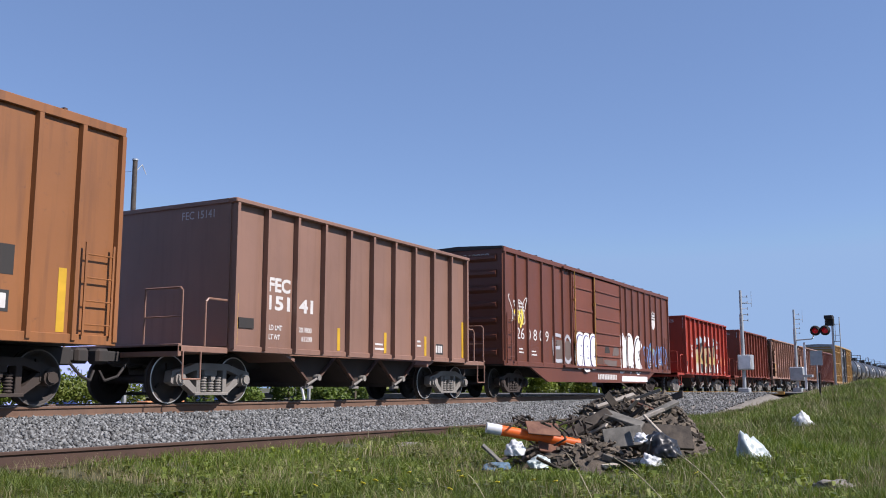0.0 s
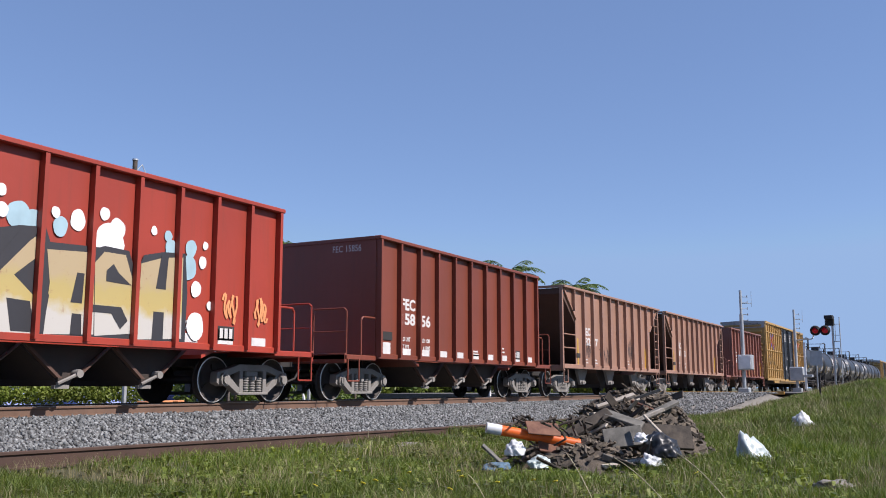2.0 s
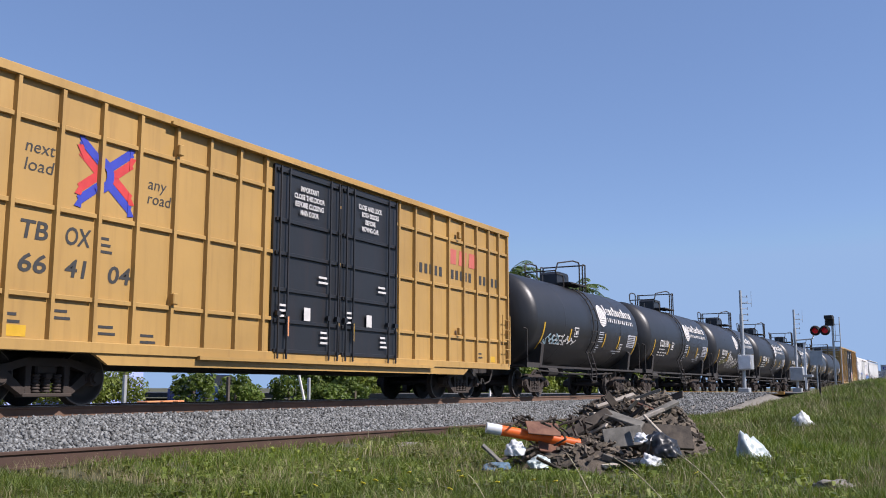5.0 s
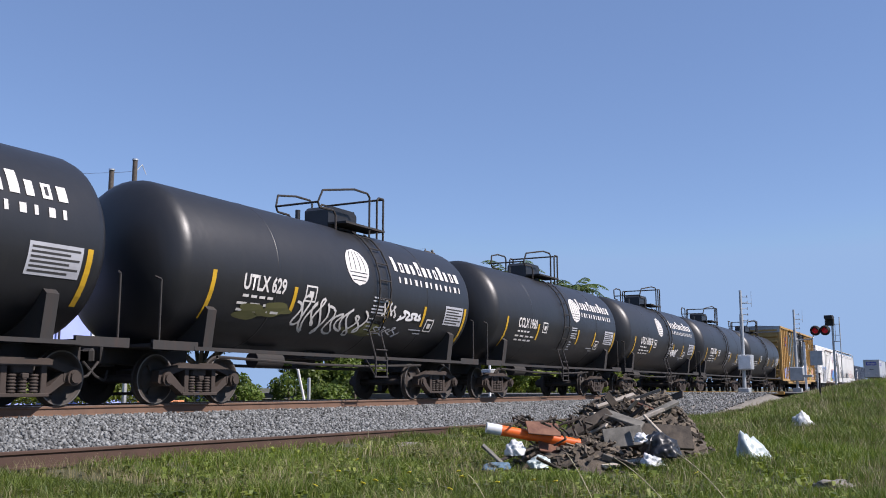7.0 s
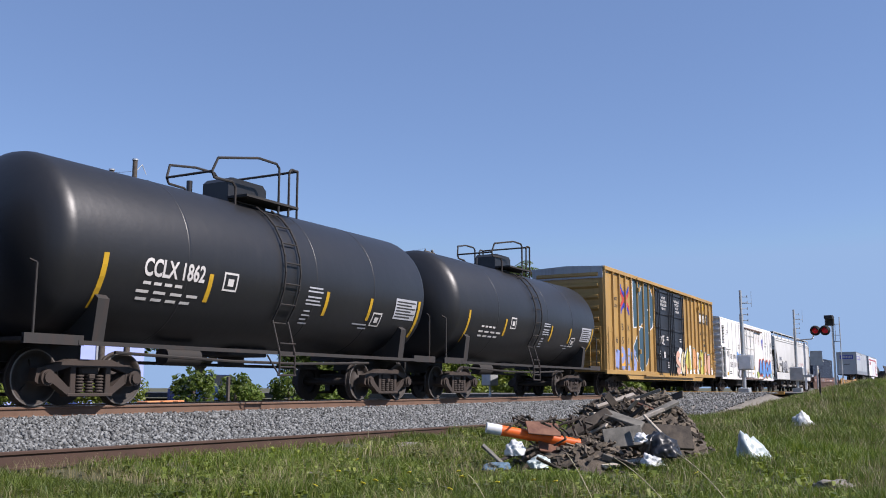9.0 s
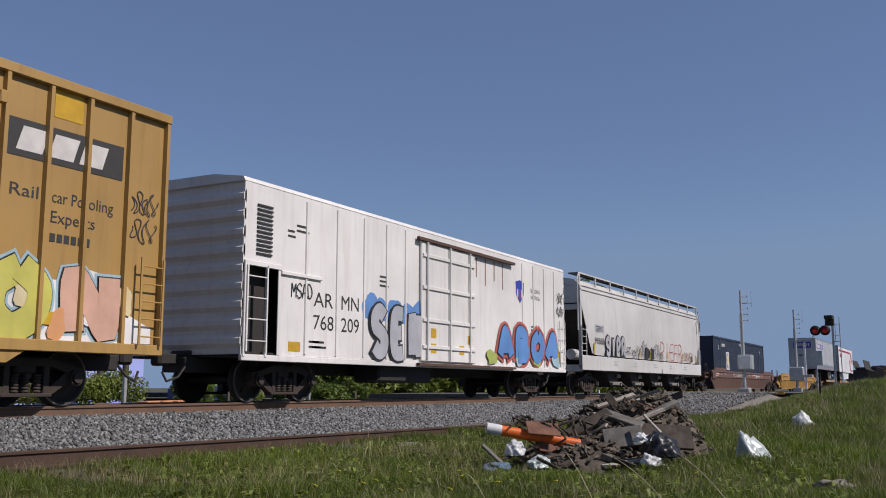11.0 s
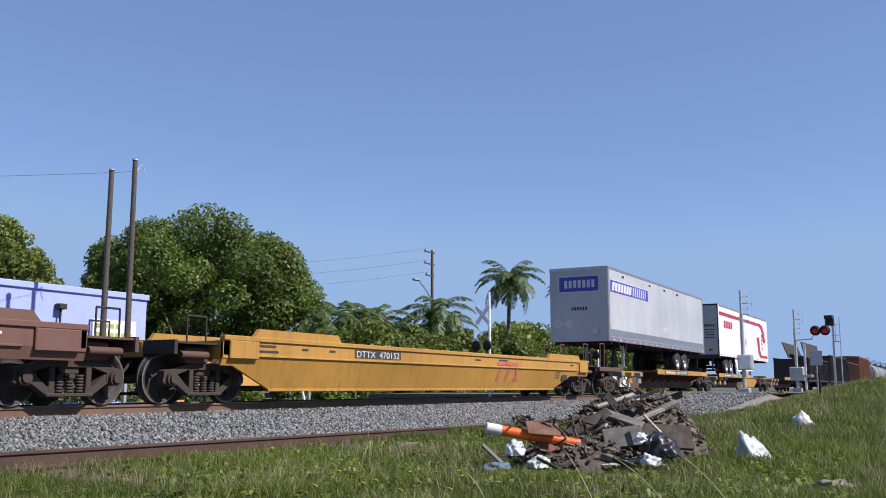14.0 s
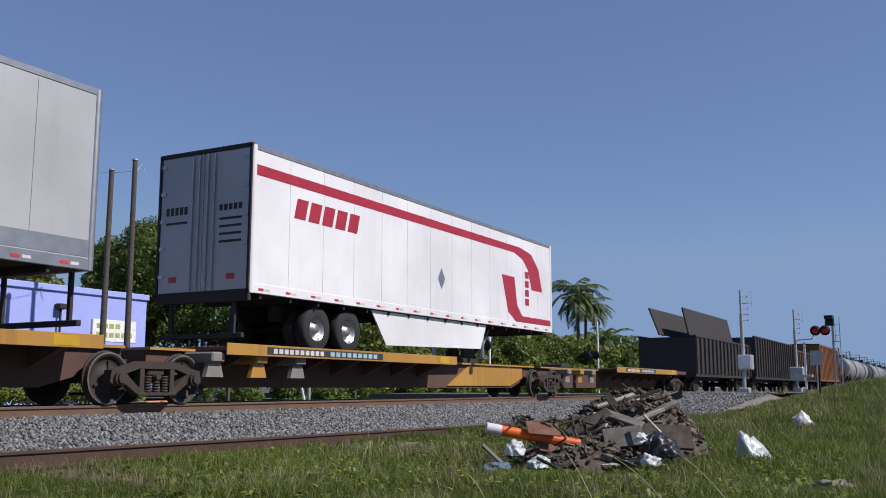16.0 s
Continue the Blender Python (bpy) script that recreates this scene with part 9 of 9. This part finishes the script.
# tall seed stalks close to the camera
M["stalk"] = grainy("pale dry stalk", (0.26, 0.23, 0.13), (0.38, 0.34, 0.22), 20, bump=0.0)
STALKS = (((2.94, 1.06, -0.07), (3.07, 1.2, 0.07)), ((2.85, 0.8, -0.05), (2.95, 0.99, 0.07)), ((2.72, 0.59, -0.02), (2.84, 0.76, 0.1)), ((3.14, 1.54, -0.12), (3.19, 1.64, -0.03)))
for a, b in STALKS:
    a, b = Vector(a), Vector(b)
    r = a + (a - b) * 0.9
    r.z = ground_z(r.x, r.y) - 0.02
    pts = [r.lerp(a, t) - Vector((0, 0, 0.25 * t * (1 - t))) for t in (0, 0.25, 0.5, 0.75)] + [a.lerp(b, t) + Vector((0, 0, 0.05 * t * (1 - t))) for t in (0, 0.2, 0.4, 0.6, 0.8, 1.0)]
    st = solid("seed_stalk", Geo().tube(pts, 0.0016, 5), M["stalk"], "tall dry grass stalk bending over", "grass stalk", group="tall stalks")
# patches of pale stone showing through the turf
for i, (x, y, r) in enumerate(((8.75, 6.45, 0.22), (13.8, 8.2, 0.35), (10.9, 1.25, 0.3), (7.6, 3.0, 0.4), (27, 2.2, 0.8), (6.6, 7.9, 0.3))):
    lump("bare_stone", pose(x, y, ground_z(x, y) + 0.02), r, r * 0.6, 0.06, M["gravel"], "pale flat stone showing through the turf", "stone", 30 + i, 0.4, group="stones in the turf")


# ---- small dark insect that darts across the sky ----
M["insect"] = grainy("dark insect shell", (0.012, 0.012, 0.013), (0.035, 0.033, 0.03), 60, bump=0.1)
INSECT = solid("insect", Geo().lathe([(-0.024, 0.001), (-0.014, 0.005), (0.0, 0.007), (0.010, 0.005), (0.014, 0.005), (0.018, 0.003), (0.02, 0.001)], "x", (0, 0, 0), 10), M["insect"], "small dark insect flying fast across the sky", "insect")
for s in (-1, 1):
    part("wing", Geo().prism([(0.008, 0), (0.008, s * 0.014), (-0.004, s * 0.026), (-0.007, s * 0.016), (-0.006, 0)], "z", 0.002, 0.003), M["insect"], INSECT)


def motions():
    """The whole train rolls past at a steady pace, and its wheels turn."""
    KEYS = [0.0, 2.0, 4.0, 5.5] + [6.0 + 0.1 * i for i in range(29)] + [9.5, 11.0, 12.5, 14.0, 16.0]
    for ob in TRAIN:
        p = ob.matrix_basis.translation.copy()
        walk(ob, [(t, pose(p.x - run(t), p.y, p.z)) for t in KEYS])
    for k, sx in enumerate((-WHEELBASE / 2, WHEELBASE / 2)):
        first = AXLES[k][0]
        walk(first, [(i / FPS, pose(sx, 0, R_WH, 0, -math.degrees(run(i / FPS) / R_WH), 0)) for i in range(16 * FPS + 1)])
        for w in AXLES[k][1:]:
            w.rotation_mode = "QUATERNION"
            w.animation_data_create()
            w.animation_data.action = first.animation_data.action
            w.animation_data.action_slot = first.animation_data.action_slot
    flight = ((0, 9.17, -9.34, 2.39),
                (1.1, 8.63, -0.34, 2.81),
                (1.2, 8.54, 1.16, 2.88),
                (1.3, 8.14, 2.84, 2.87),
                (1.4, 7.42, 4.36, 2.93),
                (1.5, 6.66, 5.29, 3.24),
                (1.6, 5.82, 6.06, 3.51),
                (1.7, 4.97, 6.65, 3.76),
                (3, -2.68, 11.96, 6.01),
                (16, -2.68, 11.96, 9.01))
    walk(INSECT, [(t, pose(x, y, z, 0, -10, 125)) for t, x, y, z in flight])


motions()
